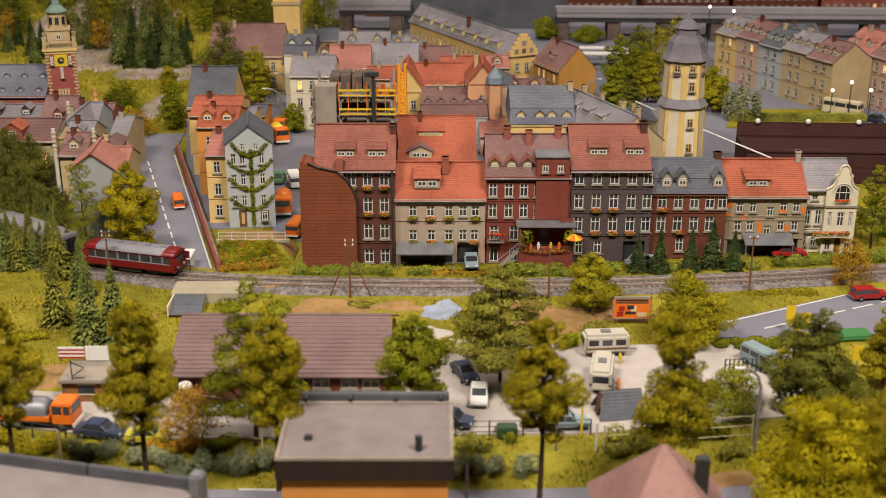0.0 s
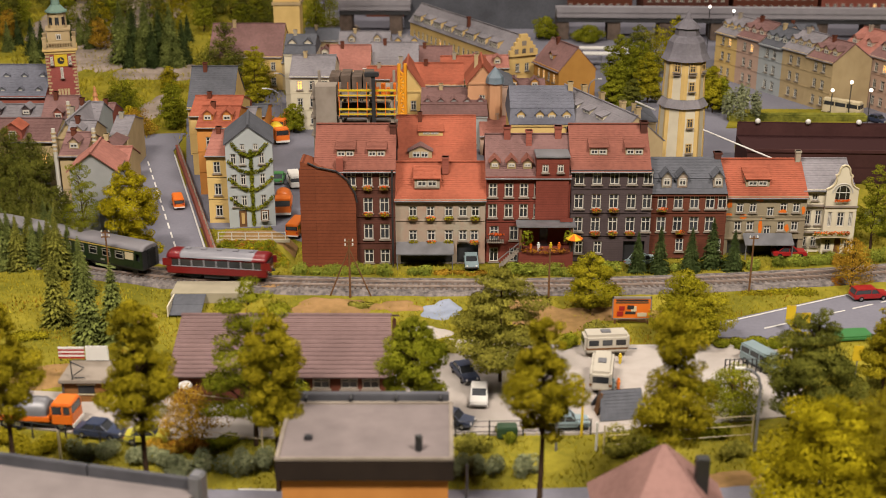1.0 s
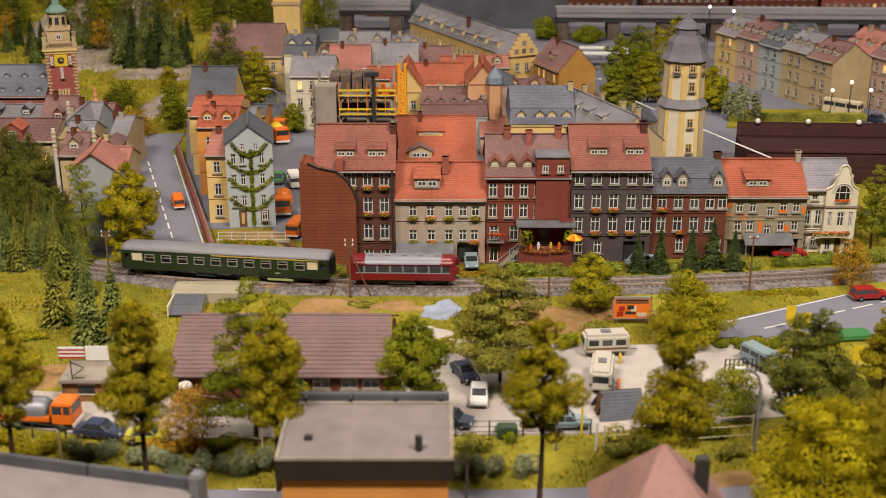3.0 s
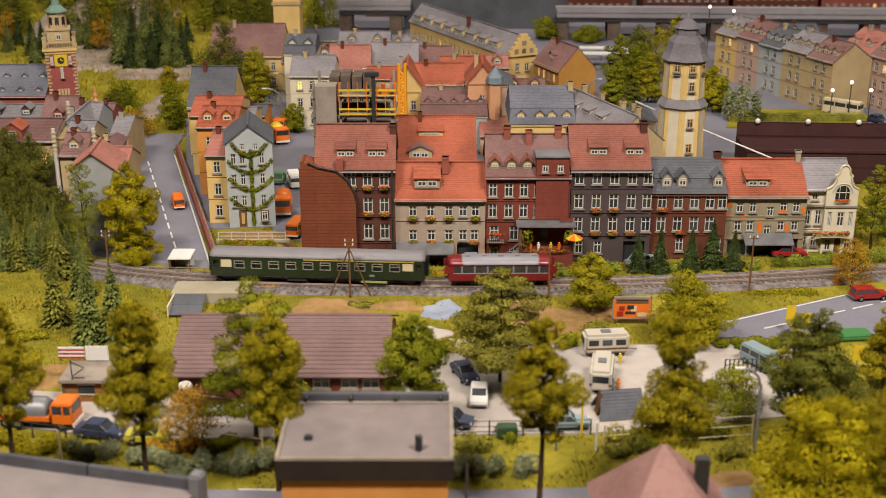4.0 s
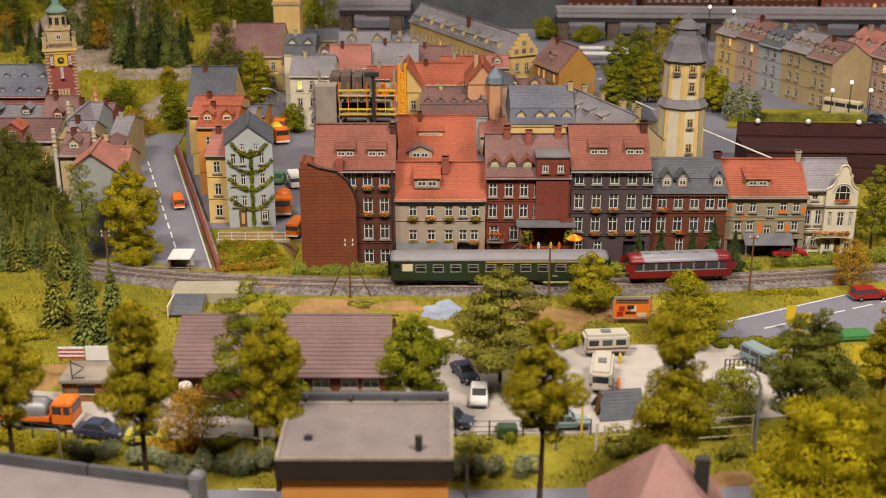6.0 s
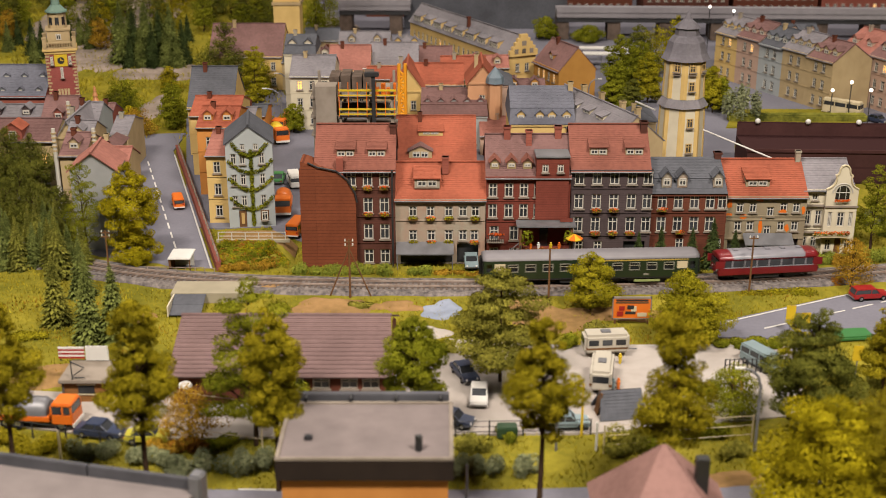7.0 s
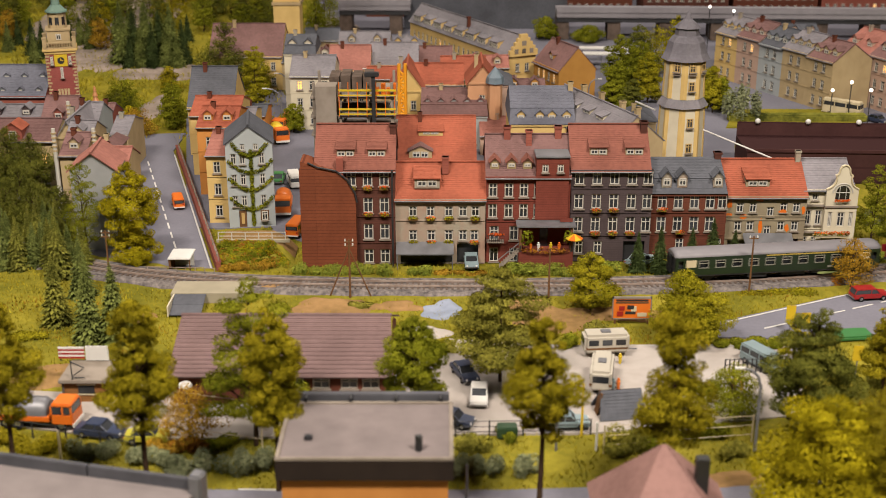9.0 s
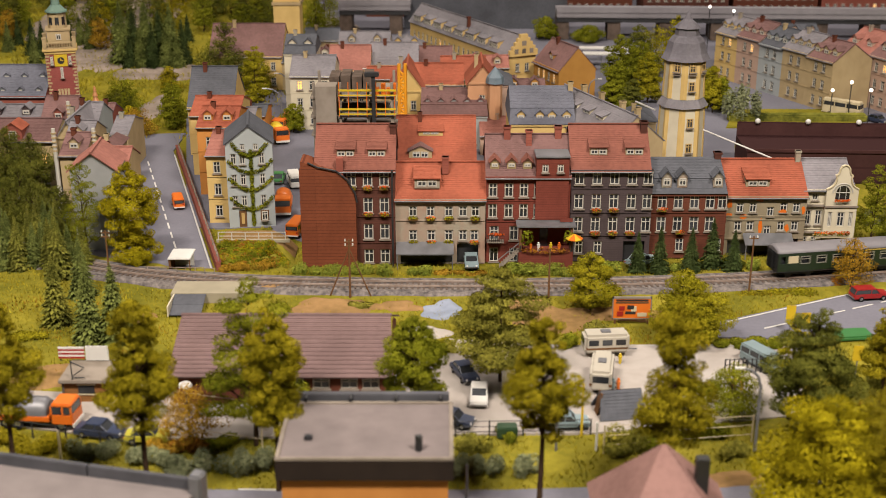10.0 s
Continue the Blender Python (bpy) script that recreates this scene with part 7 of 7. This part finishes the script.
for i, (x_, y_, h_) in enumerate(((-67.31, 253.87, 10.88), (-65.26, 256.23, 9.55), (-62.08, 253.87, 11.46), (-59.60, 255.04, 9.51), (-56.72, 252.70, 10.83), (-54.59, 253.87, 7.95), (-62.70, 250.40, 6.81), (-60.12, 250.40, 7.40),
                                  (-57.30, 250.40, 6.81), (-64.81, 250.40, 5.65), (-55.07, 250.40, 5.65), (-93.48, 267.32, 5.53), (-82.14, 243.14, 8.50), (-88.20, 260.45, 7.19), (-77.03, 263.84, 5.47), (-76.07, 270.89, 5.60), (-79.84, 267.32, 6.14),
                                  (-85.31, 258.19, 7.18), (-72.93, 270.14, 4.94), (-84.47, 262.86, 6.02), (-94.21, 262.86, 6.02), (-81.86, 266.46, 6.09), (-70.73, 273.92, 5.63), (-66.69, 270.14, 5.56), (-62.51, 273.92, 5.63), (-56.70, 270.14, 5.56))):
    fir(x_, y_, h_ * (1.22 if i < 11 else 1.1), ("fir", "firdark")[i % 2], i, ground_z(x_, y_) if i > 10 else 1.0, .25)
for i in range(60):
    x_, y_ = rr.uniform(-122, -34), rr.uniform(268, 315)
    broad_tree(x_, y_, rr.uniform(7, 11), rr.uniform(3, 4.5), ("pine", "pine", "green", "olive")[i % 4], 60 + i, .12, ground_z(x_, y_), n=900, size=.42)
for i, (x_, y_) in enumerate(((-58.03, 216.68), (-74.33, 262.99), (-96.11, 269.28), (-45.87, 251.20), (-35.81, 230.33), (-46.24, 204.44), (-51.73, 198.78), (-54.15, 195.17), (-25.32, 200.64), (-52.68, 230.33))):
    broad_tree(x_, y_, (5.5, 7, 7, 9, 8, 8, 4.5, 4, 5, 5)[i], (4.5, 3, 3, 4, 4, 3, 4, 3.5, 2.5, 2.5)[i], ("green", "ochre", "ochre", "green", "lime", "green", "ochre", "ochre", "green", "olive")[i], 90 + i, .12, ground_z(x_, y_), n=1500, size=.3)
for i, (x_, y_, h_, r_) in enumerate(((-28.18, 269.28, 11.84, 4.28), (43.88, 248.40, 9.56, 6.42), (32.07, 221.06, 7.72, 2.93), (38.02, 232.76, 9.37, 4.40), (48.98, 254.05, 10.68, 3.57), (24.11, 286.31, 5.31, 3.73), (33.71, 282.75, 3.94, 3.95), (48.53, 214.55, 6.71, 2.24), (50.52, 216.68, 5.74, 2.47), (-28.86, 297.53, 10.23, 5.52))):
    broad_tree(x_, y_, h_, r_, ("green", "lime", "green")[i % 3], 120 + i, .12, n=1800, size=.36)

for i, (x_, y_, h_, r_) in enumerate(((34.65, 236, 10.19, 4.6), (39.69, 244, 10.67, 4.4), (37.96, 222, 9.31, 3.4), (30.5, 216, 7.94, 2.6), (32.57, 206, 8.07, 2.8), (49.76, 222, 6.9, 3.2))):
    broad_tree(x_, y_, h_, r_, ("green", "pine", "lime")[i % 3], 170 + i, .1, n=2600, size=.34)

broad_tree(-41.22, 229, 14.22, 4.2, "pine", 180, .06, n=2600, size=.34, round_top=True)
broad_tree(-34.78, 222, 10.45, 3.4, "lime", 181, .06, n=2200, size=.34)
broad_tree(-52.67, 199.52, 4.6, 3.6, "gold", 182, .05, n=1800, size=.3)
broad_tree(-58.44, 216.25, 4.2, 3.4, "pine", 183, .05, n=1800, size=.3)
broad_tree(-46.00, 203.29, 7.5, 1.9, "green", 184, .06, n=1500, size=.3, round_top=True)


def willow():
    x, y, h = 52.69, 209.58, 6.48
    t = thing("willow_tree", x, y, 0, 0, "drooping grey-green model willow beyond the tracks", "tree", "model trees")
    part("trunk", rod(bmesh.new(), (0, 0, 0), (0, 0, h * .7), .3, .15), M["trunk"], t)
    rng = random.Random(3)
    bl = []
    for i in range(46):
        a, r_ = rng.uniform(0, 6.28), 3.3 * math.sqrt(rng.random())
        bl.append((r_ * math.cos(a), r_ * math.sin(a), h * (.75 - .35 * r_ / 3.3), .45, .45, h * .33))
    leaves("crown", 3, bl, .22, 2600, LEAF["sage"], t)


willow()

for i, a_ in enumerate(((-52.67, 137.08, 6.48), (-50.91, 136.71, 6.89), (-49.12, 137.08, 5.91), (-46.98, 136.33, 6.74), (-44.68, 136.33, 5.96), (-43.15, 136.71, 6.04), (-55.12, 137.84, 6.51), (-47.20, 140.76, 7.70))):
    fir(*a_, ("fir", "firolive")[i % 2], i + 33, slim=.25)
for i, a_ in enumerate(((-55.05, 145.45, 8.55, 2.59), (-51.73, 145.87, 8.13, 2.59), (-48.58, 145.45, 7.67, 2.16))):
    broad_tree(*a_, "pine", 150 + i, .08, n=2600, size=.24, round_top=True)

# hedges and bushes before the houses and in the verge
for k_, (x_, y_, w_, h_, lf) in enumerate((
        (-16.03, 134.48, 3.2, 1.9, "hedge"), (-13.32, 134.11, 3.4, 1.8, "hedge"), (-10.64, 134.11, 3.2, 1.9, "hedge"), (-7.76, 134.11, 3.4, 1.9, "hedge"),
        (-3.30, 134.85, 3.2, 1.3, "hedge"), (9.12, 134.48, 2.8, 1.9, "hedge"), (11.42, 133.75, 3.2, 2.2, "hedge"), (13.76, 133.75, 3.0, 2.2, "hedge"),
        (20.27, 135.03, 2.6, 1.7, "hedge"), (18.47, 134.11, 2.8, 2.0, "hedge"), (37.75, 136.33, 2.4, 1.5, "hedge"), (40.32, 137.08, 3.0, 1.5, "hedge"))):
    bush(x_, y_, w_, 1.8, h_, lf, 200 + k_, n=1300, size=.115)
for k_, (x_, y_, w_, h_, lf) in enumerate((
        (40.32, 137.08, 3.0, 1.5, "hedge"), (43.26, 137.84, 3.2, 1.6, "hedge"), (46.46, 138.23, 3.2, 1.8, "hedge"), (52.42, 138.61, 4.4, 2.2, "hedge"),
        (48.74, 137.84, 3.0, 1.6, "ochre"), (45.77, 131.43, 3.2, 1.0, "rust"), (48.57, 131.96, 3.0, 1.0, "ochre"), (-25.89, 135.21, 1.6, 1.2, "ochre"),
        (-22.68, 136.33, 4.5, 1.4, "ochre"), (56.78, 148.45, 4.0, 2.4, "hedge"), (57.77, 153.60, 4.0, 2.4, "sage"), (35.37, 137.84, 2.5, 1.0, "hedge"))):
    bush(x_, y_, w_, 1.8, h_, lf, 211 + k_, n=1300, size=.115)
for k_, (x_, y_, w_, h_, lf) in enumerate((
        (35.37, 137.84, 2.5, 1.0, "hedge"), (27.84, 135.96, 2.0, .9, "hedge"), (1.08, 135.21, 3.6, .5, "ochre"), (4.10, 134.85, 2.6, .5, "ochre"))):
    bush(x_, y_, w_, 1.8, h_, lf, 222 + k_, n=1300, size=.115)
for k_, (x_, y_, w_, h_, lf) in enumerate((
        (-30.82, 92.06, 3.0, 1.7, "sage"), (-28.54, 91.68, 2.6, 1.6, "sage"), (-35.44, 92.84, 3.6, 1.5, "olive"), (-37.73, 93.82, 3.0, 1.6, "olive"),
        (-33.53, 93.82, 3.0, 1.4, "olive"), (-25.65, 90.73, 2.6, 1.7, "sage"), (-23.19, 90.45, 2.8, 1.6, "sage"), (-22.10, 88.62, 2.2, 1.5, "sage"),
        (-19.48, 89.80, 3.2, 2.0, "sage"), (-16.39, 89.80, 2.4, 2.1, "sage"), (-15.05, 90.45, 2.0, 1.8, "sage"), (-22.32, 93.32, 3.6, 1.2, "rust"))):
    bush(x_, y_, w_, 2.2, h_, lf, 300 + k_, n=1600, size=.115)
for k_, (x_, y_, w_, h_, lf) in enumerate((
        (-22.32, 93.32, 3.6, 1.2, "rust"), (-24.67, 92.84, 3.0, 1.0, "ochre"), (-18.96, 93.82, 3.4, 1.0, "green"), (3.15, 93.62, 3.6, 2.0, "drab"),
        (1.71, 89.53, 2.4, 1.8, "sage"), (3.84, 89.25, 2.6, 1.9, "sage"), (6.81, 89.07, 2.4, 2.2, "sage"), (5.65, 95.32, 1.8, 1.1, "green"),
        (16.03, 93.32, 3.8, 2.4, "drab"), (18.07, 93.82, 3.6, 2.2, "green"), (21.82, 95.32, 3.6, 2.2, "green"), (23.71, 94.82, 3.4, 2.0, "green"))):
    bush(x_, y_, w_, 2.2, h_, lf, 311 + k_, n=1600, size=.115)
for k_, (x_, y_, w_, h_, lf) in enumerate((
        (23.71, 94.82, 3.4, 2.0, "green"), (25.33, 92.06, 2.8, 1.4, "drab"), (13.18, 114.29, 2.4, 1.5, "green"), (31.93, 114.71, 3.0, .9, "green"),
        (29.59, 114.71, 3.0, .9, "green"), (33.68, 114.71, 3.0, .9, "green"), (39.81, 128.84, 6, .7, "lime"), (35.94, 128.84, 6, .6, "olive"),
        (24.44, 103.50, 3.0, 1.6, "green"), (41.30, 105.88, 4.0, 2.0, "drab"), (14.98, 92.84, 2.4, 1.0, "drab"), (-14.30, 114.99, 3.0, 1.6, "lime"))):
    bush(x_, y_, w_, 2.2, h_, lf, 322 + k_, n=1600, size=.115)
for k_, (x_, y_, w_, h_, lf) in enumerate((
        (-14.30, 114.99, 3.0, 1.6, "lime"), (-0.52, 112.93, 3.0, 1.6, "lime"), (-9.05, 124.71, 3, .6, "drab"), (16.52, 117.84, 2.5, 1.2, "drab"),
        (-32.55, 117.84, 4, .6, "olive"), (-42.87, 116.40, 5, .7, "lime"))):
    bush(x_, y_, w_, 2.2, h_, lf, 333 + k_, n=1600, size=.115)
hb = boxes((0, 0, 0, 24.25, 2.2, 1.4), bevel=.3)
tagged(part("hedge_core", hb, LEAF["firolive"]), "clipped dark green hedge behind the brown wall", "hedge").matrix_basis = at(49.97, 207.18)


# static grass fibres and ground cover, too many to count
def fibres(name, seed, count, area, size, mat, label, patchy=0.0, clear=()):
    rng = np.random.default_rng(seed)
    x = rng.uniform(area[0], area[1], count)
    y = rng.uniform(area[2], area[3], count)
    keep = np.ones(count, bool)
    for i in range(count):
        if abs(y[i] - track_y(x[i])) < 3.4 or noise.noise((x[i] * .16, y[i] * .16, seed)) < patchy:
            keep[i] = False
            continue
        for q in clear:
            inside = False
            for (ax, ay), (bx, by) in zip(q, q[1:] + q[:1]):
                if (ay > y[i]) != (by > y[i]) and x[i] < (bx - ax) * (y[i] - ay) / (by - ay) + ax:
                    inside = not inside
            if inside:
                keep[i] = False
    x, y = x[keep], y[keep]
    n = len(x)
    z = np.array([ground_z(a, b) for a, b in zip(x, y)]) - .12
    a = rng.uniform(0, 6.283, n)
    s = size * rng.uniform(.5, 1.5, n)
    lean = rng.normal(0, .5, (2, n)) * s
    p0 = np.stack([x - np.cos(a) * s * .35, y - np.sin(a) * s * .35, z], 1)
    p1 = np.stack([x + np.cos(a) * s * .35, y + np.sin(a) * s * .35, z], 1)
    p2 = np.stack([x + lean[0], y + lean[1], z + s + .12], 1)
    me = bpy.data.meshes.new(name)
    me.from_pydata((np.stack([p0, p1, p2], 1).reshape(-1, 3) * K).tolist(), [], np.arange(n * 3).reshape(-1, 3).tolist())
    return tagged(mesh_part(name, me, mat), label, "grass", kind="stuff")


fibres("grass_tufts", 1, 60000, (-60, 62, 84, 152), .2, LEAF["fibre"], "yellow-green static grass tufts over the ground", -.35, ROADS)
fibres("weeds", 2, 16000, (-60, 62, 84, 140), .16, LEAF["fibre"], "yellow-green weeds in patches of the grass", .12, ROADS)
fibres("dry_grass", 3, 16000, (-60, 62, 96, 129), .2, LEAF["ochre"], "dry ochre grass in patches", .2, ROADS)
fibres("hill_grass_tufts", 4, 30000, (-115, -30, 196, 330), .45, LEAF["fibre"], "yellow-green grass of the hill meadow", -.1)


# ---------- the train's run ----------
RAIL_TOP = 1.02
RAILBUS, COACH = railbus(), coach()


def along(s):
    """A point of the track, s metres from x = 0, and its heading."""
    x, step = 0.0, 0.25 if s > 0 else -0.25
    run = 0.0
    while abs(run) < abs(s):
        y0, y1 = track_y(x), track_y(x + step)
        ds = math.hypot(step, y1 - y0)
        x += step
        run += math.copysign(ds, step)
    return x, track_y(x)


def on_track(s, wheelbase):
    a, b = along(s - wheelbase / 2), along(s + wheelbase / 2)
    return at((a[0] + b[0]) / 2, (a[1] + b[1]) / 2, RAIL_TOP, math.degrees(math.atan2(b[1] - a[1], b[0] - a[0])))


def motions():
    """The train rolls past at an even pace, the railbus in front."""
    run = [(0, -56.9), (0.5, -51.6), (1, -46.25), (1.5, -40.9), (2, -35.3), (2.5, -30.15), (3, -24.9), (3.5, -19.5), (4, -14.2), (4.5, -9.17),
           (5, -3.77), (5.5, 1.33), (6, 6.43), (6.5, 11.53), (7, 16.63), (7.5, 21.6), (8, 26.8), (8.5, 31.9), (9, 38.4), (9.5, 44.3), (10, 50.43)]
    bus = [(t, on_track(s + 20.5, 6.0)) for t, s in run]
    car = [(t, on_track(s, 18.6)) for t, s in run]
    walk(RAILBUS, bus)
    walk(COACH, car)


motions()
